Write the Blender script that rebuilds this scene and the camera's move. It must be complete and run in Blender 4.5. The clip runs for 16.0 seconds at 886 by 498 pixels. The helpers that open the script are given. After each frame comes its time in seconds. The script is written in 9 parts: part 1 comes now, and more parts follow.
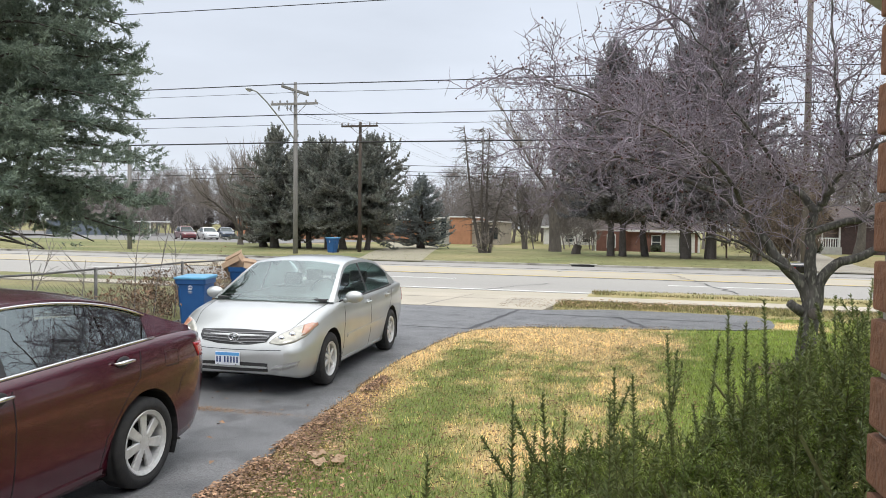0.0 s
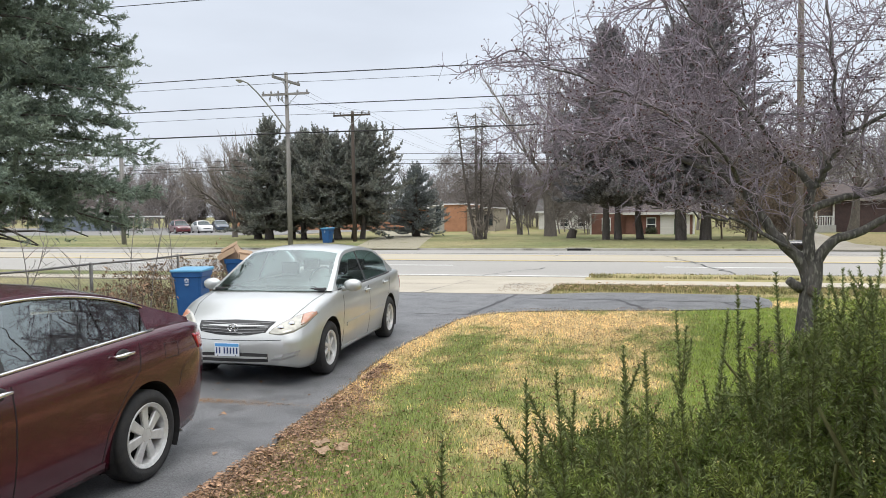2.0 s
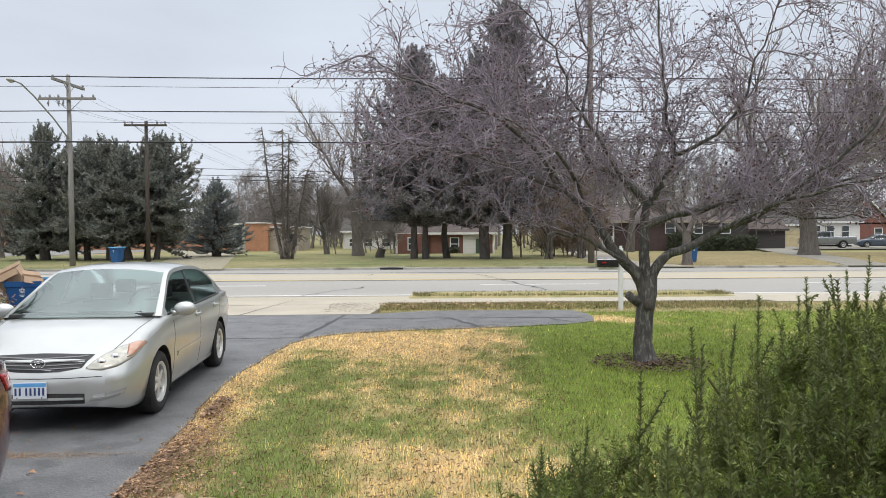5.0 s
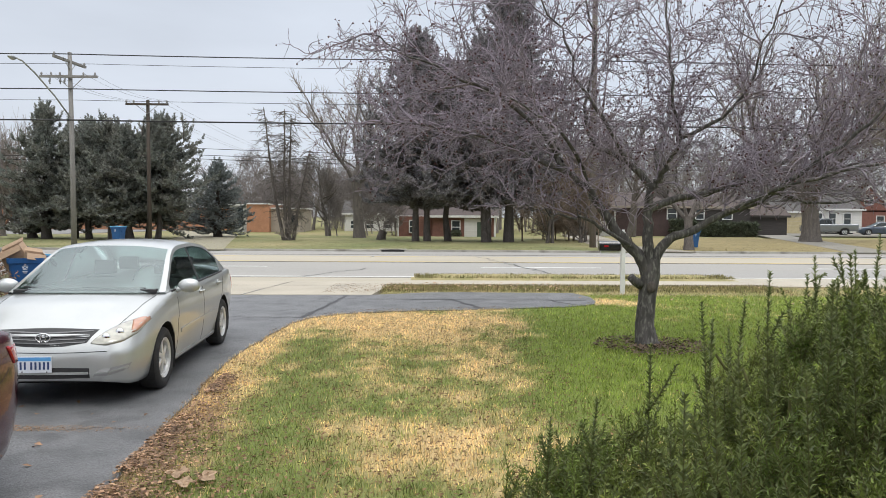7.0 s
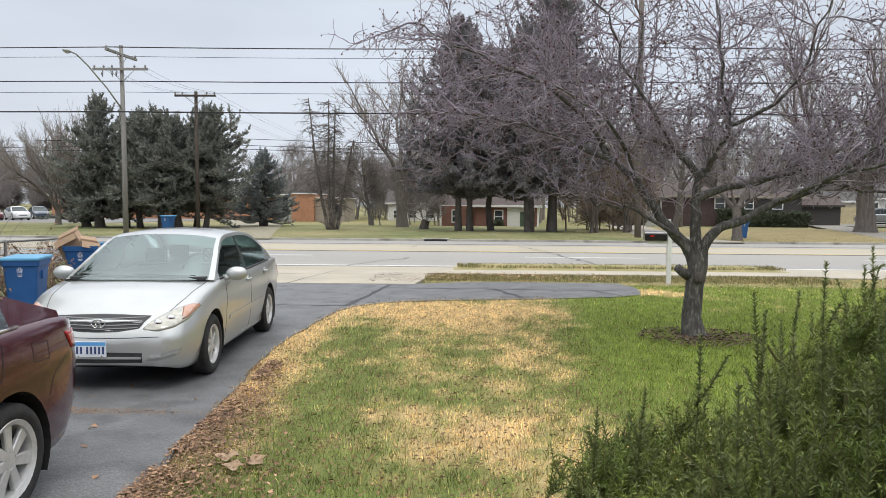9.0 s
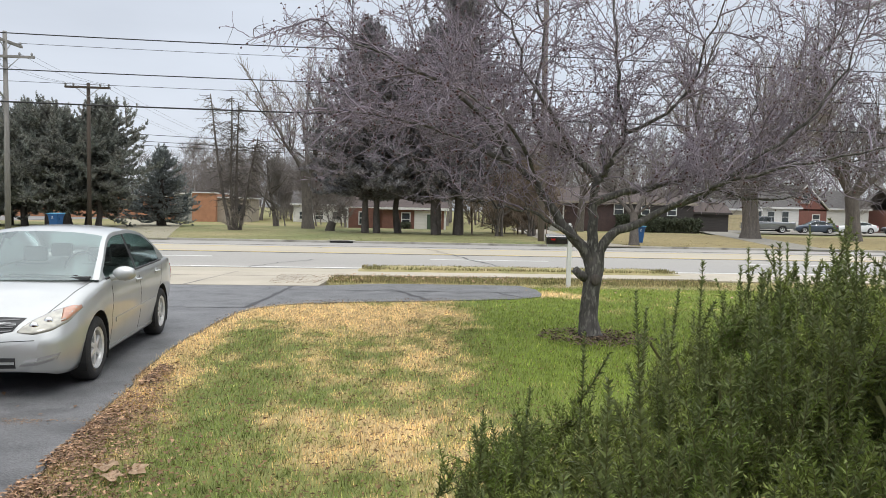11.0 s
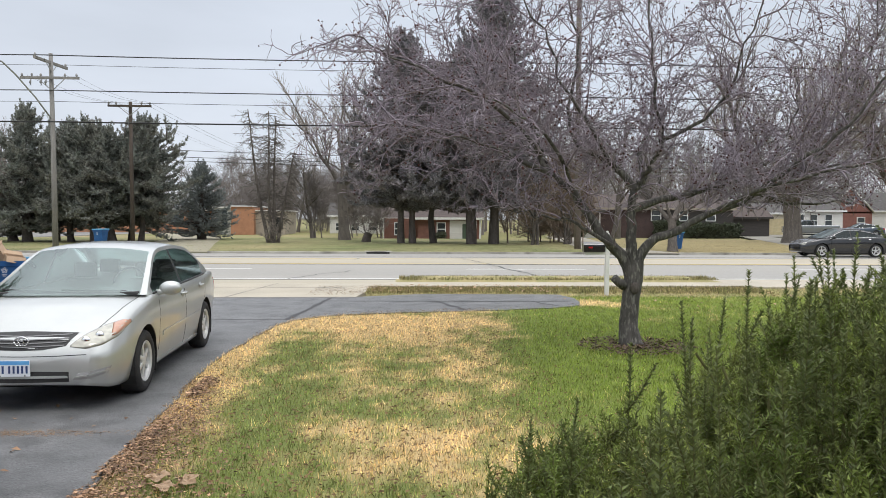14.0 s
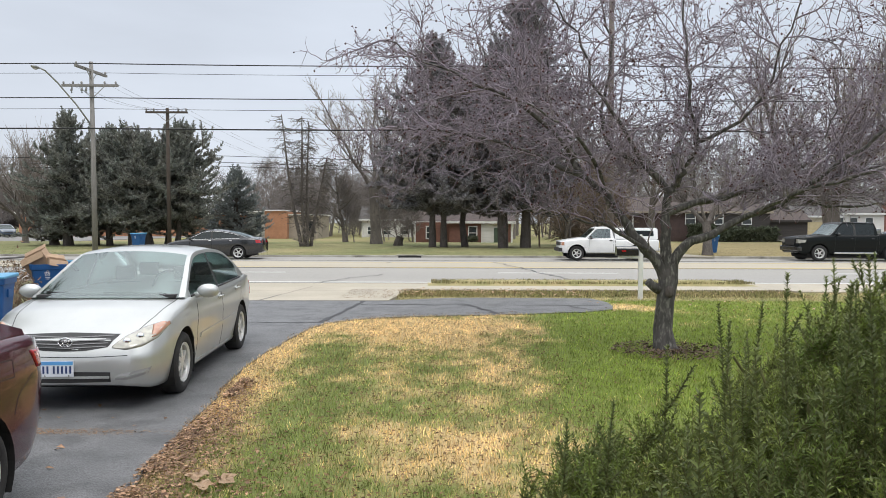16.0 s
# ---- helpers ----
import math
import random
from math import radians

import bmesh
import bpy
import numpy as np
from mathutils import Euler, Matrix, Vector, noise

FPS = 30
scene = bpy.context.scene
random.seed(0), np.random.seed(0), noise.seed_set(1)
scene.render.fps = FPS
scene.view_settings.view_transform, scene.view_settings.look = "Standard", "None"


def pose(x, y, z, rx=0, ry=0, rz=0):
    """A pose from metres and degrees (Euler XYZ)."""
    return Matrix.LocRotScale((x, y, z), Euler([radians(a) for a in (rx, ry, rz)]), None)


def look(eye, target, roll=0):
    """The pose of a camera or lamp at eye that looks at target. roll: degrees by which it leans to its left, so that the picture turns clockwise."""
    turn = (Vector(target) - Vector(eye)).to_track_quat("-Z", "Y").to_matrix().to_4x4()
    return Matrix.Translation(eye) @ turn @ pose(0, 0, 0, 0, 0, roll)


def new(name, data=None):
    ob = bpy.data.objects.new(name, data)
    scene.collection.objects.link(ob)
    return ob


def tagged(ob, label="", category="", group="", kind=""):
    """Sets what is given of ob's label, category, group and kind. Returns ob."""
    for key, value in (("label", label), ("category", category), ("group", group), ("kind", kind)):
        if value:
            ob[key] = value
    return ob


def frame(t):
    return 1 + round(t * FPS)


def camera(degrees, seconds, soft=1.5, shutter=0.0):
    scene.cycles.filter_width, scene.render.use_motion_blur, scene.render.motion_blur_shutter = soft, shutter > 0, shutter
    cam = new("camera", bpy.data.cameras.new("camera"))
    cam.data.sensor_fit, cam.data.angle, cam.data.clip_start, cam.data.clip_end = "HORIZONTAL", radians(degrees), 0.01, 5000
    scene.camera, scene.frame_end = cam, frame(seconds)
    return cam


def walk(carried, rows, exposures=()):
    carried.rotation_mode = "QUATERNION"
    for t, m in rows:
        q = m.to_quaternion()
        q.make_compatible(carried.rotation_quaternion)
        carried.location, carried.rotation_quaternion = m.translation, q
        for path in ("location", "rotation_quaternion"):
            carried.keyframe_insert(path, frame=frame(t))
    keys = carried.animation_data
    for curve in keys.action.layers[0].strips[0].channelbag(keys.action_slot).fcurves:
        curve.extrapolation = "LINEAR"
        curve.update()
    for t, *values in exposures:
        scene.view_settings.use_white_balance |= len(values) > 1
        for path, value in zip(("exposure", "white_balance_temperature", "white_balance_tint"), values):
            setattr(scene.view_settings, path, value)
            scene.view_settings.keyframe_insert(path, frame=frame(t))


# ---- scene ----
cam = camera(62.1, 16.0, soft=0.7)
PATH = [
    (0, (0.544, -0.017, 1.98), (0.053, 1.92, 1.919), 0.9),
    (0.5, (0.55, -0.015, 1.96), (0.071, 1.926, 1.901), 0.6),
    (1, (0.547, -0.015, 1.963), (0.077, 1.928, 1.897), 0.5),
    (1.5, (0.529, 0.011, 1.95), (0.061, 1.954, 1.873), -0.0),
    (2, (0.497, 0.025, 1.949), (0.019, 1.965, 1.855), -0.5),
    (2.5, (0.413, 0.049, 1.931), (-0.063, 1.988, 1.819), -0.9),
    (3, (0.301, 0.141, 1.864), (-0.142, 2.087, 1.741), -1.5),
    (3.5, (0.12, 0.273, 1.855), (-0.213, 2.242, 1.739), -1.4),
    (4, (-0.021, 0.468, 1.864), (-0.174, 2.46, 1.78), -1.1),
    (4.5, (-0.212, 0.577, 1.889), (-0.162, 2.576, 1.847), -0.5),
    (7, (-0.279, 0.581, 1.844), (-0.222, 2.578, 1.756), 0.4),
    (7.5, (-0.293, 0.566, 1.848), (-0.311, 2.563, 1.737), 0.3),
    (8, (-0.295, 0.568, 1.852), (-0.366, 2.563, 1.733), 0.3),
    (10.5, (-0.269, 0.622, 1.818), (-0.177, 2.617, 1.709), 1.1),
    (11, (-0.219, 0.637, 1.818), (-0.027, 2.625, 1.712), 1.3),
    (11.5, (-0.214, 0.639, 1.818), (0.039, 2.62, 1.716), 1.2),
    (12, (-0.229, 0.618, 1.819), (0.034, 2.598, 1.723), 1.0),
    (12.5, (-0.245, 0.614, 1.827), (-0.013, 2.598, 1.736), 0.8),
    (13, (-0.251, 0.604, 1.835), (-0.062, 2.593, 1.75), 0.5),
    (13.5, (-0.248, 0.588, 1.835), (-0.103, 2.581, 1.753), 0.4),
    (14, (-0.258, 0.593, 1.835), (-0.162, 2.589, 1.753), 0.3),
    (14.5, (-0.27, 0.568, 1.84), (-0.23, 2.566, 1.756), 0.3),
    (15, (-0.292, 0.574, 1.838), (-0.303, 2.572, 1.752), 0.2),
    (15.5, (-0.297, 0.567, 1.834), (-0.325, 2.565, 1.75), 0.1),
    (16, (-0.277, 0.562, 1.832), (-0.266, 2.561, 1.76), 0.2),
]
EXPOSURES = [(0, 0.13, 6500, 10), (2.5, 0.14, 6500, 10), (3.5, 0.17, 6500, 10), (4.3, 0.02, 6500, 10), (7, 0.0, 6500, 10), (16, 0.0, 6500, 10)]
walk(cam, [(t, look(eye, target, roll)) for t, eye, target, roll in PATH], EXPOSURES)

# ---- world and light: a flat grey overcast day ----
world = bpy.data.worlds.new("world")
scene.world = world
world.use_nodes = True
wn, wl = world.node_tree.nodes, world.node_tree.links
wn.clear()
w_out, w_bg = wn.new("ShaderNodeOutputWorld"), wn.new("ShaderNodeBackground")
w_sky = wn.new("ShaderNodeTexSky")
w_sky.sky_type, w_sky.sun_disc = "NISHITA", False
w_sky.sun_elevation, w_sky.sun_rotation = radians(38), radians(200)
w_tc, w_sep, w_ramp = wn.new("ShaderNodeTexCoord"), wn.new("ShaderNodeSeparateXYZ"), wn.new("ShaderNodeValToRGB")
w_noise, w_map = wn.new("ShaderNodeTexNoise"), wn.new("ShaderNodeMapping")
w_mix, w_mul, w_cl = wn.new("ShaderNodeMixRGB"), wn.new("ShaderNodeMixRGB"), wn.new("ShaderNodeMapRange")
wl.new(w_tc.outputs["Generated"], w_sep.inputs[0])
wl.new(w_sep.outputs["Z"], w_ramp.inputs[0])
CLOUD = w_ramp.color_ramp
CLOUD.elements[0].position, CLOUD.elements[0].color = 0.0, (7.05, 7.5, 8.3, 1)
CLOUD.elements[1].position, CLOUD.elements[1].color = 1.0, (23.6, 23.9, 24.6, 1)
mid = CLOUD.elements.new(0.3)
mid.color = (6.6, 7.15, 8.05, 1)
w_map.inputs["Scale"].default_value = (1.0, 1.0, 3.5)
wl.new(w_tc.outputs["Generated"], w_map.inputs[0])
wl.new(w_map.outputs[0], w_noise.inputs["Vector"])
w_noise.inputs["Scale"].default_value, w_noise.inputs["Detail"].default_value = 2.2, 5
wl.new(w_noise.outputs[0], w_cl.inputs[0])
w_cl.inputs[1].default_value, w_cl.inputs[2].default_value = 0.3, 0.7
w_cl.inputs[3].default_value, w_cl.inputs[4].default_value = 0.9, 1.08
w_mul.blend_type, w_mul.inputs[0].default_value = "MULTIPLY", 1.0
wl.new(w_ramp.outputs[0], w_mul.inputs[1])
wl.new(w_cl.outputs[0], w_mul.inputs[2])
w_mix.inputs[0].default_value = 0.93
wl.new(w_sky.outputs[0], w_mix.inputs[1])
wl.new(w_mul.outputs[0], w_mix.inputs[2])
wl.new(w_mix.outputs[0], w_bg.inputs[0])
w_bg.inputs[1].default_value = 0.107
wl.new(w_bg.outputs[0], w_out.inputs[0])

sun = new("sun", bpy.data.lights.new("sun", "SUN"))
sun.data.energy, sun.data.angle, sun.data.color = 1.0, radians(25), (1.0, 0.965, 0.91)
sun.matrix_world = look((0, 0, 30), (-4.5, 14, 0))


# ---- materials ----
MATS = {}


def surf(name, a, b=None, scale=6.0, rough=0.7, metal=0.0, bump=0.0, bscale=60.0, fine=0.0, spec=0.5, coat=0.0,
         stretch=(1, 1, 1), rand=0.0, c=None, cscale=1.0, clo=0.5, chi=0.65, trans=0.0, sheen=0.0):
    """A procedural surface: a and b blended by coarse noise, fine grain on top, c as larger stains, bump as relief."""
    if name in MATS:
        return MATS[name]
    m = bpy.data.materials.new(name)
    m.use_nodes = True
    n, l = m.node_tree.nodes, m.node_tree.links
    p = n["Principled BSDF"]
    p.inputs["Roughness"].default_value, p.inputs["Metallic"].default_value = rough, metal
    p.inputs["Specular IOR Level"].default_value = spec
    p.inputs["Coat Weight"].default_value = coat
    p.inputs["Coat Roughness"].default_value = 0.06
    p.inputs["Transmission Weight"].default_value = trans
    b = b or tuple(v * 0.82 for v in a)
    tc, mp = n.new("ShaderNodeTexCoord"), n.new("ShaderNodeMapping")
    mp.inputs["Scale"].default_value = stretch
    l.new(tc.outputs["Object"], mp.inputs[0])
    nz = n.new("ShaderNodeTexNoise")
    nz.inputs["Scale"].default_value, nz.inputs["Detail"].default_value = scale, 6
    l.new(mp.outputs[0], nz.inputs["Vector"])
    rp = n.new("ShaderNodeMapRange")
    rp.inputs[1].default_value, rp.inputs[2].default_value = 0.32, 0.68
    l.new(nz.outputs[0], rp.inputs[0])
    mix = n.new("ShaderNodeMixRGB")
    mix.inputs[1].default_value, mix.inputs[2].default_value = (*a, 1), (*b, 1)
    l.new(rp.outputs[0], mix.inputs[0])
    col = mix.outputs[0]
    if c:
        n3 = n.new("ShaderNodeTexNoise")
        n3.inputs["Scale"].default_value, n3.inputs["Detail"].default_value = cscale, 5
        l.new(mp.outputs[0], n3.inputs["Vector"])
        r3 = n.new("ShaderNodeMapRange")
        r3.inputs[1].default_value, r3.inputs[2].default_value = clo, chi
        l.new(n3.outputs[0], r3.inputs[0])
        m3 = n.new("ShaderNodeMixRGB")
        m3.inputs[2].default_value = (*c, 1)
        l.new(r3.outputs[0], m3.inputs[0])
        l.new(col, m3.inputs[1])
        col = m3.outputs[0]
    if fine:
        n2 = n.new("ShaderNodeTexNoise")
        n2.inputs["Scale"].default_value, n2.inputs["Detail"].default_value = bscale, 3
        l.new(mp.outputs[0], n2.inputs["Vector"])
        r2 = n.new("ShaderNodeMapRange")
        r2.inputs[1].default_value, r2.inputs[2].default_value = 0.3, 0.7
        r2.inputs[3].default_value, r2.inputs[4].default_value = 1 - fine, 1 + fine
        l.new(n2.outputs[0], r2.inputs[0])
        m2 = n.new("ShaderNodeMixRGB")
        m2.blend_type, m2.inputs[0].default_value = "MULTIPLY", 1
        l.new(col, m2.inputs[1])
        l.new(r2.outputs[0], m2.inputs[2])
        col = m2.outputs[0]
    if rand:
        oi = n.new("ShaderNodeNewGeometry")
        r4 = n.new("ShaderNodeMapRange")
        r4.inputs[3].default_value, r4.inputs[4].default_value = 1 - rand, 1 + rand
        l.new(oi.outputs["Random Per Island"], r4.inputs[0])
        m4 = n.new("ShaderNodeMixRGB")
        m4.blend_type, m4.inputs[0].default_value = "MULTIPLY", 1
        l.new(col, m4.inputs[1])
        l.new(r4.outputs[0], m4.inputs[2])
        col = m4.outputs[0]
    l.new(col, p.inputs["Base Color"])
    if bump:
        bn, bp = n.new("ShaderNodeTexNoise"), n.new("ShaderNodeBump")
        bn.inputs["Scale"].default_value, bn.inputs["Detail"].default_value = bscale, 5
        l.new(mp.outputs[0], bn.inputs["Vector"])
        l.new(bn.outputs[0], bp.inputs["Height"])
        bp.inputs["Strength"].default_value, bp.inputs["Distance"].default_value = bump, 0.01
        l.new(bp.outputs[0], p.inputs["Normal"])
    MATS[name] = m
    return m


def leafy(m, amount=0.35):
    """Let a leaf pass on part of the light that falls on its back."""
    n, l = m.node_tree.nodes, m.node_tree.links
    p, out = n["Principled BSDF"], n["Material Output"]
    tr, mx = n.new("ShaderNodeBsdfTranslucent"), n.new("ShaderNodeMixShader")
    l.new(p.inputs["Base Color"].links[0].from_socket, tr.inputs[0])
    mx.inputs[0].default_value = amount
    l.new(p.outputs[0], mx.inputs[1])
    l.new(tr.outputs[0], mx.inputs[2])
    l.new(mx.outputs[0], out.inputs[0])
    return m


def piece_random(m, amount):
    """Let each object that carries m differ a little in brightness."""
    n, l = m.node_tree.nodes, m.node_tree.links
    p = n["Principled BSDF"]
    old = p.inputs["Base Color"].links[0].from_socket
    oi, r, mx = n.new("ShaderNodeObjectInfo"), n.new("ShaderNodeMapRange"), n.new("ShaderNodeMixRGB")
    r.inputs[3].default_value, r.inputs[4].default_value = 1 - amount, 1 + amount
    l.new(oi.outputs["Random"], r.inputs[0])
    mx.blend_type, mx.inputs[0].default_value = "MULTIPLY", 1
    l.new(old, mx.inputs[1])
    l.new(r.outputs[0], mx.inputs[2])
    l.new(mx.outputs[0], p.inputs["Base Color"])
    return m


ASPHALT = surf("asphalt", (0.115, 0.117, 0.12), (0.165, 0.166, 0.168), 1.6, 0.5, bump=0.9, bscale=75, fine=0.38, c=(0.07, 0.071, 0.074), cscale=2.6, clo=0.48, chi=0.75)
TAR = surf("tar", (0.014, 0.014, 0.016), (0.03, 0.03, 0.032), 8, 0.5, bump=0.3)
CONCRETE = surf("concrete", (0.44, 0.395, 0.315), (0.365, 0.33, 0.265), 0.8, 0.85, bump=0.3, bscale=90, fine=0.1, c=(0.35, 0.32, 0.26), cscale=0.6, clo=0.55, chi=0.75)
ROADMAT = surf("road concrete", (0.335, 0.32, 0.292), (0.285, 0.275, 0.252), 0.25, 0.85, bump=0.3, bscale=60, fine=0.1, c=(0.28, 0.275, 0.26), cscale=0.12, clo=0.5, chi=0.7, stretch=(0.15, 1, 1))
LANEMAT = surf("lane concrete", (0.42, 0.375, 0.29), (0.37, 0.335, 0.265), 0.3, 0.85, bump=0.3, bscale=60, fine=0.08, stretch=(0.2, 1, 1))
KERBMAT = surf("kerb concrete", (0.42, 0.40, 0.35), (0.30, 0.285, 0.25), 1.5, 0.9, bump=0.4, bscale=50, fine=0.12, c=(0.09, 0.08, 0.065), cscale=0.7, clo=0.55, chi=0.72)
WHITELINE = surf("white road paint", (0.78, 0.78, 0.76), (0.66, 0.66, 0.64), 3, 0.7, fine=0.1)
YELLOWLINE = surf("yellow road paint", (0.62, 0.47, 0.16), (0.52, 0.42, 0.2), 2, 0.7, fine=0.15)
EARTH = surf("far ground", (0.16, 0.17, 0.055), (0.24, 0.21, 0.085), 0.12, 0.95, bump=0.5, bscale=12, fine=0.2, c=(0.25, 0.2, 0.10), cscale=0.05)


# ---- mesh helpers ----
def mesh_of(name, verts, faces, mats, idx=None, smooth=False):
    me = bpy.data.meshes.new(name)
    me.from_pydata([tuple(v) for v in verts], [], [tuple(f) for f in faces])
    for m in mats if isinstance(mats, (list, tuple)) else [mats]:
        me.materials.append(m)
    if idx is not None:
        me.polygons.foreach_set("material_index", np.asarray(idx, dtype=np.int32))
    if smooth:
        me.polygons.foreach_set("use_smooth", np.ones(len(me.polygons), dtype=bool))
    me.update()
    return me


def tri_mesh(name, co, tris, mats, idx=None, smooth=False):
    """A triangle mesh from arrays: co (n, 3), tris (m, 3)."""
    me = bpy.data.meshes.new(name)
    co, tris = np.asarray(co, np.float32), np.asarray(tris, np.int32)
    me.vertices.add(len(co))
    me.vertices.foreach_set("co", co.ravel())
    me.loops.add(tris.size)
    me.loops.foreach_set("vertex_index", tris.ravel())
    me.polygons.add(len(tris))
    me.polygons.foreach_set("loop_start", np.arange(0, tris.size, 3, dtype=np.int32))
    for m in mats if isinstance(mats, (list, tuple)) else [mats]:
        me.materials.append(m)
    if idx is not None:
        me.polygons.foreach_set("material_index", np.asarray(idx, np.int32))
    if smooth:
        me.polygons.foreach_set("use_smooth", np.ones(len(tris), dtype=bool))
    me.update()
    me.validate()
    return me


def part(name, bm, material, parent=None, label="", smooth=False):
    """Link a bmesh (or a mesh) as one object under its thing."""
    if isinstance(bm, bmesh.types.BMesh):
        me = bpy.data.meshes.new(name)
        bm.to_mesh(me)
        bm.free()
        for m in material if isinstance(material, (list, tuple)) else [material]:
            me.materials.append(m)
        if smooth:
            me.polygons.foreach_set("use_smooth", np.ones(len(me.polygons), dtype=bool))
    else:
        me = bm
    ob = new(name, me)
    ob.parent = parent
    if label:
        ob["label"] = label
    return ob


def thing(name, label, category, group="", kind="", m=None):
    """An empty at the base of a thing, for its parts."""
    ob = tagged(new(name), label, category, group, kind)
    ob.empty_display_size = 0.1
    if m is not None:
        ob.matrix_basis = m
    return ob


def box(bm, x0, x1, y0, y1, z0, z1, bevel=0.0, m=None):
    r = bmesh.ops.create_cube(bm, size=1)
    vs = r["verts"]
    mat = Matrix.Translation(((x0 + x1) / 2, (y0 + y1) / 2, (z0 + z1) / 2)) @ Matrix.Diagonal((x1 - x0, y1 - y0, z1 - z0, 1))
    bmesh.ops.transform(bm, matrix=(m @ mat) if m else mat, verts=vs)
    if bevel:
        es = list({e for v in vs for e in v.link_edges})
        bmesh.ops.bevel(bm, geom=es, offset=bevel, segments=2, profile=0.6, affect="EDGES")
    return bm


def boxed(*a, **k):
    return box(bmesh.new(), *a, **k)


def cyl(bm, p, q, r0, r1=None, n=10, cap=True):
    """A tapered round bar from p to q."""
    p, q = Vector(p), Vector(q)
    d = q - p
    m = Matrix.Translation((p + q) / 2) @ d.to_track_quat("Z", "Y").to_matrix().to_4x4()
    bmesh.ops.create_cone(bm, cap_ends=cap, segments=n, radius1=r0, radius2=r0 if r1 is None else r1, depth=d.length, matrix=m)
    return bm


def tube(bm, pts, r, n=6):
    """A bent round bar through pts."""
    pts = [Vector(p) for p in pts]
    rings = []
    for i, p in enumerate(pts):
        d = (pts[min(i + 1, len(pts) - 1)] - pts[max(i - 1, 0)]).normalized()
        q = d.to_track_quat("Z", "Y")
        rr = r[i] if isinstance(r, (list, tuple)) else r
        rings.append([bm.verts.new(p + q @ Vector((rr * math.cos(k * math.tau / n), rr * math.sin(k * math.tau / n), 0))) for k in range(n)])
    for a, b in zip(rings, rings[1:]):
        for k in range(n):
            bm.faces.new((a[k], a[(k + 1) % n], b[(k + 1) % n], b[k]))
    bm.faces.new(rings[0][::-1])
    bm.faces.new(rings[-1])
    return bm


def sheet(name, poly, z, mat, thick=0.05, label="", category="", kind="structure"):
    """A flat slab with the outline poly, its top at z."""
    bm = bmesh.new()
    top = [bm.verts.new((x, y, z)) for x, y in poly]
    bot = [bm.verts.new((x, y, z - thick)) for x, y in poly]
    bm.faces.new(top)
    bm.faces.new(bot[::-1])
    for i in range(len(poly)):
        j = (i + 1) % len(poly)
        bm.faces.new((top[j], top[i], bot[i], bot[j]))
    bmesh.ops.recalc_face_normals(bm, faces=bm.faces)
    bmesh.ops.triangulate(bm, faces=[f for f in bm.faces if len(f.verts) > 4])
    ob = part(name, bm, mat)
    return tagged(ob, label, category, "", kind)


# ---- ground, road, driveway ----
def smoothline(pts, n=8):
    """A smooth line through pts."""
    out = []
    P = [np.array(p, float) for p in pts]
    for i in range(len(P) - 1):
        a, b, c, d = P[max(i - 1, 0)], P[i], P[i + 1], P[min(i + 2, len(P) - 1)]
        for k in range(n):
            t = k / n
            out.append(0.5 * (2 * b + (c - a) * t + (2 * a - 5 * b + 4 * c - d) * t * t + (3 * b - a - 3 * c + d) * t ** 3))
    out.append(P[-1])
    return out


LAWN_EDGE = smoothline([(-2.22, -4), (-2.24, 2), (-2.37, 5.46), (-2.53, 7.3), (-2.72, 9.97), (-2.64, 11.7), (-2.42, 13.5), (-1.9, 14.3), (-0.8, 14.84), (0.9, 15.15), (2.7, 15.66), (3.4, 16.1)], 6)
rng = np.random.default_rng(5)
DRIVE = [(x + rng.normal(0, 0.015), y + rng.normal(0, 0.015)) for x, y in LAWN_EDGE]
DRIVE += [(3.55, 16.6), (3.62, 17.5), (3.4, 18.33), (2.6, 18.36), (0.9, 18.45), (-0.1, 18.38), (-1.45, 17.78), (-9.0, 17.62), (-8.5, 15.5), (-8.3, 13), (-8.2, 8), (-8.2, -4)]

sheet("ground", [(-1500, -1500), (1500, -1500), (1500, 1500), (-1500, 1500)], -0.09, EARTH, 0.5, "flat brown and green winter ground", "ground")
sheet("driveway", DRIVE, 0.004, ASPHALT, 0.08, "dark sealed asphalt driveway with tar-filled cracks", "driveway")
apron = sheet("driveway_apron", [(-8.6, 17.62), (-1.45, 17.7), (-1.2, 19.9), (-0.75, 21.3), (-10.2, 21.3)], 0.012, CONCRETE, 0.1, "pale concrete driveway apron at the street", "pavement")
sheet("sidewalk", [(-1.28, 20.25), (-0.75, 21.42), (9.3, 21.5), (9.3, 20.35)], 0.035, CONCRETE, 0.1, "narrow pale concrete sidewalk beside the road", "pavement")
sheet("sidewalk_west", [(-80, 20.0), (-10.2, 20.1), (-10.2, 21.3), (-80, 21.2)], 0.035, CONCRETE, 0.1, "narrow pale concrete sidewalk beside the road", "pavement")
sheet("neighbour_apron", [(9.3, 20.0), (14.5, 20.0), (15.2, 22.5), (8.6, 22.5)], 0.03, CONCRETE, 0.1, "pale concrete apron of the next driveway", "pavement")
sheet("sidewalk_east", [(14.6, 20.35), (14.6, 21.5), (90, 21.5), (90, 20.35)], 0.035, CONCRETE, 0.1, "narrow pale concrete sidewalk beside the road", "pavement")

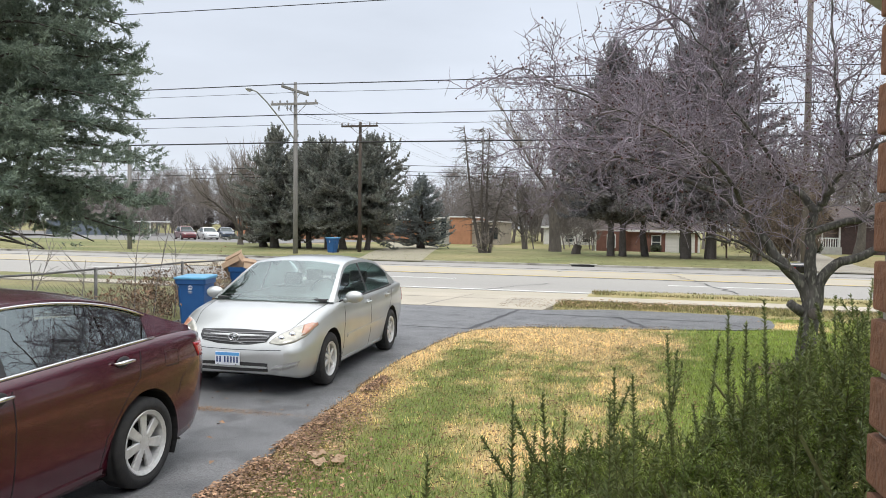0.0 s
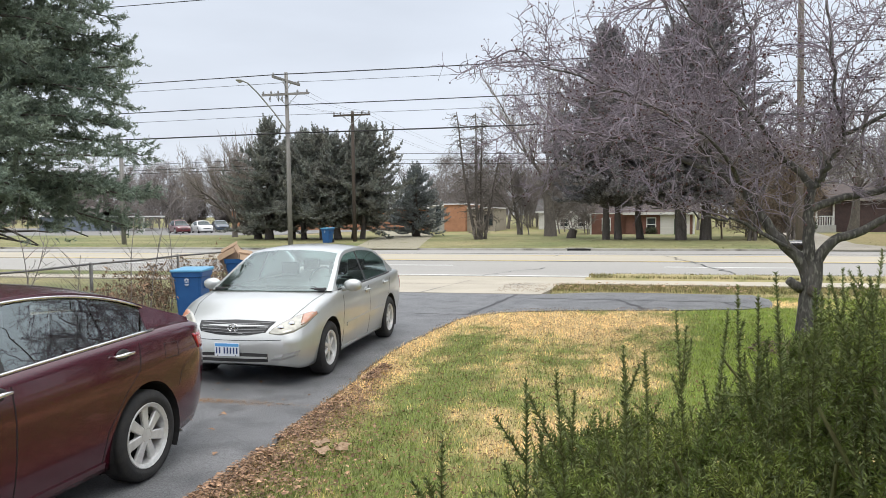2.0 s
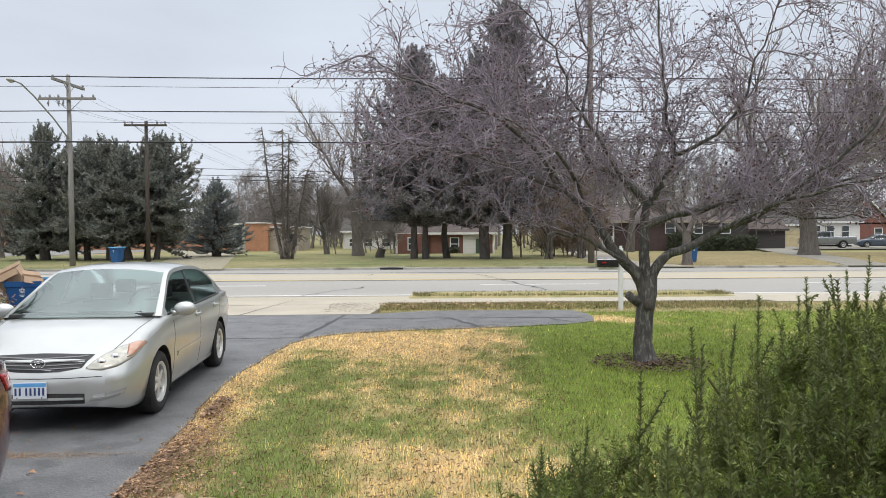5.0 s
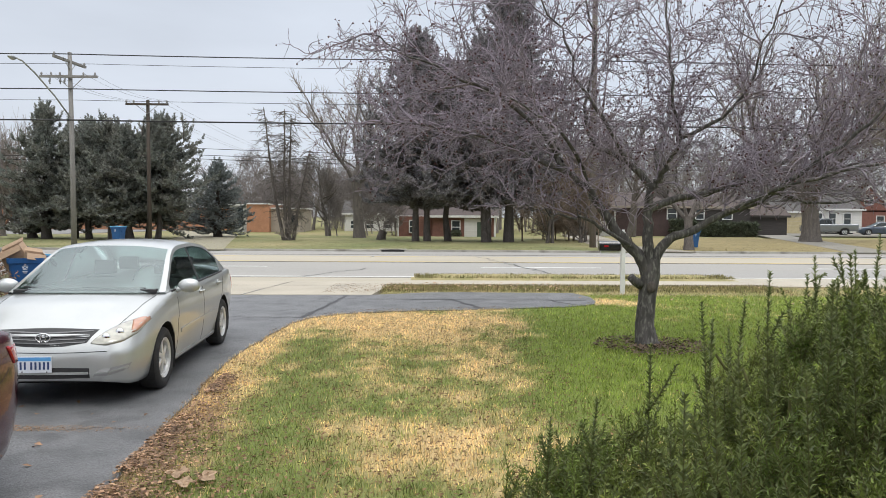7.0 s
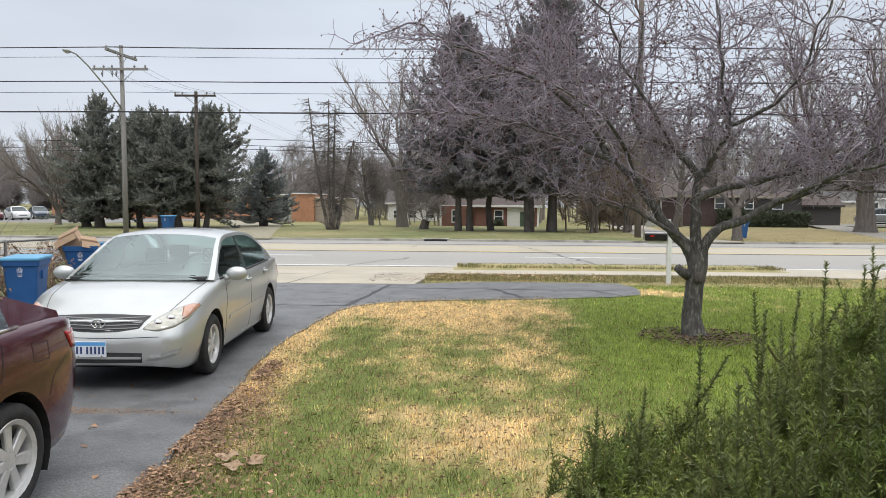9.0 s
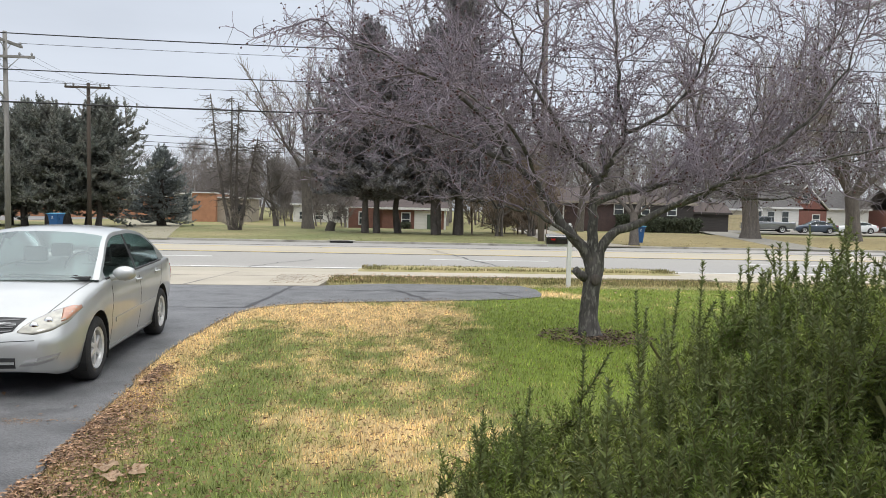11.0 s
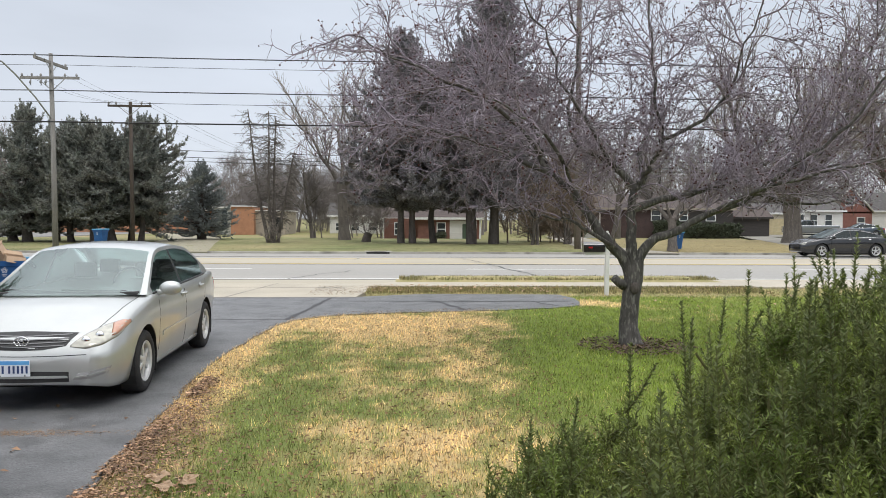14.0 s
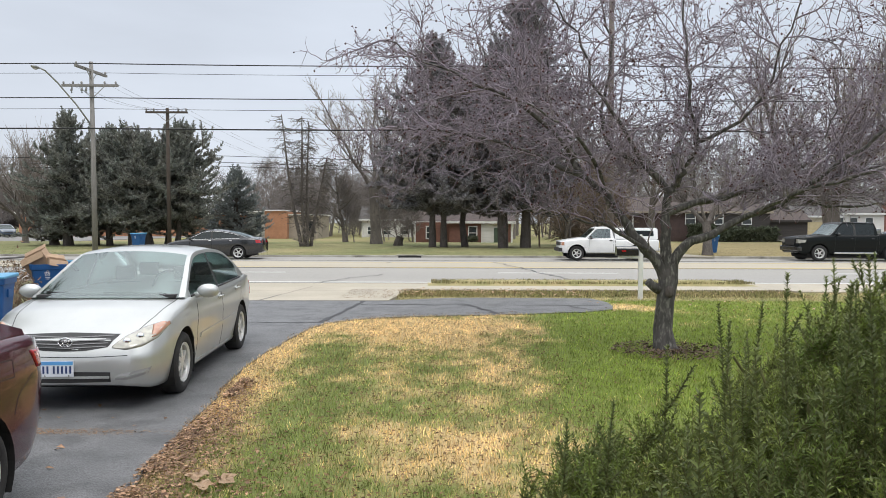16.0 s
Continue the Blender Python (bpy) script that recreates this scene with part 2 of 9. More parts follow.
# the road: five bands of slightly different age, with painted lines
road = sheet("road", [(-400, 21.3), (400, 21.3), (400, 39.1), (-400, 39.1)], -0.01, ROADMAT, 0.2, "wide grey concrete road with five lanes", "road")
for nm, y0, y1 in (("lane_strip", 30.75, 34.6),):
    part(nm, boxed(-400, 400, y0, y1, -0.05, -0.004), LANEMAT, road, "warmer concrete lane")
part("gutter_strip", boxed(-400, 400, 21.32, 22.75, -0.05, -0.005), LANEMAT, road, "pale concrete gutter strip")
part("edge_line", boxed(-400, 0.5, 23.04, 23.16, -0.05, 0.001), WHITELINE, road, "white edge line")
part("edge_line", boxed(0.5, 400, 23.04, 23.16, -0.05, 0.001), WHITELINE, road, "white edge line")
for k in range(-14, 15):
    x0 = -10.3 + k * 12.2
    part("lane_dash", boxed(x0, x0 + 4.4, 27.39, 27.5, -0.05, 0.001), WHITELINE, road)
part("centre_line", boxed(-400, 400, 30.55, 30.68, -0.05, 0.001), YELLOWLINE, road, "faded yellow centre line")
part("turn_lane_line", boxed(-400, 400, 34.3, 34.42, -0.05, 0.001), YELLOWLINE, road, "faded yellow turn lane line")
part("seam", boxed(-400, 400, 30.2, 30.26, -0.05, 0.0), TAR, road)
part("seam", boxed(-400, 400, 35.9, 35.95, -0.05, 0.0), TAR, road)
part("gutter_joint", boxed(-400, 400, 22.73, 22.78, -0.05, 0.0), TAR, road)


def ribbon(pts, width, z, rngs):
    """A flat uneven strip along pts, for a crack."""
    bm = bmesh.new()
    prev = None
    for i, (x, y) in enumerate(pts):
        a, b = np.array(pts[max(i - 1, 0)]), np.array(pts[min(i + 1, len(pts) - 1)])
        d = (b - a) / (np.linalg.norm(b - a) + 1e-9)
        w = width * rngs.uniform(0.5, 1.3) / 2
        cur = [bm.verts.new((x - d[1] * w, y + d[0] * w, z)), bm.verts.new((x + d[1] * w, y - d[0] * w, z))]
        if prev:
            bm.faces.new((prev[0], cur[0], cur[1], prev[1]))
        prev = cur
    return bm


def crack_line(a, b, n, wob, rngs):
    return [(a[0] + (b[0] - a[0]) * i / n + rngs.normal(0, wob), a[1] + (b[1] - a[1]) * i / n + rngs.normal(0, wob)) for i in range(n + 1)]


rc = np.random.default_rng(11)
drive_ob = bpy.data.objects["driveway"]
for a, b, n, w, wid in [((-2.45, 13.9), (-2.0, 17.6), 12, 0.02, 0.11), ((-6.7, 13.95), (-2.35, 13.9), 24, 0.012, 0.05), ((-2.0, 16.9), (3.4, 16.75), 26, 0.02, 0.05),
                        ((0.9, 15.3), (0.35, 16.9), 8, 0.03, 0.12), ((3.0, 15.9), (2.5, 16.8), 6, 0.03, 0.1), ((-6.7, 6.3), (-4.9, 6.4), 10, 0.03, 0.02)]:
    part("tar_crack", ribbon(crack_line(a, b, n, w, rc), wid, 0.009, rc), TAR, drive_ob)
for a, b, n, wid in [((3.9, 24.6), (2.9, 31.2), 22, 0.07), ((2.9, 31.2), (2.3, 34.5), 12, 0.06), ((-3.9, 23.0), (-2.2, 26.6), 10, 0.05), ((-2.6, 33.6), (-2.5, 34.6), 4, 0.08)]:
    part("tar_crack", ribbon(crack_line(a, b, n, 0.09, rc), wid, 0.003, rc), TAR, road)
for a, b in [((-4.45, 17.66), (-3.85, 21.3)), ((-7.3, 17.66), (-7.3, 21.3)), ((-1.9, 20.0), (-8.4, 19.9))]:
    part("joint", ribbon(crack_line(a, b, 8, 0.004, rc), 0.035, 0.015, rc), TAR, apron)

# far kerb with its driveway cuts; near verge kerb
far_kerb = thing("far_kerb", "weathered concrete kerb along the far side of the road", "kerb", kind="structure")
for x0, x1 in [(-300, -14.4), (-10.6, 9.4), (14.2, 22.5), (26.5, 300)]:
    L = x0
    while L < x1 - 0.01:
        step = min(3.0 if -40 < L < 60 else 60.0, x1 - L)
        part("kerb_stone", boxed(L + 0.006, L + step - 0.006, 39.1, 39.3, -0.1, 0.1, bevel=0.015), KERBMAT, far_kerb)
        L += step
DARK = surf("dark void", (0.012, 0.012, 0.012), (0.02, 0.02, 0.02), 5, 0.9)
drain = thing("storm_drain", "dark storm drain inlet set in the kerb", "drain", kind="structure")
part("inlet", boxed(-2.4, -1.2, 39.05, 39.3, -0.02, 0.085), DARK, drain)
part("lid", boxed(-2.5, -1.1, 39.08, 39.6, 0.09, 0.125, bevel=0.01), KERBMAT, drain)
near_kerb = thing("near_kerb", "low worn concrete kerb at the grass verge", "kerb", kind="structure")
for x0, x1 in [(-0.2, 8.4), (15.4, 120), (-120, -10.6)]:
    part("kerb_stone", boxed(x0, x1, 22.55, 22.74, -0.1, 0.06, bevel=0.012), KERBMAT, near_kerb)


# ---- grass: a tinted sheet with blades on it ----
def straw(x, y):
    """How dead the lawn is at a place, 0 green to 1 straw."""
    n = 0.55 * noise.noise(Vector((x * 0.75, y * 0.75, 3.1))) + 0.65 * noise.noise(Vector((x * 1.9, y * 1.9, 7.7))) + 0.75 * noise.noise(Vector((x * 5, y * 5, 1.7))) + 0.5 * noise.noise(Vector((x * 13, y * 13, 2.7)))
    s = 0.51 + 0.66 * n
    edge = -2.45 - 0.03 * y
    s += 0.8 * math.exp(-((x - edge) / 0.5) ** 2) if 7 < y < 15 else 0
    s += 1.0 * math.exp(-((x + 0.9) / 2.0) ** 2 - ((y - 13.4) / 1.3) ** 2)
    s += 0.4 * math.exp(-((x - 0.1) / 0.9) ** 2 - ((y - 6.4) / 0.7) ** 2) - 0.45 * math.exp(-((x + 1.5) / 0.45) ** 2 - ((y - 7.2) / 2.0) ** 2)
    if y < 12.6:
        s -= 0.28 * math.exp(-((x + 1.75 - 0.05 * max(0, 7 - y) * 5) / 0.42) ** 2) + 0.1 * math.exp(-((x + 0.3) / 1.1) ** 2 - ((y - 9.6) / 1.3) ** 2)
    green = 1 / (1 + math.exp(-(x - 0.95 - 0.12 * (y - 8)) * 4)) * 1 / (1 + math.exp(-(y - 7.4 + 0.25 * (x - 1)) * 2.4))
    s -= 0.8 * green
    s += 1.3 * math.exp(-((x - 3.9) / 0.75) ** 2 - ((y - 16.6) / 0.8) ** 2)
    s += 0.32 * min(max((x - 3.2) / 1.5, 0), 1) * min(max((y - 11.5) / 2, 0), 1)
    return min(max(s, 0), 1)


def vivid(x, y):
    """Where the grass is freshest."""
    return 1 / (1 + math.exp(-(x - 0.95 - 0.12 * (y - 8)) * 4)) * 1 / (1 + math.exp(-(y - 7.4 + 0.25 * (x - 1)) * 2.4)) * (1 if y < 18 else 0.3)


def tint(x, y, rv=0.0):
    s, v = straw(x, y), vivid(x, y)
    g = np.array((0.178, 0.212, 0.064)) * (1 - v) + np.array((0.172, 0.222, 0.042)) * v
    st = np.array((0.62, 0.46, 0.235))
    s = min(max((s - 0.33) * 1.9 + 1.3 * rv, 0), 1)
    out = g * (1 - s) + st * s
    if y > 18:
        w = min(max(0.5 + 0.7 * rv + 0.6 * noise.noise(Vector((x * 3, y * 3, 5.5))), 0), 1)
        return np.array((0.21, 0.215, 0.085)) * (1 - w) + np.array((0.40, 0.33, 0.175)) * w
    # bare brown soil under the leaves along the driveway
    if y < 9:
        w = math.exp(-(max(0, x + 2.45 + 0.03 * y) / (0.5 * max(0.25, 1 - (y - 3.5) / 6))) ** 2)
        out = out * (1 - w) + np.array((0.26, 0.165, 0.1)) * w
    return out


def attr_mat(name, rough=0.9, fine=0.25):
    m = surf(name, (0.2, 0.2, 0.1), None, 5, rough, bump=0.6, bscale=70, spec=0.25)
    n, l = m.node_tree.nodes, m.node_tree.links
    at = n.new("ShaderNodeAttribute")
    at.attribute_name = "tint"
    nz, mr, mx = n.new("ShaderNodeTexNoise"), n.new("ShaderNodeMapRange"), n.new("ShaderNodeMixRGB")
    nz.inputs["Scale"].default_value, nz.inputs["Detail"].default_value = 45, 5
    mr.inputs[1].default_value, mr.inputs[2].default_value = 0.3, 0.7
    mr.inputs[3].default_value, mr.inputs[4].default_value = 1 - fine, 1 + fine
    mx.blend_type, mx.inputs[0].default_value = "MULTIPLY", 1
    l.new(nz.outputs[0], mr.inputs[0])
    l.new(at.outputs["Color"], mx.inputs[1])
    l.new(mr.outputs[0], mx.inputs[2])
    l.new(mx.outputs[0], n["Principled BSDF"].inputs["Base Color"])
    return m


TURF = attr_mat("turf", 0.95, 0.3)
BLADE = leafy(attr_mat("grass blade", 0.8, 0.1), 0.5)


def set_tint(me, cols):
    a = me.color_attributes.new("tint", "FLOAT_COLOR", "POINT")
    c = np.ones((len(me.vertices), 4), np.float32)
    c[:, :3] = cols
    a.data.foreach_set("color", c.ravel())


def inside(poly, x, y):
    hit, j = False, len(poly) - 1
    for i in range(len(poly)):
        (xi, yi), (xj, yj) = poly[i], poly[j]
        if (yi > y) != (yj > y) and x < (xj - xi) * (y - yi) / (yj - yi) + xi:
            hit = not hit
        j = i
    return hit


def turf(name, x0, x1, y0, y1, step, z, label, colour, hole=None):
    """A gently uneven sheet of turf."""
    nx, ny = int((x1 - x0) / step) + 1, int((y1 - y0) / step) + 1
    xs, ys = np.linspace(x0, x1, nx), np.linspace(y0, y1, ny)
    V, C = [], []
    for y in ys:
        for x in xs:
            V.append((x, y, (z(x, y) if callable(z) else z) + 0.012 * noise.noise(Vector((x * 2.2, y * 2.2, 0)))))
            C.append(colour(x, y))
    F = []
    for j in range(ny - 1):
        for i in range(nx - 1):
            a = j * nx + i
            if hole and hole((xs[i] + xs[i + 1]) / 2, (ys[j] + ys[j + 1]) / 2):
                continue
            F.append((a, a + 1, a + nx + 1, a + nx))
    me = mesh_of(name, V, F, TURF, smooth=True)
    set_tint(me, C)
    return tagged(new(name, me), label, "lawn", "", "structure")


# sheet colour lowered beneath the blades, as shade in the gaps between them
turf("lawn", -2.9, 16, -4, 20.3, 0.15, lambda x, y: -0.014, "patchy front lawn, straw-coloured and green", lambda x, y: tint(x, y) * 0.85,
     hole=lambda x, y: x < -1.3 and y > 17.6)
turf("lawn_east", 16, 60, -4, 20.3, 1.0, 0.0, "winter lawn of the next garden", tint)


def farm(x, y):
    n = noise.noise(Vector((x * 0.16, y * 0.22, 9))) + 0.5 * noise.noise(Vector((x * 0.6, y * 0.8, 4)))
    s = min(max(0.45 + 0.75 * n, 0), 1)
    return np.array((0.13, 0.155, 0.06)) * (1 - s) + np.array((0.27, 0.235, 0.12)) * s


def east_tint(x, y):
    return farm(x, y) * (1 - min(max((x - 8) / 8, 0), 1)) + np.array((0.25, 0.205, 0.1)) * min(max((x - 8) / 8, 0), 1)


turf("far_verge", -120, 110, 39.3, 66, 1.0, lambda x, y: 0.05 + 0.02 * min(max((y - 39.3) / 8, 0), 1), "mown green and tan grass across the road", east_tint)
turf("lawn_west", -60, -8.1, -4, 20.0, 0.6, 0.0, "rough tan and green yard beyond the fence", lambda x, y: farm(x * 2, y * 2), hole=lambda x, y: inside(DRIVE, x, y) or (x > -9.0 and y > 17.5))
turf("verge", -0.6, 8.9, 21.45, 22.6, 0.12, lambda x, y: 0.03 + 0.13 * math.sin(math.pi * min(max((y - 21.45) / 1.25, 0), 1)) * min(max((x + 0.6) / 0.9, 0), 1) * min(max((8.9 - x) / 0.9, 0), 1), "humped grass verge between sidewalk and road", tint)
turf("verge_east", 15.2, 90, 21.5, 22.6, 0.6, 0.05, "humped grass verge between sidewalk and road", tint)
turf("verge_west", -90, -10.6, 21.2, 22.6, 0.6, 0.05, "grass verge between sidewalk and road", lambda x, y: farm(x * 2, y * 2))


def blades(name, spots, label, h0, h1, w, colour, mat=None, lean=0.5, seed=3):
    """Many bent blades of grass, each of two triangles, at the (x, y, z) spots."""
    r = np.random.default_rng(seed)
    S = np.asarray(spots, float)
    n = len(S)
    ang, h = r.uniform(0, math.tau, n), r.uniform(h0, h1, n)
    la, le = r.uniform(0, math.tau, n), r.uniform(0, lean, n) * h
    dx, dy = np.cos(ang) * w / 2, np.sin(ang) * w / 2
    tip = S + np.stack([np.cos(la) * le, np.sin(la) * le, h * np.sqrt(np.maximum(0.1, 1 - r.uniform(0, lean, n) ** 2))], 1)
    a, b = S + np.stack([dx, dy, 0 * dx - 0.01], 1), S - np.stack([dx, dy, 0 * dx + 0.01], 1)
    co = np.stack([a, b, tip], 1).reshape(-1, 3)
    me = tri_mesh(name, co, np.arange(3 * n).reshape(-1, 3), mat or BLADE)
    cols = np.repeat(np.array([colour(x, y, r.normal(0, 0.35)) * r.uniform(0.4, 1.75) for x, y, _ in S]), 3, 0)
    set_tint(me, cols)
    return tagged(new(name, me), label, "grass", "", "stuff")


rg = np.random.default_rng(21)
spots = []
while len(spots) < 260000:
    d = rg.uniform(0, 1) ** 1.5
    y = 2.6 + 17.6 * d
    x = rg.uniform(-2.9, 4.2 + 0.5 * y)
    if inside(DRIVE, x + 0.02, y) or (x < -1.3 and y > 17.6):
        continue
    spots.append((x, y, 0.0))


def tuft(x, y, rv=0.0):
    """Grass colour with darker and lighter tufts."""
    return tint(x, y, rv) * (1.38 + 0.75 * noise.noise(Vector((x * 6, y * 6, 4.4))) + 0.3 * noise.noise(Vector((x * 17, y * 17, 8.4))))


blades("lawn_grass", spots, "short winter grass, straw and green blades", 0.02, 0.065, 0.0075, tuft, lean=0.97)
spots = [(rg.uniform(-0.5, 8.8), rg.uniform(21.5, 22.6), 0.1) for _ in range(7000)] + [(rg.uniform(-1.3, 9), rg.uniform(18.6, 20.25), 0.0) for _ in range(8000)]
blades("verge_grass", spots, "longer tufted grass by the sidewalk", 0.03, 0.1, 0.02, lambda x, y, rv=0: tint(x, y, rv) * 0.8, seed=8)
spots = [(rg.uniform(-45, 45), 39.4 + 14 * rg.uniform(0, 1) ** 2, 0.06) for _ in range(9000)]
blades("far_grass", spots, "mown grass across the road", 0.02, 0.06, 0.04, lambda x, y, rv=0: east_tint(x, y), seed=9)


# ---- poles and wires ----
POLEWOOD = surf("weathered pole wood", (0.25, 0.24, 0.225), (0.19, 0.183, 0.172), 3, 0.9, bump=0.4, bscale=20, fine=0.15, stretch=(4, 4, 0.3))
DARKWOOD = surf("creosoted pole wood", (0.075, 0.058, 0.045), (0.05, 0.04, 0.033), 3, 0.9, bump=0.4, bscale=20, fine=0.2, stretch=(4, 4, 0.3))
BROWNWOOD = surf("brown pole wood", (0.185, 0.155, 0.135), (0.14, 0.12, 0.105), 3, 0.9, bump=0.4, bscale=20, fine=0.15, stretch=(4, 4, 0.3))
STEEL = surf("galvanised steel", (0.40, 0.41, 0.41), (0.32, 0.33, 0.33), 8, 0.5, metal=0.6, fine=0.08)
PALEPOST = surf("pale concrete pole", (0.46, 0.45, 0.42), (0.38, 0.37, 0.35), 4, 0.85, bump=0.2, bscale=60, fine=0.08)
PORCELAIN = surf("grey porcelain", (0.20, 0.20, 0.20), (0.28, 0.28, 0.28), 10, 0.4)
WIRE = surf("black cable", (0.02, 0.02, 0.022), (0.03, 0.03, 0.03), 5, 0.7)


def round_part(name, parent, mat, pts, r, n=10, label=""):
    bm = bmesh.new()
    tube(bm, pts, r, n)
    return part(name, bm, mat, parent, label, smooth=True)


def lamp_head(parent, p, along_y):
    """A flattened cobra-head street lamp."""
    bm = bmesh.new()
    bmesh.ops.create_uvsphere(bm, u_segments=14, v_segments=8, radius=1, matrix=Matrix.Translation(p) @ Matrix.Diagonal((0.16 if along_y else 0.36, 0.36 if along_y else 0.16, 0.10, 1)))
    h = part("lamp_head", bm, STEEL, parent, "grey cobra-head lamp", smooth=True)
    bm = bmesh.new()
    bmesh.ops.create_uvsphere(bm, u_segments=12, v_segments=6, radius=1, matrix=Matrix.Translation(p + Vector((0, 0.0, -0.07))) @ Matrix.Diagonal((0.11, 0.2, 0.07, 1)))
    part("lens", bm, PALEPOST, h, smooth=True)


PX, PY = -20.67, 44.3
p1 = thing("utility_pole", "grey wooden utility pole with a street lamp arm", "utility pole")
round_part("pole", p1, POLEWOOD, [(PX, PY, -0.3), (PX - 0.03, PY, 5.5), (PX - 0.1, PY, 11.2)], [0.165, 0.14, 0.11])
part("crossarm", boxed(PX - 0.16, PX - 0.02, PY - 1.6, PY + 1.6, 10.6, 10.75, 0.01, pose(PX, PY, 0, 0, 0, -6) @ pose(-PX, -PY, 0)), POLEWOOD, p1, "short upper crossarm")
arm = part("crossarm", boxed(PX - 1.75, PX + 1.55, PY - 0.22, PY - 0.1, 9.72, 9.86, 0.01), POLEWOOD, p1, "long lower crossarm")
for dx in (-1.65, -1.1, -0.6, 0.75, 1.4):
    round_part("insulator", arm, PORCELAIN, [(PX + dx, PY - 0.16, 9.86), (PX + dx, PY - 0.16, 9.93), (PX + dx, PY - 0.16, 10.04)], [0.03, 0.07, 0.04], 7)
for dx in (-1.15, -0.55, -0.3):
    round_part("hanging_insulator", arm, PORCELAIN, [(PX + dx, PY - 0.16, 9.7), (PX + dx - 0.05, PY - 0.16, 9.5), (PX + dx - 0.02, PY - 0.16, 9.36)], [0.03, 0.07, 0.05], 7)
for sg in (1, -1):
    round_part("brace", p1, STEEL, [(PX + 0.03, PY - 0.16, 9.05), (PX + sg * 0.75, PY - 0.18, 9.74)], 0.025, 5)
    round_part("brace", p1, STEEL, [(PX - 0.05, PY, 10.1), (PX - 0.08, PY + sg * 0.8, 10.76)], 0.025, 5)
round_part("lamp_arm", p1, STEEL, [(PX - 0.1, PY - 0.1, 7.5), (PX - 0.4, PY - 1.2, 8.5), (PX - 0.75, PY - 2.6, 9.5), (PX - 0.95, PY - 3.5, 9.98), (PX - 1.05, PY - 4.0, 10.05)], 0.045, 6)
lamp_head(p1, Vector((PX - 1.1, PY - 4.2, 10.02)), True)
for dy in (-1.5, 0.1, 1.5):
    round_part("insulator", p1, PORCELAIN, [(PX - 0.1 + dy * 0.1, PY + dy, 10.75), (PX - 0.1 + dy * 0.1, PY + dy, 10.82), (PX - 0.1 + dy * 0.1, PY + dy, 10.92)], [0.03, 0.075, 0.045], 7)

p2 = thing("utility_pole", "dark creosoted utility pole with one crossarm", "utility pole")
round_part("pole", p2, DARKWOOD, [(-18.17, 49.5, -0.3), (-18.2, 49.5, 5), (-18.22, 49.5, 9.3)], [0.14, 0.125, 0.105])
arm2 = part("crossarm", boxed(-19.6, -16.84, 49.3, 49.42, 8.95, 9.08, 0.01), DARKWOOD, p2)
for dx in (-1.4, -0.9, 0.8, 1.35):
    round_part("insulator", arm2, PORCELAIN, [(-18.22 + dx * 0.95, 49.36, 9.08), (-18.22 + dx * 0.95, 49.36, 9.17), (-18.22 + dx * 0.95, 49.36, 9.27)], [0.03, 0.075, 0.045], 7)
for sg in (1, -1):
    round_part("brace", p2, STEEL, [(-18.2, 49.33, 8.4), (-18.22 + sg * 0.68, 49.35, 8.95)], 0.025, 5)

p3 = thing("utility_pole", "very tall brown wooden utility pole", "utility pole")
round_part("pole", p3, BROWNWOOD, [(9.95, 44.4, -0.3), (9.9, 44.4, 8), (9.85, 44.4, 18.5)], [0.2, 0.17, 0.14])
p4 = thing("street_lamp", "short wooden street lamp pole beside the road", "street lamp")
round_part("pole", p4, POLEWOOD, [(-33.2, 44.3, -0.3), (-33.25, 44.3, 7.2)], [0.17, 0.13])
round_part("lamp_arm", p4, STEEL, [(-33.25, 44.2, 6.7), (-33.6, 42.9, 7.0), (-33.9, 41.9, 7.02)], 0.04, 6)
lamp_head(p4, Vector((-33.95, 41.6, 7.0)), True)
p5 = thing("street_lamp", "pale concrete street lamp pole at the near verge", "street lamp")
round_part("pole", p5, PALEPOST, [(16.0, 21.75, -0.2), (16.0, 21.75, 4.5), (16.0, 21.75, 8.75)], [0.2, 0.16, 0.11], 14)
round_part("lamp_arm", p5, STEEL, [(16.0, 21.75, 8.3), (16.0, 22.6, 8.75), (16.0, 23.6, 8.9)], 0.045, 6)
lamp_head(p5, Vector((16.0, 23.95, 8.88)), True)


def wire(a, b, sag, r, label="overhead cable strung between poles"):
    bm = bmesh.new()
    a, b = Vector(a), Vector(b)
    tube(bm, [a.lerp(b, t) - Vector((0, 0, sag * 4 * t * (1 - t))) for t in np.linspace(0, 1, 15)], r, 5)
    return tagged(part("overhead_cable", bm, WIRE, None, smooth=True), label, "cable", "overhead cables")


spans = [(-110, -62), (-62, PX), (PX, 9.9), (9.9, 46), (46, 95)]
for x0, x1 in spans:
    for dy, z, r in ((-1.5, 10.8, 0.03), (-1.1, 10.9, 0.014), (1.5, 10.86, 0.014)):
        wire((x0, PY + dy, z), (x1, PY + dy, z), 0.1, r)
    wire((x0, PY - 0.2, 9.08), (x1, PY - 0.2, 9.08), 0.06, 0.03, "thick black cable strung between poles")
    wire((x0, PY + 0.2, 8.5), (x1, PY + 0.2, 8.5), 0.08, 0.014)
    wire((x0, PY - 0.25, 7.28), (x1, PY - 0.25, 7.28), 0.05, 0.045, "thick black cable strung between poles")
for z in (6.2, 6.5, 7.0):
    wire((-110, 58, z), (-19.2, 58, z), 0.5, 0.02)
    wire((-19.2, 58, z), (60, 58, z), 0.6, 0.02)
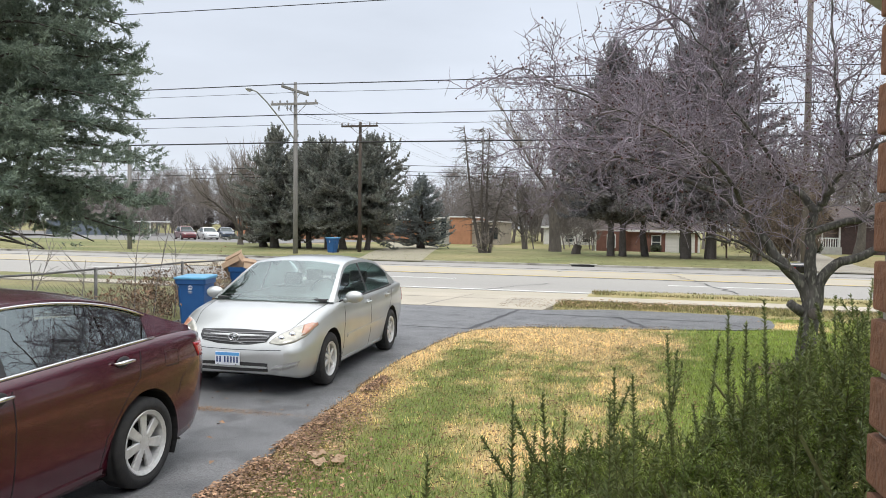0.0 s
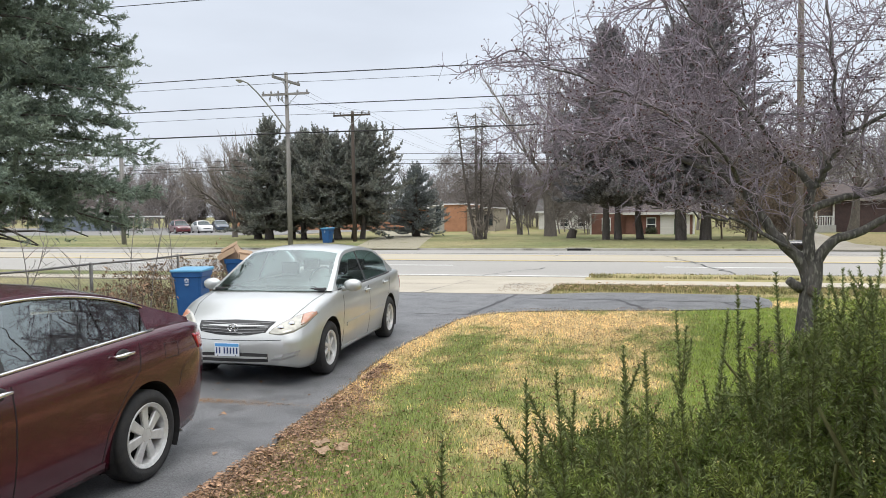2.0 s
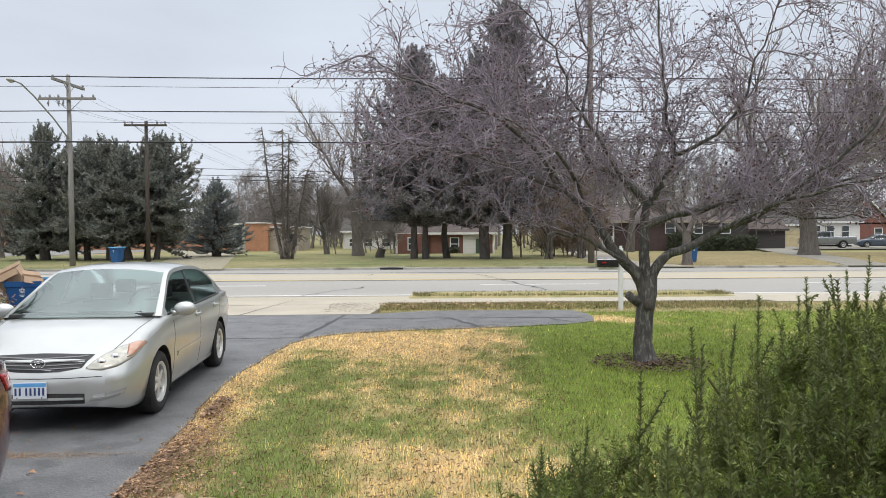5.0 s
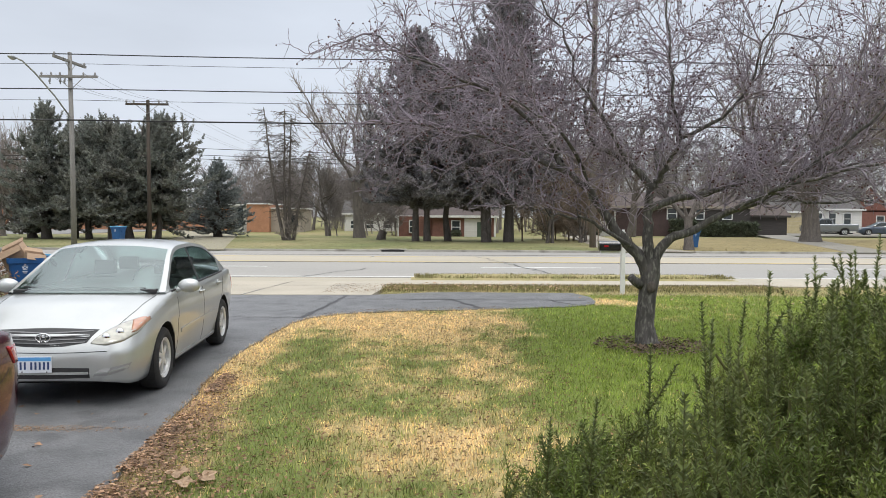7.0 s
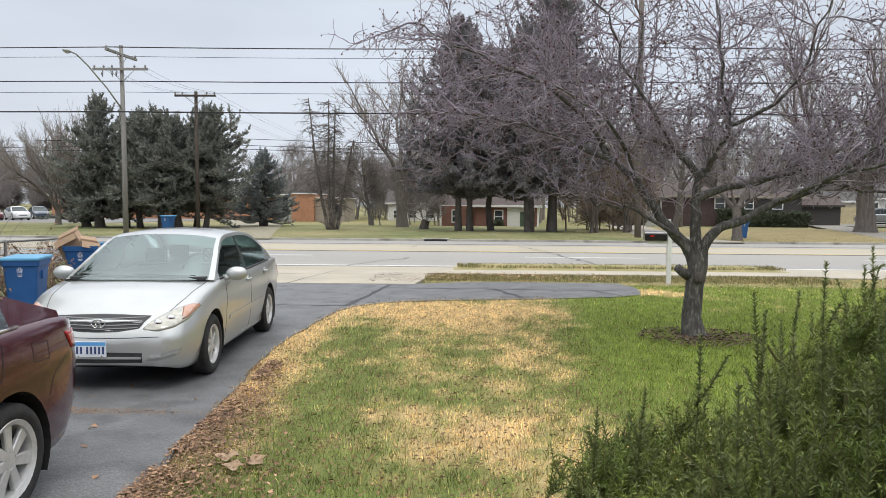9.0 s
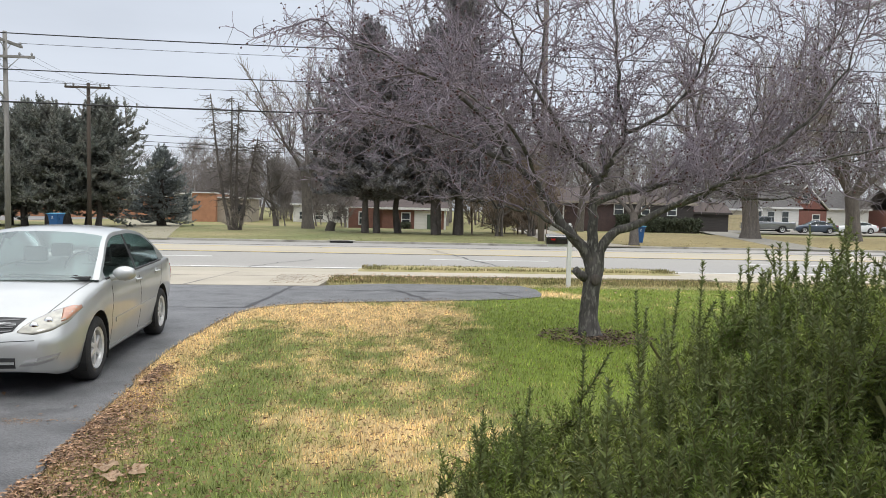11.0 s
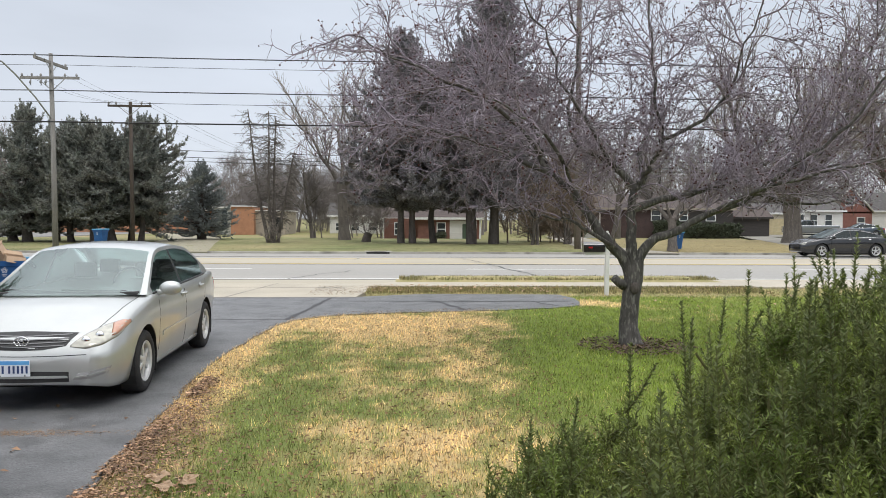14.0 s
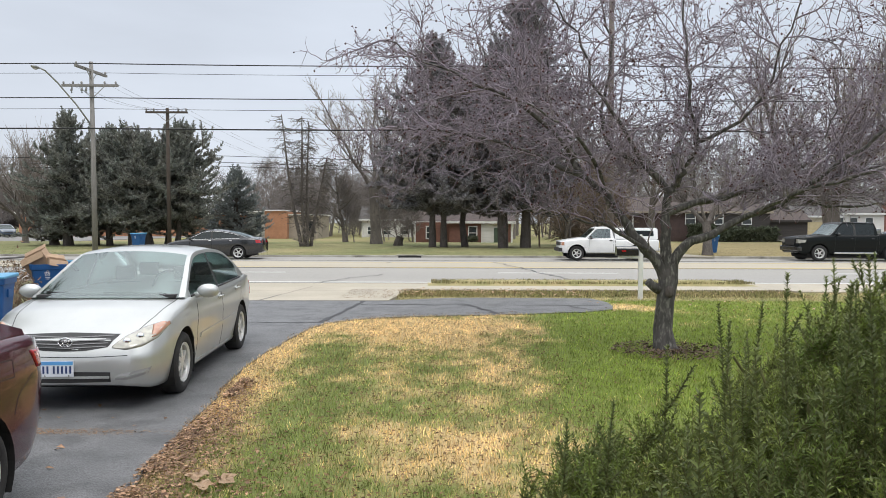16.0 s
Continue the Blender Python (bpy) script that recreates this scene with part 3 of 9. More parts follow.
for dx in (-1.4, -0.9, 0.8, 1.35):
    wire((PX + dx, PY - 0.1, 9.95), (-18.22 + dx * 0.95, 49.36, 9.26), 0.3, 0.006)
    wire((-18.22 + dx * 0.95, 49.36, 9.26), (-15 + dx, 90, 8.0), 0.5, 0.006)
for px_ in (-60, 40):
    pe = thing("utility_pole", "grey wooden utility pole on the near side", "utility pole")
    round_part("pole", pe, POLEWOOD, [(px_, 19.95, -0.3), (px_, 19.95, 10.2)], [0.18, 0.13])
    part("crossarm", boxed(px_ - 0.06, px_ + 0.06, 19.4, 20.5, 8.3 if px_ > 0 else 8.9, 8.4 if px_ > 0 else 9.0), POLEWOOD, pe)
wire((-60, 20.3, 9.0), (40, 20.3, 8.4), 0.2, 0.013)
wire((-60, 19.6, 9.9), (40, 19.6, 9.3), 0.2, 0.013)


# ---- buildings across the road ----
BRICK = surf("dull red brick", (0.21, 0.10, 0.075), (0.16, 0.08, 0.062), 2.5, 0.9, bump=0.3, bscale=10, fine=0.2)
ORANGE = surf("orange brick", (0.43, 0.215, 0.125), (0.35, 0.175, 0.10), 2.5, 0.9, bump=0.3, bscale=10, fine=0.12)
REDBRICK = surf("red brick", (0.23, 0.10, 0.08), (0.18, 0.085, 0.07), 2.5, 0.9, fine=0.18, bscale=10)
PLUM = surf("dark plum brick", (0.085, 0.055, 0.052), (0.065, 0.045, 0.043), 2.5, 0.9, fine=0.2, bscale=10)
SOOT = surf("dark siding", (0.055, 0.048, 0.045), (0.04, 0.036, 0.034), 2.0, 0.9, fine=0.15, bscale=10, stretch=(0.3, 0.3, 6))
SHINGLE = surf("brown shingles", (0.10, 0.078, 0.072), (0.075, 0.06, 0.056), 3, 0.95, bump=0.5, bscale=14, fine=0.25)
GREYSHINGLE = surf("grey shingles", (0.115, 0.108, 0.105), (0.085, 0.08, 0.077), 3, 0.95, bump=0.5, bscale=14, fine=0.2)
WHITEWALL = surf("white siding", (0.66, 0.65, 0.62), (0.58, 0.57, 0.54), 1.5, 0.8, fine=0.06, bscale=12, stretch=(0.3, 0.3, 8))
CREAM = surf("cream siding", (0.50, 0.45, 0.34), (0.44, 0.40, 0.31), 1.5, 0.85, fine=0.08, bscale=12)
GREYPANEL = surf("grey wall panel", (0.40, 0.40, 0.36), (0.34, 0.34, 0.31), 1.5, 0.8, fine=0.06)
BEIGE = surf("beige wall", (0.38, 0.33, 0.27), (0.31, 0.275, 0.23), 1.5, 0.85, fine=0.08)
TRIMWHITE = surf("white trim paint", (0.70, 0.70, 0.68), (0.62, 0.62, 0.6), 4, 0.6, fine=0.05)
PANE = surf("dark window pane", (0.045, 0.055, 0.06), (0.03, 0.037, 0.042), 2, 0.12, spec=0.7)
DOORGREEN = surf("green door paint", (0.06, 0.09, 0.06), (0.05, 0.075, 0.05), 3, 0.6)


def window(house, x0, x1, z0, z1, y, mid=True):
    """A sash window: white frame, sill, two panes."""
    w = part("window", boxed(x0, x1, y - 0.05, y + 0.1, z0, z1), PANE, house, "white-framed sash window")
    t = 0.09
    for a in ((x0 - t, x1 + t, z1, z1 + t), (x0 - t, x1 + t, z0 - t, z0), (x0 - t, x0, z0, z1), (x1, x1 + t, z0, z1)):
        part("window_frame", boxed(a[0], a[1], y - 0.09, y + 0.05, a[2], a[3]), TRIMWHITE, w)
    if mid:
        part("sash_bar", boxed(x0, x1, y - 0.08, y - 0.04, (z0 + z1) / 2 - 0.035, (z0 + z1) / 2 + 0.035), TRIMWHITE, w)


def gable_roof(house, x0, x1, y0, y1, zE, zR, mat, over=0.35, along_x=True, eaves=None):
    """A pitched roof with thickness; ridge along x, or towards the viewer."""
    bm = bmesh.new()
    if along_x:
        ym = (y0 + y1) / 2
        prof = [(y0 - over, zE - 0.1), (ym, zR), (y1 + over, zE - 0.1), (y1 + over, zE - 0.28), (ym, zR - 0.2), (y0 - over, zE - 0.28)]
        A, B = [bm.verts.new((x0 - over, y, z)) for y, z in prof], [bm.verts.new((x1 + over, y, z)) for y, z in prof]
    else:
        xm = (x0 + x1) / 2
        prof = [(x0 - over, zE - 0.1), (xm, zR), (x1 + over, zE - 0.1), (x1 + over, zE - 0.28), (xm, zR - 0.2), (x0 - over, zE - 0.28)]
        A, B = [bm.verts.new((x, y0 - over, z)) for x, z in prof], [bm.verts.new((x, y1 + over, z)) for x, z in prof]
    n = len(prof)
    for i in range(n):
        j = (i + 1) % n
        bm.faces.new((A[i], A[j], B[j], B[i]))
    for q in (A, B):
        bm.faces.new((q[0], q[1], q[4], q[5]))
        bm.faces.new((q[1], q[2], q[3], q[4]))
    bmesh.ops.recalc_face_normals(bm, faces=bm.faces)
    part("roof", bm, mat, house)
    if along_x:
        part("fascia", boxed(x0 - over, x1 + over, y0 - over - 0.03, y0 - over, zE - 0.3, zE - 0.08), eaves or TRIMWHITE, house, "eaves board")


def gable_end(house, x0, x1, y, zE, zR, mat):
    bm = bmesh.new()
    a = [bm.verts.new(p) for p in ((x0, y, zE - 0.3), (x1, y, zE - 0.3), ((x0 + x1) / 2, y, zR - 0.15))]
    b = [bm.verts.new(p) for p in ((x0, y + 0.2, zE - 0.3), (x1, y + 0.2, zE - 0.3), ((x0 + x1) / 2, y + 0.2, zR - 0.15))]
    bm.faces.new(a), bm.faces.new(b[::-1])
    for i in range(3):
        bm.faces.new((a[i], b[i], b[(i + 1) % 3], a[(i + 1) % 3]))
    bmesh.ops.recalc_face_normals(bm, faces=bm.faces)
    part("gable", bm, mat, house)


h1 = thing("brick_house", "low brown-red brick house with a white garage front", "house")
part("wall", boxed(0.7, 6.6, 70, 77, -0.5, 1.85), BRICK, h1)
part("wall", boxed(-2.5, 0.7, 70.5, 77, -0.5, 1.85), BRICK, h1)
part("corner_board", boxed(-2.62, -2.48, 70.42, 70.6, -0.5, 1.8), TRIMWHITE, h1)
part("white_panel", boxed(3.7, 6.25, 69.94, 70.02, -0.5, 1.68), WHITEWALL, h1, "white boarded garage front")
part("door", boxed(4.9, 5.6, 69.9, 69.96, -0.5, 1.35), DOORGREEN, h1, "dark green door")
part("corner_board", boxed(6.5, 6.68, 69.93, 70.1, -0.5, 1.8), TRIMWHITE, h1)
window(h1, 2.55, 3.25, 0.3, 1.42, 70)
window(h1, -1.45, -0.8, 0.35, 1.42, 70.5)
gable_roof(h1, 0.7, 6.6, 70, 77, 2.05, 3.5, SHINGLE)
gable_roof(h1, -2.5, 0.35, 70.9, 77, 2.0, 3.2, SHINGLE)

h2 = thing("dark_house", "dark plum brick house with white windows behind a hedge", "house")
part("wall", boxed(19.9, 26.9, 78, 86, -0.3, 3.0), PLUM, h2)
part("wall", boxed(26.9, 34.5, 77.8, 86, -0.3, 3.1), SOOT, h2)
for a, b in ((25.72, 26.65), (28.7, 29.5), (31.6, 32.5)):
    window(h2, a, b, 1.8, 2.85, 77.8 if a > 26.9 else 78)
gable_roof(h2, 19.9, 34.5, 78, 86, 3.2, 4.7, SHINGLE, eaves=BEIGE)
part("porch_floor", boxed(16.6, 20.0, 76.6, 79, -0.2, 0.6), PALEPOST, h2)
for x in (16.8, 18.3, 19.8):
    part("porch_post", boxed(x - 0.07, x + 0.07, 76.7, 76.84, 0.6, 2.6), TRIMWHITE, h2)
for k in range(14):
    part("porch_baluster", boxed(16.9 + k * 0.21, 16.98 + k * 0.21, 76.72, 76.8, 0.6, 1.4), TRIMWHITE, h2)
part("porch_rail", boxed(16.8, 19.8, 76.7, 76.82, 1.4, 1.5), TRIMWHITE, h2)
part("porch_roof", boxed(16.3, 20.3, 76.3, 79.5, 2.6, 2.85, 0.03), GREYSHINGLE, h2)

h3 = thing("garden_shed", "low dark wooden shed with a shingled roof", "shed")
part("wall", boxed(35.5, 39.6, 80, 84, -0.2, 2.1), SOOT, h3)
gable_roof(h3, 35.5, 39.6, 80, 84, 2.3, 3.4, SHINGLE, 0.3, eaves=SOOT)
h4 = thing("cream_garage", "small cream-coloured garage with a panelled door", "garage")
part("wall", boxed(43.5, 48.6, 90, 95, -0.2, 2.7), CREAM, h4)
gable_roof(h4, 43.5, 48.6, 90, 95, 2.9, 4.0, GREYSHINGLE, 0.3)
for k in range(4):
    part("door_panel", boxed(44.6, 47.3, 89.95, 90.01, 0.0 + k * 0.52, 0.49 + k * 0.52, 0.01), surf("garage door paint", (0.52, 0.44, 0.26), None, 3, 0.7), h4)
h5 = thing("white_house", "white clapboard house with dark windows", "house")
part("wall", boxed(49.5, 57, 95, 103, -0.2, 3.1), WHITEWALL, h5)
for a in (50.8, 52.6, 54.6):
    window(h5, a, a + 0.9, 1.2, 2.6, 95)
gable_roof(h5, 49.5, 57, 95, 103, 3.3, 5.6, GREYSHINGLE)
h6 = thing("red_brick_house", "red brick house with a steep white-edged gable", "house")
part("wall", boxed(57.8, 64.2, 100, 109, -0.2, 3.1), REDBRICK, h6)
gable_end(h6, 57.8, 64.2, 100, 3.2, 6.4, REDBRICK)
gable_roof(h6, 57.8, 64.2, 100.1, 109, 3.2, 6.6, GREYSHINGLE, 0.25, along_x=False)
for sg in (-1, 1):
    round_part("rake_board", h6, TRIMWHITE, [(61 + sg * 3.45, 99.8, 3.0), (61, 99.8, 6.5)], 0.12, 4)
window(h6, 60.4, 61.5, 4.0, 5.2, 100)
window(h6, 62.1, 63.1, 1.0, 2.3, 100)
part("wall", boxed(64.2, 72, 102, 110, -0.2, 3.2), WHITEWALL, h6)
gable_roof(h6, 64.3, 72, 102, 110, 3.4, 6.0, GREYSHINGLE)
h7 = thing("brick_house", "red brick house half hidden by bare trees", "house")
part("wall", boxed(74, 84, 98, 106, -0.2, 3.2), REDBRICK, h7)
for a in (75.2, 77.4, 80.0):
    window(h7, a, a + 0.9, 1.2, 2.5, 98)
gable_roof(h7, 74, 84, 98, 106, 3.4, 6.4, GREYSHINGLE)
h8 = thing("white_house", "distant white house behind bare trees", "house")
part("wall", boxed(-10.2, -3.7, 95, 102, -0.3, 2.1), WHITEWALL, h8)
for a in (-9.4, -7.4, -5.2):
    window(h8, a, a + 0.9, 0.3, 1.2, 95)
gable_roof(h8, -10.2, -3.7, 95, 102, 2.3, 3.9, GREYSHINGLE)
h9 = thing("flat_building", "low flat-roofed building of orange brick and grey panels", "building")
part("wall", boxed(-22.2, -20.25, 85.4, 95, -0.3, 2.95), GREYPANEL, h9, "grey-green wall panel")
part("wall", boxed(-20.25, -17.7, 85, 95, -0.3, 3.08), ORANGE, h9, "orange brick wall")
part("wall", boxed(-17.7, -14.4, 86, 95, -0.3, 2.6), BEIGE, h9, "beige rendered wall")
part("window", boxed(-21.35, -20.75, 85.32, 85.5, 0.7, 2.75), PANE, h9, "tall narrow dark window")
part("window", boxed(-15.6, -14.6, 85.93, 86.1, 0.6, 1.9), PANE, h9)
for x0, x1, y0, z in ((-22.4, -20.1, 85.2, 2.95), (-20.3, -17.6, 84.85, 3.08), (-17.7, -14.2, 85.8, 2.6)):
    part("roof_edge", boxed(x0, x1, y0, 95.2, z, z + 0.14), TRIMWHITE, h9)
part("wall", boxed(-54, -24.4, 95, 105, -0.3, 2.7), ORANGE, h9, "long brick wing behind the cedars")
part("roof_edge", boxed(-54.4, -24.2, 94.6, 105.3, 2.7, 2.95), TRIMWHITE, h9)
for k in range(9):
    part("window", boxed(-52 + k * 3.1, -50.2 + k * 3.1, 94.92, 95.1, 0.9, 2.2), PANE, h9)
h10 = thing("far_house", "far low house with a white-posted carport", "house")
part("wall", boxed(-84, -74, 92, 98, -0.3, 2.2), surf("slate blue siding", (0.17, 0.20, 0.24), (0.13, 0.155, 0.19), 1.5, 0.85, fine=0.1), h10, "slate blue siding")
gable_roof(h10, -84, -74, 92, 98, 2.4, 3.6, SHINGLE, 0.3)
part("carport_roof", boxed(-74, -66, 92, 97, 1.95, 2.1), TRIMWHITE, h10)
for x in (-66.3, -69, -71.6):
    part("carport_post", boxed(x - 0.07, x + 0.07, 92.1, 92.24, -0.1, 1.95), TRIMWHITE, h10)

sheet("parking_lot", [(-130, 68), (-36, 68), (-30, 92), (-26, 120), (-130, 120)], -0.055, surf("lot tarmac", (0.21, 0.205, 0.195), (0.17, 0.166, 0.16), 0.3, 0.9, fine=0.1), 0.05, "grey parking lot beyond the lawn", "parking lot")
sheet("side_street", [(-14.4, 39.1), (-10.6, 39.1), (-13.5, 52), (-16.5, 66), (-24, 84), (-28, 84), (-21, 66), (-18, 52)], 0.075, surf("gravel drive", (0.27, 0.245, 0.17), (0.28, 0.26, 0.19), 2, 0.95, fine=0.2, bump=0.4), 0.05, "worn gravel drive across the road", "drive")
sheet("far_drive", [(9.4, 39.1), (14.2, 39.1), (13.2, 46), (17.5, 76), (14.0, 76), (10.4, 46)], 0.085, surf("worn drive concrete", (0.33, 0.30, 0.245), (0.27, 0.245, 0.20), 0.8, 0.9, fine=0.12), 0.05, "worn concrete drive across the road", "drive")
sheet("far_car_park", [(22.5, 39.15), (26.5, 39.15), (26.2, 42), (38.5, 77), (90, 77), (90, 94), (36, 94), (35.5, 78), (23.6, 42)], 0.08, surf("worn far tarmac", (0.24, 0.225, 0.19), (0.19, 0.18, 0.15), 0.5, 0.9, fine=0.12), 0.05, "worn pale tarmac in front of the houses", "drive")


def shrub(name, label, x0, x1, y0, y1, h, mat, n, seed, cat="hedge", size=0.3):
    """A clipped shrub: stems and many small leaves through its body."""
    r = np.random.default_rng(seed)
    P = np.stack([r.uniform(x0, x1, n), r.uniform(y0, y1, n), r.uniform(0, 1, n) ** 0.7 * h * (0.85 + 0.2 * r.uniform(size=n))], 1)
    D = r.normal(0, 1, (n, 3)) + (0, 0, 0.8)
    D /= np.linalg.norm(D, axis=1, keepdims=True)
    co, fr = sprays(P, D, 5, size, size * 0.4, r)
    t = thing(name, label, cat)
    w = Wood()
    for k in range(6):
        w.add(bough(r, (x0 + (x1 - x0) * (k + 0.5) / 6, (y0 + y1) / 2, -0.05), (r.normal(0, 0.2), 0, 1), h * 0.7, 4, 0.1, 0.1), taper(0.05, 0.02, 5), 4)
    part("stem_mass", w.mesh("stem_mass", DARK_BARK), None, t)["kind"] = "stuff"
    part("foliage", tri_mesh("foliage", co, fr, mat), None, t, "dense dark foliage")


# ---- trees and shrubs ----
def bark_mat(name, a, b, **k):
    return surf(name, a, b, k.pop("scale", 5.0), 0.92, bump=0.9, bscale=28, fine=0.3, spec=0.2, stretch=(1, 1, 0.35), **k)


CRAB_BARK = bark_mat("crabapple bark", (0.115, 0.107, 0.10), (0.05, 0.047, 0.045), c=(0.175, 0.17, 0.15), cscale=30, clo=0.5, chi=0.66, scale=14.0)
CRAB_TWIG = surf("crabapple twig", (0.31, 0.262, 0.305), (0.185, 0.157, 0.19), 3, 0.85, fine=0.2, bscale=9)
GREY_BARK = bark_mat("grey bark", (0.16, 0.14, 0.125), (0.10, 0.09, 0.08))
FAR_TWIG = surf("far twigs", (0.25, 0.225, 0.212), (0.195, 0.175, 0.165), 0.6, 0.95, spec=0.1)
PALE_TWIG = surf("pale far twigs", (0.30, 0.265, 0.235), (0.23, 0.20, 0.18), 0.5, 0.95, spec=0.1)
DARK_BARK = bark_mat("dark bark", (0.12, 0.105, 0.095), (0.08, 0.07, 0.063))
BERRY = surf("dried crabapple", (0.11, 0.04, 0.04), (0.06, 0.028, 0.03), 12, 0.6)
CEDAR = surf("cedar foliage", (0.20, 0.225, 0.205), (0.27, 0.265, 0.235), 0.8, 0.9, spec=0.15, rand=0.5)
CEDAR_BROWN = surf("bronzed cedar foliage", (0.18, 0.16, 0.145), (0.135, 0.13, 0.118), 0.7, 0.9, spec=0.15, rand=0.4)
CEDAR_GREY = surf("slate cedar foliage", (0.20, 0.205, 0.215), (0.27, 0.25, 0.26), 0.8, 0.9, spec=0.15, rand=0.5)
SPRUCE = surf("blue spruce foliage", (0.25, 0.275, 0.27), (0.18, 0.20, 0.195), 0.9, 0.9, spec=0.15, rand=0.35)
PINE = surf("pine needles", (0.175, 0.225, 0.18), (0.25, 0.295, 0.225), 0.9, 0.75, spec=0.3, rand=0.35)
YEW = surf("yew needles", (0.135, 0.195, 0.04), (0.26, 0.30, 0.072), 2.2, 0.5, spec=0.45, rand=0.45)
YEW_TIP = surf("yew needles old", (0.115, 0.15, 0.045), (0.16, 0.19, 0.062), 3, 0.5, spec=0.45, rand=0.4)
# darker copy of the needles; paints shade into the shrubs' inside
YEW_SHADE = surf("shade-darkened inner yew needles", (0.06, 0.085, 0.026), (0.08, 0.105, 0.034), 3, 0.8, spec=0.2, rand=0.3)
YEW_STEM = surf("yew stem", (0.15, 0.16, 0.055), (0.12, 0.11, 0.045), 8, 0.85)
for m in (CEDAR, CEDAR_BROWN, CEDAR_GREY, SPRUCE, PINE):
    leafy(m, 0.25)
for m in (YEW, YEW_TIP, YEW_SHADE):
    leafy(m, 0.28)
DARK_BRUSH = surf("dark leafless brush", (0.12, 0.105, 0.095), (0.085, 0.075, 0.07), 0.6, 0.95, spec=0.1)
BRUSH = surf("dry brush", (0.26, 0.205, 0.16), (0.18, 0.14, 0.11), 2, 0.95, spec=0.1, rand=0.3)


def unit(v):
    return v / (np.linalg.norm(v) + 1e-9)


class Wood:
    """Collects round branches and turns them into one mesh."""

    def __init__(self):
        self.v, self.f, self.n = [], [], 0

    def add(self, pts, radii, sides):
        pts = np.asarray(pts, float)
        k = len(pts)
        d = np.gradient(pts, axis=0)
        d /= np.linalg.norm(d, axis=1, keepdims=True) + 1e-9
        ref = np.array([0.31, 0.17, 0.94]) if abs(d[0, 2]) < 0.8 else np.array([0.95, 0.21, 0.2])
        u = np.cross(d, ref)
        u /= np.linalg.norm(u, axis=1, keepdims=True) + 1e-9
        w = np.cross(d, u)
        a = np.arange(sides) * math.tau / sides
        ring = pts[:, None] + np.asarray(radii)[:, None, None] * (np.cos(a)[None, :, None] * u[:, None] + np.sin(a)[None, :, None] * w[:, None])
        self.v.append(ring.reshape(-1, 3))
        i, j = np.meshgrid(np.arange(k - 1), np.arange(sides), indexing="ij")
        p, q = i * sides + j, i * sides + (j + 1) % sides
        t = np.stack([np.stack([p, q, q + sides], -1), np.stack([p, q + sides, p + sides], -1)], 2).reshape(-1, 3)
        self.f.append(t + self.n)
        self.n += k * sides

    def mesh(self, name, mat):
        return tri_mesh(name, np.concatenate(self.v), np.concatenate(self.f), mat, smooth=True)


def bough(r, p, d, length, n, wob, lift):
    """A wandering line from p towards d; lift bends it up (or down)."""
    pts, step = [np.array(p, float)], length / n
    d = unit(np.array(d, float))
    for _ in range(n):
        d = unit(d + r.normal(0, wob, 3) + np.array([0, 0, lift / n]))
        pts.append(pts[-1] + d * step)
    return np.array(pts)


def taper(r0, r1, n):
    return r0 + (r1 - r0) * np.linspace(0, 1, n) ** 0.8


def along(pts, t):
    x = t * (len(pts) - 1)
    i = min(int(x), len(pts) - 2)
    return pts[i] + (pts[i + 1] - pts[i]) * (x - i), unit(pts[i + 1] - pts[i])


def side_dir(r, d, spread):
    v = unit(np.cross(d, r.normal(0, 1, 3)))
    return unit(d * math.cos(spread) + v * math.sin(spread))


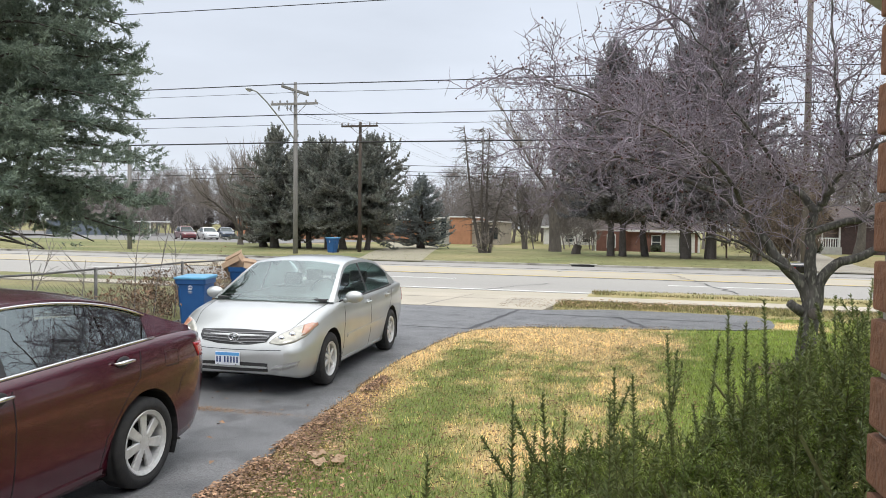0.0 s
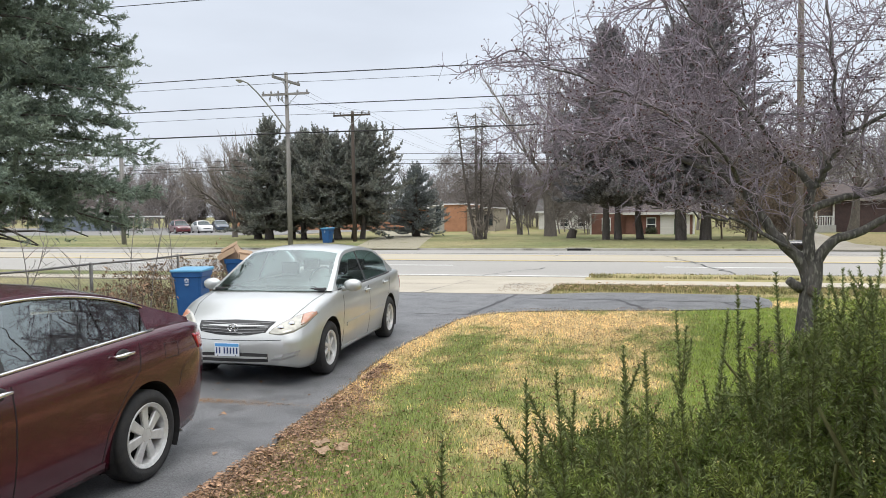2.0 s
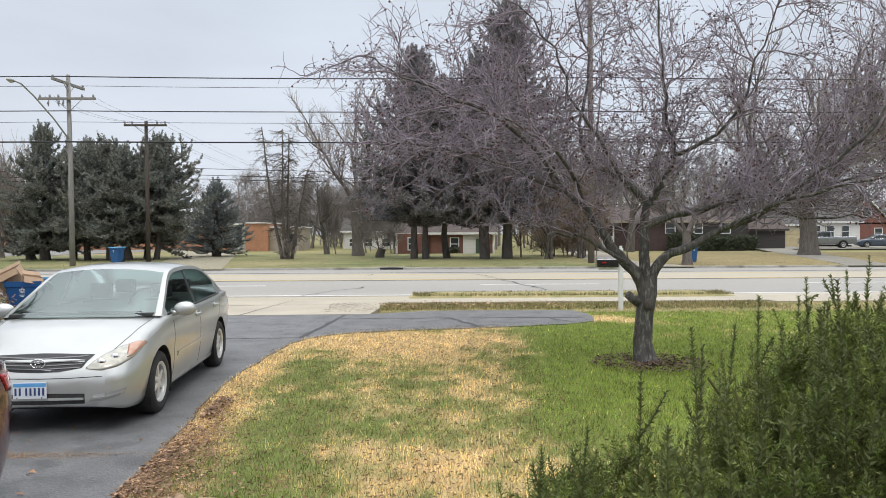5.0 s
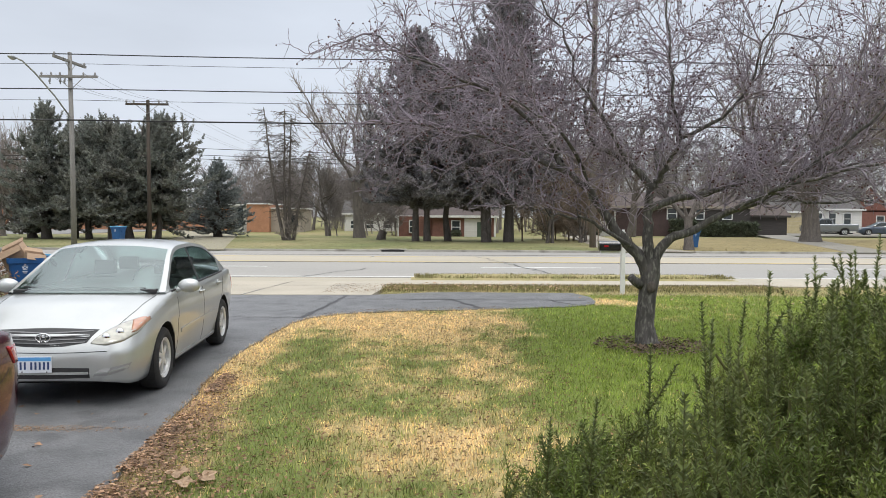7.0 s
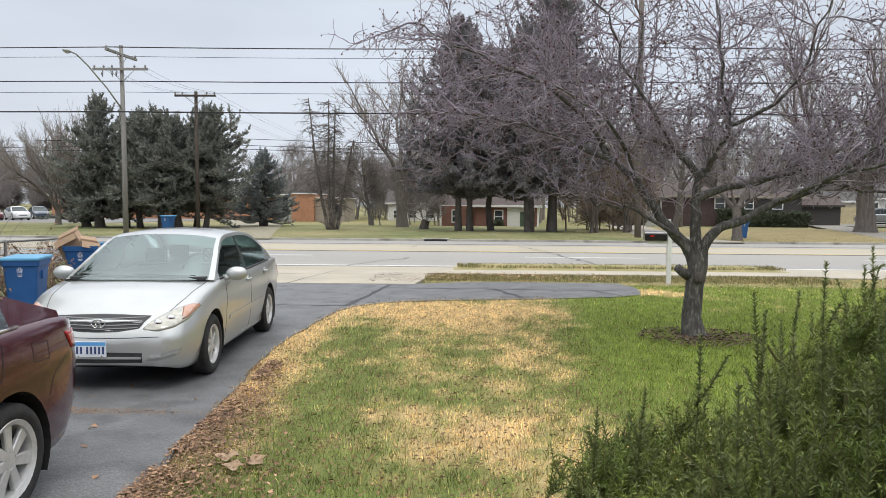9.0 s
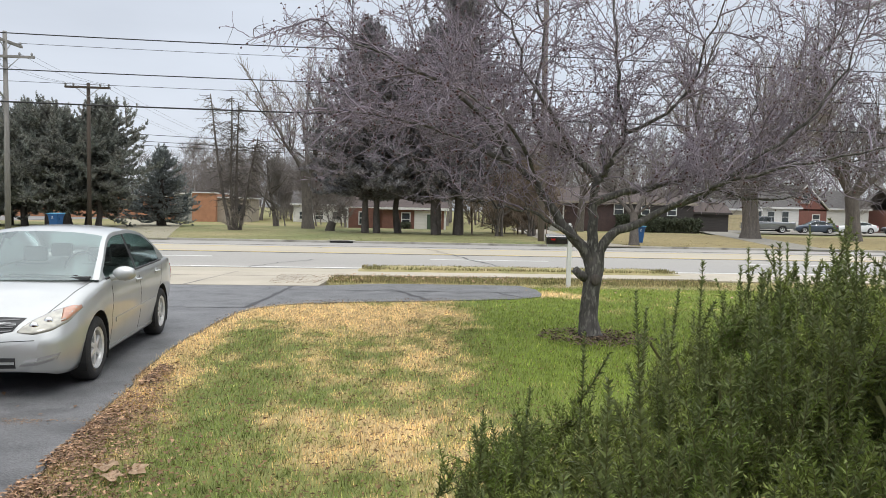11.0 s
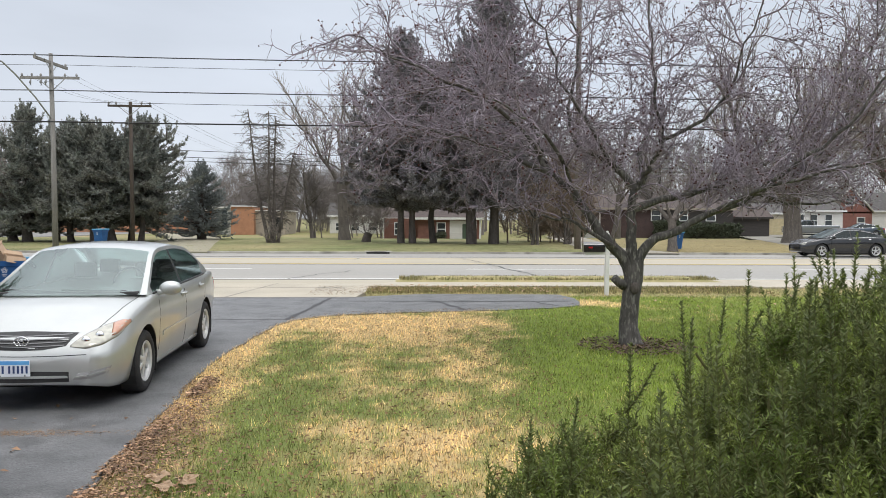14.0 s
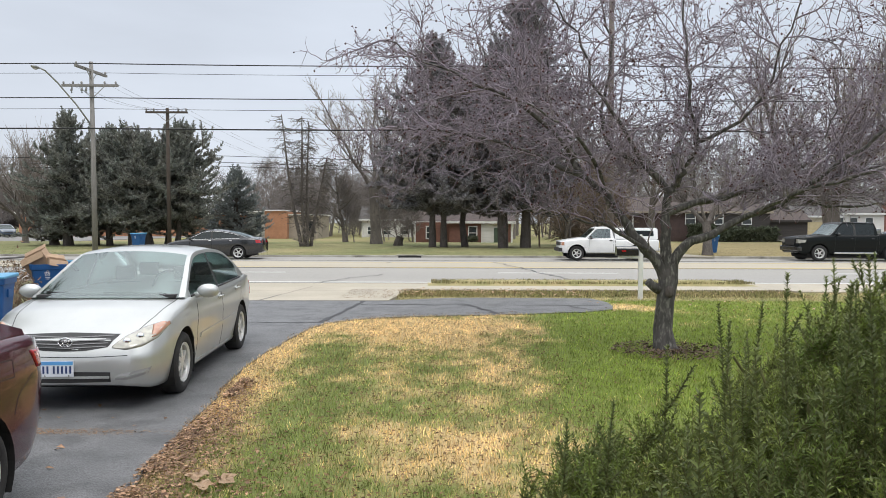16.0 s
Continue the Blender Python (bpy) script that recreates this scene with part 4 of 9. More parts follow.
def crabapple():
    r = np.random.default_rng(4)
    big, twig = Wood(), Wood()
    base = np.array((2.98, 11.1, 0.0))
    trunk = np.array([base + o for o in [(0.02, 0, -0.05), (0.0, 0, 0.06), (-0.03, 0.0, 0.3), (0.0, 0.0, 0.7), (0.04, 0.0, 1.0), (0.06, 0.02, 1.25)]])
    big.add(trunk, [0.23, 0.165, 0.135, 0.125, 0.135, 0.125], 12)
    limbs = [
        # left limb, kinked, and its outer fork
        ([(2.99, 11.1, 0.98), (2.88, 11.1, 1.25), (2.6, 11.1, 1.56), (2.36, 11.15, 1.89), (2.13, 11.2, 2.23), (1.83, 11.25, 2.51), (1.69, 11.3, 2.76), (1.63, 11.35, 3.1), (1.35, 11.5, 3.7), (1.25, 11.5, 4.5), (1.0, 11.6, 5.4)], 0.105, 1.0),
        ([(1.86, 11.25, 2.49), (1.41, 11.3, 2.68), (0.93, 11.5, 2.92), (0.26, 11.7, 3.13), (-0.41, 11.9, 3.25), (-0.95, 12.0, 3.3)], 0.05, 1.0),
        ([(1.69, 11.3, 2.76), (1.3, 11.0, 3.15), (0.75, 10.7, 3.5), (0.1, 10.5, 3.75), (-0.6, 10.3, 4.0), (-1.0, 10.2, 4.25)], 0.042, 1.0),
        ([(2.13, 11.2, 2.23), (1.9, 10.7, 2.6), (1.5, 10.1, 2.95), (1.0, 9.6, 3.2), (0.4, 9.2, 3.3)], 0.04, 1.0),
        ([(1.75, 11.3, 2.65), (1.5, 11.9, 3.0), (1.0, 12.6, 3.3), (0.3, 13.3, 3.6), (-0.4, 13.9, 3.9)], 0.045, 0.9),
        # low thin limb
        ([(2.96, 11.1, 1.1), (2.82, 11.05, 1.36), (2.4, 10.95, 1.61), (2.05, 10.9, 1.8), (1.63, 10.8, 1.87), (1.25, 10.7, 1.98), (0.85, 10.6, 2.03)], 0.046, 0.55),
        # central leader and its forks
        ([(2.99, 11.1, 0.95), (2.98, 11.1, 1.3), (2.98, 11.1, 1.65), (2.97, 11.1, 2.05), (3.02, 11.1, 2.28), (3.11, 11.1, 2.39), (3.21, 11.0, 2.62), (3.33, 10.9, 3.02), (3.2, 10.85, 3.6), (3.12, 10.8, 4.4), (3.1, 10.8, 5.4), (3.15, 10.8, 6.2)], 0.1, 1.0),
        ([(3.02, 11.1, 2.26), (2.86, 11.2, 2.5), (2.58, 11.3, 2.75), (2.22, 11.4, 2.95), (2.1, 11.5, 3.5), (2.25, 11.5, 4.3), (2.1, 11.6, 5.2), (2.2, 11.6, 6.0)], 0.062, 1.0),
        ([(2.7, 11.25, 2.64), (2.3, 10.8, 3.1), (1.8, 10.4, 3.6), (1.5, 10.2, 4.3), (0.9, 10.0, 4.9)], 0.04, 1.0),
        ([(3.3, 10.92, 2.95), (3.7, 10.7, 3.15), (4.15, 10.5, 3.6), (4.3, 10.3, 4.4), (4.7, 10.2, 5.3)], 0.034, 1.0),
        ([(3.15, 11.1, 2.45), (3.3, 11.8, 2.9), (3.7, 12.5, 3.4), (3.9, 13.0, 4.1), (4.2, 13.3, 5.0)], 0.055, 1.0),
        ([(2.99, 11.1, 1.98), (3.3, 11.1, 2.1), (3.85, 11.2, 2.22), (4.32, 11.3, 2.34), (4.89, 11.4, 2.52), (5.28, 11.5, 2.85), (5.6, 11.6, 3.5), (5.7, 11.7, 4.3)], 0.062, 1.0),
        ([(4.32, 11.3, 2.34), (4.7, 11.8, 2.6), (5.3, 12.4, 2.9), (6.0, 12.9, 3.2), (6.8, 13.2, 3.4)], 0.042, 1.0),
        # right limb
        ([(3.0, 11.1, 1.0), (3.1, 11.1, 1.3), (3.29, 11.05, 1.55), (3.62, 11.0, 1.68), (4.02, 10.95, 1.91), (4.5, 10.9, 2.11), (4.91, 10.9, 2.3), (5.37, 10.9, 2.55), (6.02, 10.9, 2.69), (6.72, 10.9, 2.66), (7.5, 10.95, 2.75)], 0.092, 1.0),
        ([(4.75, 10.9, 2.22), (5.13, 10.8, 2.1), (5.67, 10.7, 2.09), (6.04, 10.6, 2.03)], 0.034, 0.5),
        ([(4.6, 10.9, 2.15), (5.0, 10.4, 2.6), (5.5, 10.0, 3.1), (5.9, 9.8, 3.8), (6.1, 9.7, 4.6)], 0.045, 1.0),
        ([(5.37, 10.9, 2.55), (5.9, 11.1, 3.0), (6.3, 11.2, 3.6), (6.6, 11.3, 4.4), (6.7, 11.3, 5.2)], 0.045, 1.0),
        ([(4.0, 10.95, 1.9), (4.5, 10.3, 2.25), (5.3, 9.8, 2.5), (6.2, 9.5, 2.7), (7.0, 9.3, 2.8)], 0.04, 0.8),
    ]
    tips = []
    for line, r0, full in limbs:
        pts = np.array(smoothline([np.array(p) for p in line], 4))
        pts = pts + r.normal(0, 0.022, (len(pts), 3)) * np.linspace(0.0, 1.6, len(pts))[:, None]
        r0 *= 0.75 if r0 < 0.06 else 0.88
        big.add(pts, r0 * (1 - np.linspace(0, 1, len(pts))) ** (1.35 if r0 > 0.06 else 1.2) + 0.007, 9)
        L = np.linalg.norm(np.diff(pts, axis=0), axis=1).sum()
        for k in range(int((3 + L * 4.5) * full)):
            t = r.uniform(0.3 if r0 > 0.06 else 0.12, 1.0) ** 0.85
            p, d = along(pts, t)
            e = side_dir(r, d, r.uniform(0.5, 1.2))
            e = unit(e + np.array([0, 0, 0.1 + 0.5 * (p[2] < 2.4)]))
            l2 = r.uniform(0.75, 1.75) * (1.1 - 0.3 * t) * (0.6 if p[2] < 2.2 else 1.0)
            q = bough(r, p, e, l2, 8, 0.24, r.uniform(-0.5, 0.45))
            if q[:, 2].min() < 1.95 and q[-1][2] < p[2]:
                continue
            twig.add(q, taper(r.uniform(0.011, 0.019), 0.0045, 9), 4)
            for _ in range(r.integers(8, 13)):
                p2, d2 = along(q, r.uniform(0.15, 1.0))
                l3 = r.uniform(0.22, 0.65)
                q2 = bough(r, p2, unit(side_dir(r, d2, r.uniform(0.5, 1.2)) + np.array([0, 0, 0.1])), l3, 5, 0.26, r.uniform(-0.6, 0.4))
                if q2[-1][2] < 1.95:
                    continue
                twig.add(q2, taper(0.0075, 0.0036, 6), 3)
                for _ in range(r.integers(3, 7)):
                    p3, d3 = along(q2, r.uniform(0.2, 1.0))
                    q3 = bough(r, p3, side_dir(r, d3, r.uniform(0.4, 1.2)), r.uniform(0.1, 0.3), 2, 0.2, 0.1)
                    twig.add(q3, taper(0.0045, 0.0026, 3), 3)
                    tips.append(q3[-1])
    # upright water shoots at the top
    for _ in range(30):
        p = np.array((r.uniform(0.0, 6.5), r.uniform(10, 12.8), r.uniform(3.8, 4.8)))
        twig.add(bough(r, p, (r.normal(0, 0.35), r.normal(0, 0.3), 1), r.uniform(0.7, 1.7), 6, 0.07, 0.1), taper(0.009, 0.003, 7), 3)
    tree = thing("crabapple_tree", "bare spreading crabapple tree with dried fruit in the lawn", "tree")
    part("trunk", big.mesh("trunk", CRAB_BARK), None, tree, "grey lichened trunk and limbs")
    part("twig_mass", twig.mesh("twig_mass", CRAB_TWIG), None, tree, "dense purplish bare twigs")["kind"] = "stuff"
    # cut stub and pruning scar
    bm = bmesh.new()
    tube(bm, [base + (-0.1, -0.02, 0.88), base + (-0.2, -0.05, 0.94), base + (-0.27, -0.07, 1.0)], [0.075, 0.065, 0.06], 8)
    part("cut_stub", bm, CRAB_BARK, tree, "sawn branch stub", smooth=True)
    bm = bmesh.new()
    bmesh.ops.create_uvsphere(bm, u_segments=10, v_segments=7, radius=0.075, matrix=Matrix.Translation(base + (0.02, -0.14, 0.86)) @ Matrix.Diagonal((1, 0.5, 1.15, 1)))
    part("pruning_scar", bm, DARK_BARK, tree, "dark round pruning scar", smooth=True)
    # fruit
    tips = np.array(tips)
    pick = tips[r.choice(len(tips), min(5200, len(tips)), replace=False)]
    octa = np.array([(1, 0, 0), (-1, 0, 0), (0, 1, 0), (0, -1, 0), (0, 0, 1), (0, 0, -1)], float)
    of = np.array([(0, 2, 4), (2, 1, 4), (1, 3, 4), (3, 0, 4), (2, 0, 5), (1, 2, 5), (3, 1, 5), (0, 3, 5)])
    s = r.uniform(0.011, 0.019, len(pick))
    co = (pick[:, None] - np.array([0, 0, 0.015]) + octa[None] * s[:, None, None]).reshape(-1, 3)
    fr = (of[None] + 6 * np.arange(len(pick))[:, None, None]).reshape(-1, 3)
    ob = part("dried_fruit", tri_mesh("dried_fruit", co, fr, BERRY, smooth=True), None, tree, "small shrivelled dark red fruit")
    ob["kind"] = "stuff"
    return tree


crabapple()

# a ring of bark mulch at its foot
MULCH = surf("bark mulch", (0.09, 0.062, 0.045), (0.15, 0.105, 0.07), 30, 0.95, bump=1, bscale=60, rand=0.5)
rm = np.random.default_rng(31)


def chips(n, centre, rx, ry, size, z, seed, dens=0.6):
    """Small curled flakes lying about, each a bent pair of triangles."""
    r = np.random.default_rng(seed)
    a, q = r.uniform(0, math.tau, n), r.uniform(0, 1, n) ** dens
    P = np.stack([centre[0] + np.cos(a) * q * rx, centre[1] + np.sin(a) * q * ry, np.full(n, z) + r.uniform(0, 0.02, n)], 1)
    ang, s = r.uniform(0, math.tau, n), r.uniform(0.5, 1.3, n) * size
    u = np.stack([np.cos(ang), np.sin(ang), r.normal(0, 0.25, n)], 1) * s[:, None]
    w = np.stack([-np.sin(ang), np.cos(ang), r.normal(0, 0.3, n)], 1) * (s * r.uniform(0.35, 0.8, n))[:, None]
    up = np.zeros((n, 3))
    up[:, 2] = s * r.uniform(0.1, 0.5, n)
    co = np.stack([P - u, P + w + up, P + u, P - w + up * 0.6], 1).reshape(-1, 3)
    k = 4 * np.arange(n)[:, None]
    return co, np.concatenate([k + [0, 1, 2], k + [0, 2, 3]])


co, fr = chips(1500, (3.05, 11.0), 0.85, 0.8, 0.028, 0.02, 3, 0.95)
tagged(new("bark_mulch", tri_mesh("bark_mulch", co, fr, MULCH)), "ring of dark bark mulch at the tree's foot", "mulch", "", "stuff")


def bare_tree(base, height, spread, seed, r0=0.25, mat=None, twigmat=None, clear=0.25, stems=1, lean=0.0, dense=1.0, min_r=0.012, label="bare deciduous tree across the road", up=0.5):
    r = np.random.default_rng(seed)
    big, twig = Wood(), Wood()
    b = np.array(base, float)
    for s in range(stems):
        d = np.array([r.normal(0, 0.12) + lean, r.normal(0, 0.1), 1.0])
        o = b + (r.normal(0, 0.25 * (stems > 1)), r.normal(0, 0.2 * (stems > 1)), -0.1)
        tr = bough(r, o, d, height * r.uniform(0.8, 1), 9, 0.06, 0.2)
        big.add(tr, np.concatenate([[r0 * 1.35], taper(r0, r0 * 0.18, 9)]), 7)
        for k in range(int(15 * dense / stems ** 0.5)):
            t = r.uniform(clear, 0.98)
            p, dd = along(tr, t)
            a = r.uniform(0, math.tau)
            e = unit(np.array([math.cos(a), math.sin(a), r.uniform(0.25, 0.25 + 1.6 * up)]))
            L = spread * r.uniform(0.6, 1.1) * (1.1 - 0.65 * t)
            q = bough(r, p, e, L, 6, 0.13, 0.6 * up)
            big.add(q, taper(max(r0 * (0.5 - 0.3 * t), min_r * 1.6), min_r, 7), 4)
            for _ in range(int(9 * dense)):
                p2, d2 = along(q, r.uniform(0.2, 1))
                q2 = bough(r, p2, unit(side_dir(r, d2, r.uniform(0.4, 0.9)) + (0, 0, 0.25 * up)), L * r.uniform(0.2, 0.5), 4, 0.15, 0.3)
                twig.add(q2, taper(min_r * 1.1, min_r * 0.7, 5), 3)
                for _ in range(int(4 * dense)):
                    p3, d3 = along(q2, r.uniform(0.2, 1))
                    q3 = bough(r, p3, side_dir(r, d3, r.uniform(0.3, 0.9)), L * r.uniform(0.08, 0.22), 2, 0.15, 0.2)
                    twig.add(q3, taper(min_r * 0.75, min_r * 0.5, 3), 3)
    t = thing("bare_tree", label, "tree")
    part("trunk", big.mesh("trunk", mat or GREY_BARK), None, t)
    part("twig_mass", twig.mesh("twig_mass", twigmat or FAR_TWIG), None, t)["kind"] = "stuff"
    return t


def sprays(P, D, n, length, width, r, droop=0.0):
    """Flat narrow leaves: n triangles at each point P, fanned round the direction D."""
    m = len(P)
    d = D[:, None] + r.normal(0, 0.55, (m, n, 3))
    d[..., 2] -= droop
    d /= np.linalg.norm(d, axis=2, keepdims=True)
    s = np.cross(d, r.normal(0, 1, (m, n, 3)))
    s /= np.linalg.norm(s, axis=2, keepdims=True)
    L = length * r.uniform(0.6, 1.25, (m, n, 1))
    o = P[:, None] + r.normal(0, length * 0.18, (m, n, 3))
    co = np.stack([o - s * width / 2, o + s * width / 2, o + d * L], 2).reshape(-1, 3)
    return co, np.arange(len(co)).reshape(-1, 3)


def plumes(r, P0, D0, L0, gap, leaf, width, n, lift, jitter):
    """Flame-shaped plumes: needle sprays set along short upcurved axes, long at the foot and short at the tip."""
    pts, dirs, size = [], [], []
    for p, d, L in zip(P0, D0, L0):
        q = bough(r, p, d, L, 4, 0.09, lift)
        k = max(int(L / gap), 4)
        x = np.sort(r.uniform(0, 1, k)) * 3.999
        i = x.astype(int)
        seg = q[i + 1] - q[i]
        pts.append(q[i] + seg * (x - i)[:, None])
        dirs.append(seg / (np.linalg.norm(seg, axis=1, keepdims=True) + 1e-9))
        size.append(leaf * (1.15 - 0.75 * (x / 4) ** 1.5) * (0.6 + 0.4 * min(L, 1)))
    P, D, S = np.concatenate(pts), np.concatenate(dirs), np.concatenate(size)
    m = len(P)
    d = D[:, None] + r.normal(0, jitter, (m, n, 3))
    d /= np.linalg.norm(d, axis=2, keepdims=True)
    s = np.cross(d, r.normal(0, 1, (m, n, 3)))
    s /= np.linalg.norm(s, axis=2, keepdims=True)
    o = P[:, None] + r.normal(0, leaf * 0.1, (m, n, 3))
    w = width * (0.4 + 0.6 * S / leaf)[:, None, None]
    co = np.stack([o - s * w / 2, o + s * w / 2, o + d * (S[:, None, None] * r.uniform(0.7, 1.25, (m, n, 1)))], 2).reshape(-1, 3)
    return co, np.arange(len(co)).reshape(-1, 3)


def conifer(name, base, height, radius, seed, mat, label, clear=0.12, boughs=90, trunk_r=0.3, leaf=0.26, width=0.07, n=3, prof=None, rise=(-0.2, 0.7), lift=0.55, ragged=0.3, lean=(0, 0), trunks=None, tops=1, gap=0.06, spacing=0.3, length=0.8, jitter=0.42):
    """A conifer: tapered trunk, boughs with lumps and gaps between them, each set with pointed plumes of fine sprays."""
    r = np.random.default_rng(seed)
    wood = Wood()
    b = np.array(base, float)
    top = b + (lean[0] * height, lean[1] * height, height)
    for o, k in trunks or [((0, 0), 1.0)]:
        f = b + (o[0], o[1], -0.1)
        pts = np.array([f + (top - f) * q for q in np.linspace(0, 0.95 * k, 8)]) + r.normal(0, 0.06, (8, 3)) * (1, 1, 0)
        wood.add(pts, np.concatenate([[trunk_r * 1.35], taper(trunk_r, 0.04, 7)]), 8)
    prof = prof or (lambda u: min(1, 0.5 + 3 * u) * (1 - u) ** 0.8)
    P0, D0, L0 = [], [], []
    for k in range(boughs):
        u = ((k + r.uniform()) / boughs) ** 1.08
        a = k * 2.399963 + r.normal(0, 0.35)
        lump = noise.noise(Vector((math.cos(a) * 1.3, math.sin(a) * 1.3, u * height * 0.45 + seed)))
        L = max(radius * prof(u) * (1 + ragged * (1.5 * lump + r.normal(0, 0.35))), 0.3)
        p = b + (top - b) * (clear + (0.97 - clear) * u)
        q = bough(r, p, (math.cos(a), math.sin(a), rise[0] + (rise[1] - rise[0]) * u), L, 6, 0.08, 0.3)
        wood.add(q, taper(max(0.025, trunk_r * 0.22 * (1 - u)), 0.012, 7), 4)
        for t in np.arange(0.2 if L > 1 else 0.1, 1.0, spacing / max(L, 0.5)):
            pp, dd = along(q, t)
            for sg in (1, -1):
                side = unit(np.cross(dd, (0, 0, 1))) * sg
                P0.append(pp), D0.append(unit(dd * r.uniform(0.3, 1.0) + side * r.uniform(0.3, 1.0) + np.array([0, 0, r.normal(0.1, 0.25)]))), L0.append(length * r.uniform(0.45, 1.1) * (1.05 - 0.35 * t))
        P0.append(q[-1]), D0.append(unit(q[-1] - q[-2] + (0, 0, 0.25))), L0.append(length * r.uniform(0.7, 1.1))
    for k in range(tops):
        f = b + (top - b) * (0.84 if k == 0 else r.uniform(0.7, 0.86)) + (0 if k == 0 else 1) * np.array([r.normal(0, radius * 0.3), r.normal(0, radius * 0.3), 0])
        hh = height * 0.17 if k == 0 else r.uniform(0.9, 1.7)
        ax = bough(r, f, (0, 0, 1), hh, 6, 0.05, 0.1)
        wood.add(ax, taper(0.04, 0.012, 7), 4)
        for t in np.arange(0.05, 1, 0.16 / hh):
            pp, dd = along(ax, t)
            g = r.uniform(0, math.tau)
            P0.append(pp), D0.append(unit(np.array([math.cos(g), math.sin(g), 0.5]))), L0.append((0.25 + 0.75 * (1 - t)) * length * r.uniform(0.6, 1))
        P0.append(ax[-2]), D0.append(np.array([0, 0, 1.0])), L0.append(0.6)
    co, fr = plumes(r, P0, D0, L0, gap, leaf, width, n, lift, jitter)
    t = thing(name, label, "tree")
    part("trunk", wood.mesh("trunk", DARK_BARK), None, t)
    part("crown", tri_mesh("crown", co, fr, mat), None, t, "ragged evergreen foliage")
    return t


def shade_tree(base, height, spread, fork, r0, seed, label, mains=5, levels=4, min_r=0.012, mat=None, twigmat=None, steep=1.3, lean=(0, 0)):
    """A leafless broad tree: a trunk that parts at the fork into limbs, which part again down to fine twigs."""
    r = np.random.default_rng(seed)
    big, twig = Wood(), Wood()
    b = np.array(base, float)
    tr = bough(r, b + (0, 0, -0.1), (lean[0], lean[1], 1), fork + 0.1, 5, 0.03, 0.1)
    big.add(tr, np.array([1.4, 1.08, 0.98, 0.93, 0.92, 0.95]) * r0, 10)
    last = (0.62, 0.85)

    def grow(p, d, L, rad, lev):
        steps = 7 if lev == levels else (5 if lev > 1 else 3)
        q = bough(r, p, d, L, steps, 0.1 if lev > 1 else 0.16, 0.35)
        (big if rad > 3.2 * min_r else twig).add(q, taper(rad, max(rad * 0.45, min_r * 0.6), steps + 1), 7 if rad > 0.12 else (4 if rad > 0.03 else 3))
        if lev == 0:
            return
        for _ in range(2):
            grow(q[-1], unit(side_dir(r, unit(q[-1] - q[-2]), r.uniform(0.2, 0.55)) + (0, 0, 0.12)), L * r.uniform(*last) * 0.8, max(rad * 0.45, min_r), lev - 1)
        for _ in range(6):
            pp, dd = along(q, r.uniform(0.2, 0.95))
            grow(pp, unit(side_dir(r, dd, r.uniform(0.5, 0.95)) + (0, 0, 0.2)), L * r.uniform(0.38, 0.65), max(rad * 0.34, min_r), lev - 1)

    for k in range(mains):
        a = k * math.tau / mains + r.normal(0, 0.3) + seed
        d = unit(np.array([math.cos(a), math.sin(a), steep * r.uniform(0.8, 1.3)]))
        reach = (height - fork) / 2.1 * d[2] + spread / 2.1 * math.hypot(d[0], d[1])
        grow(tr[-1] - (0, 0, 0.25), d, reach * r.uniform(0.85, 1.1), r0 * r.uniform(0.42, 0.62), levels)
    t = thing("bare_tree", label, "tree")
    part("trunk", big.mesh("trunk", mat or GREY_BARK), None, t)
    part("twig_mass", twig.mesh("twig_mass", twigmat or FAR_TWIG), None, t)["kind"] = "stuff"
    return t


G = 0.05
# evergreen thicket behind the lamp pole
BROAD = lambda u: min(1, 0.75 + 1.2 * u) * (1 - u ** 1.9) ** 0.85
SPIRE = lambda u: min(1, 0.7 + 1.5 * u) * (1 - u) ** 0.72
conifer("cedar_tree", (-27.1, 53.9, G), 9.4, 3.3, 1, CEDAR, "dark tall pointed cedar with drooping branches", clear=0.12, boughs=150, prof=SPIRE, ragged=0.5, tops=2, n=4, rise=(-0.35, 0.6), width=0.085)
conifer("cedar_tree", (-24.2, 54.2, G), 8.2, 3.6, 2, CEDAR, "broad dark cedar with upswept ragged tips", clear=0.24, boughs=140, prof=BROAD, trunk_r=0.2, tops=6, ragged=0.45, lean=(0.01, 0), n=4, rise=(-0.4, 0.7), width=0.085)
conifer("cedar_tree", (-21.9, 53.6, G), 8.0, 3.9, 3, CEDAR, "broad dark cedar with a twisted double trunk", clear=0.26, boughs=150, prof=BROAD, trunk_r=0.26, trunks=[((-0.45, 0), 1), ((0.75, 0.2), 0.9)], tops=6, ragged=0.45, lean=(-0.03, 0), n=4, rise=(-0.4, 0.7), width=0.085)
conifer("cedar_tree", (-19.3, 54.3, G), 8.6, 3.8, 5, CEDAR, "ragged leaning cedar beside the utility pole", clear=0.24, boughs=150, prof=BROAD, lean=(0.03, 0), ragged=0.5, tops=5, trunk_r=0.18, n=4, rise=(-0.45, 0.6), width=0.085)
conifer("cedar_tree", (-25.6, 55.4, G), 7.4, 3.0, 8, CEDAR, "dark cedar grown together with its neighbours", clear=0.15, boughs=110, prof=BROAD, ragged=0.4, tops=4, n=4, rise=(-0.4, 0.6), width=0.085, trunk_r=0.18)
conifer("cedar_tree", (-20.6, 55.8, G), 7.6, 3.2, 9, CEDAR, "dark cedar grown together with its neighbours", clear=0.18, boughs=110, prof=BROAD, ragged=0.4, tops=4, n=4, rise=(-0.4, 0.6), width=0.085, trunk_r=0.18)
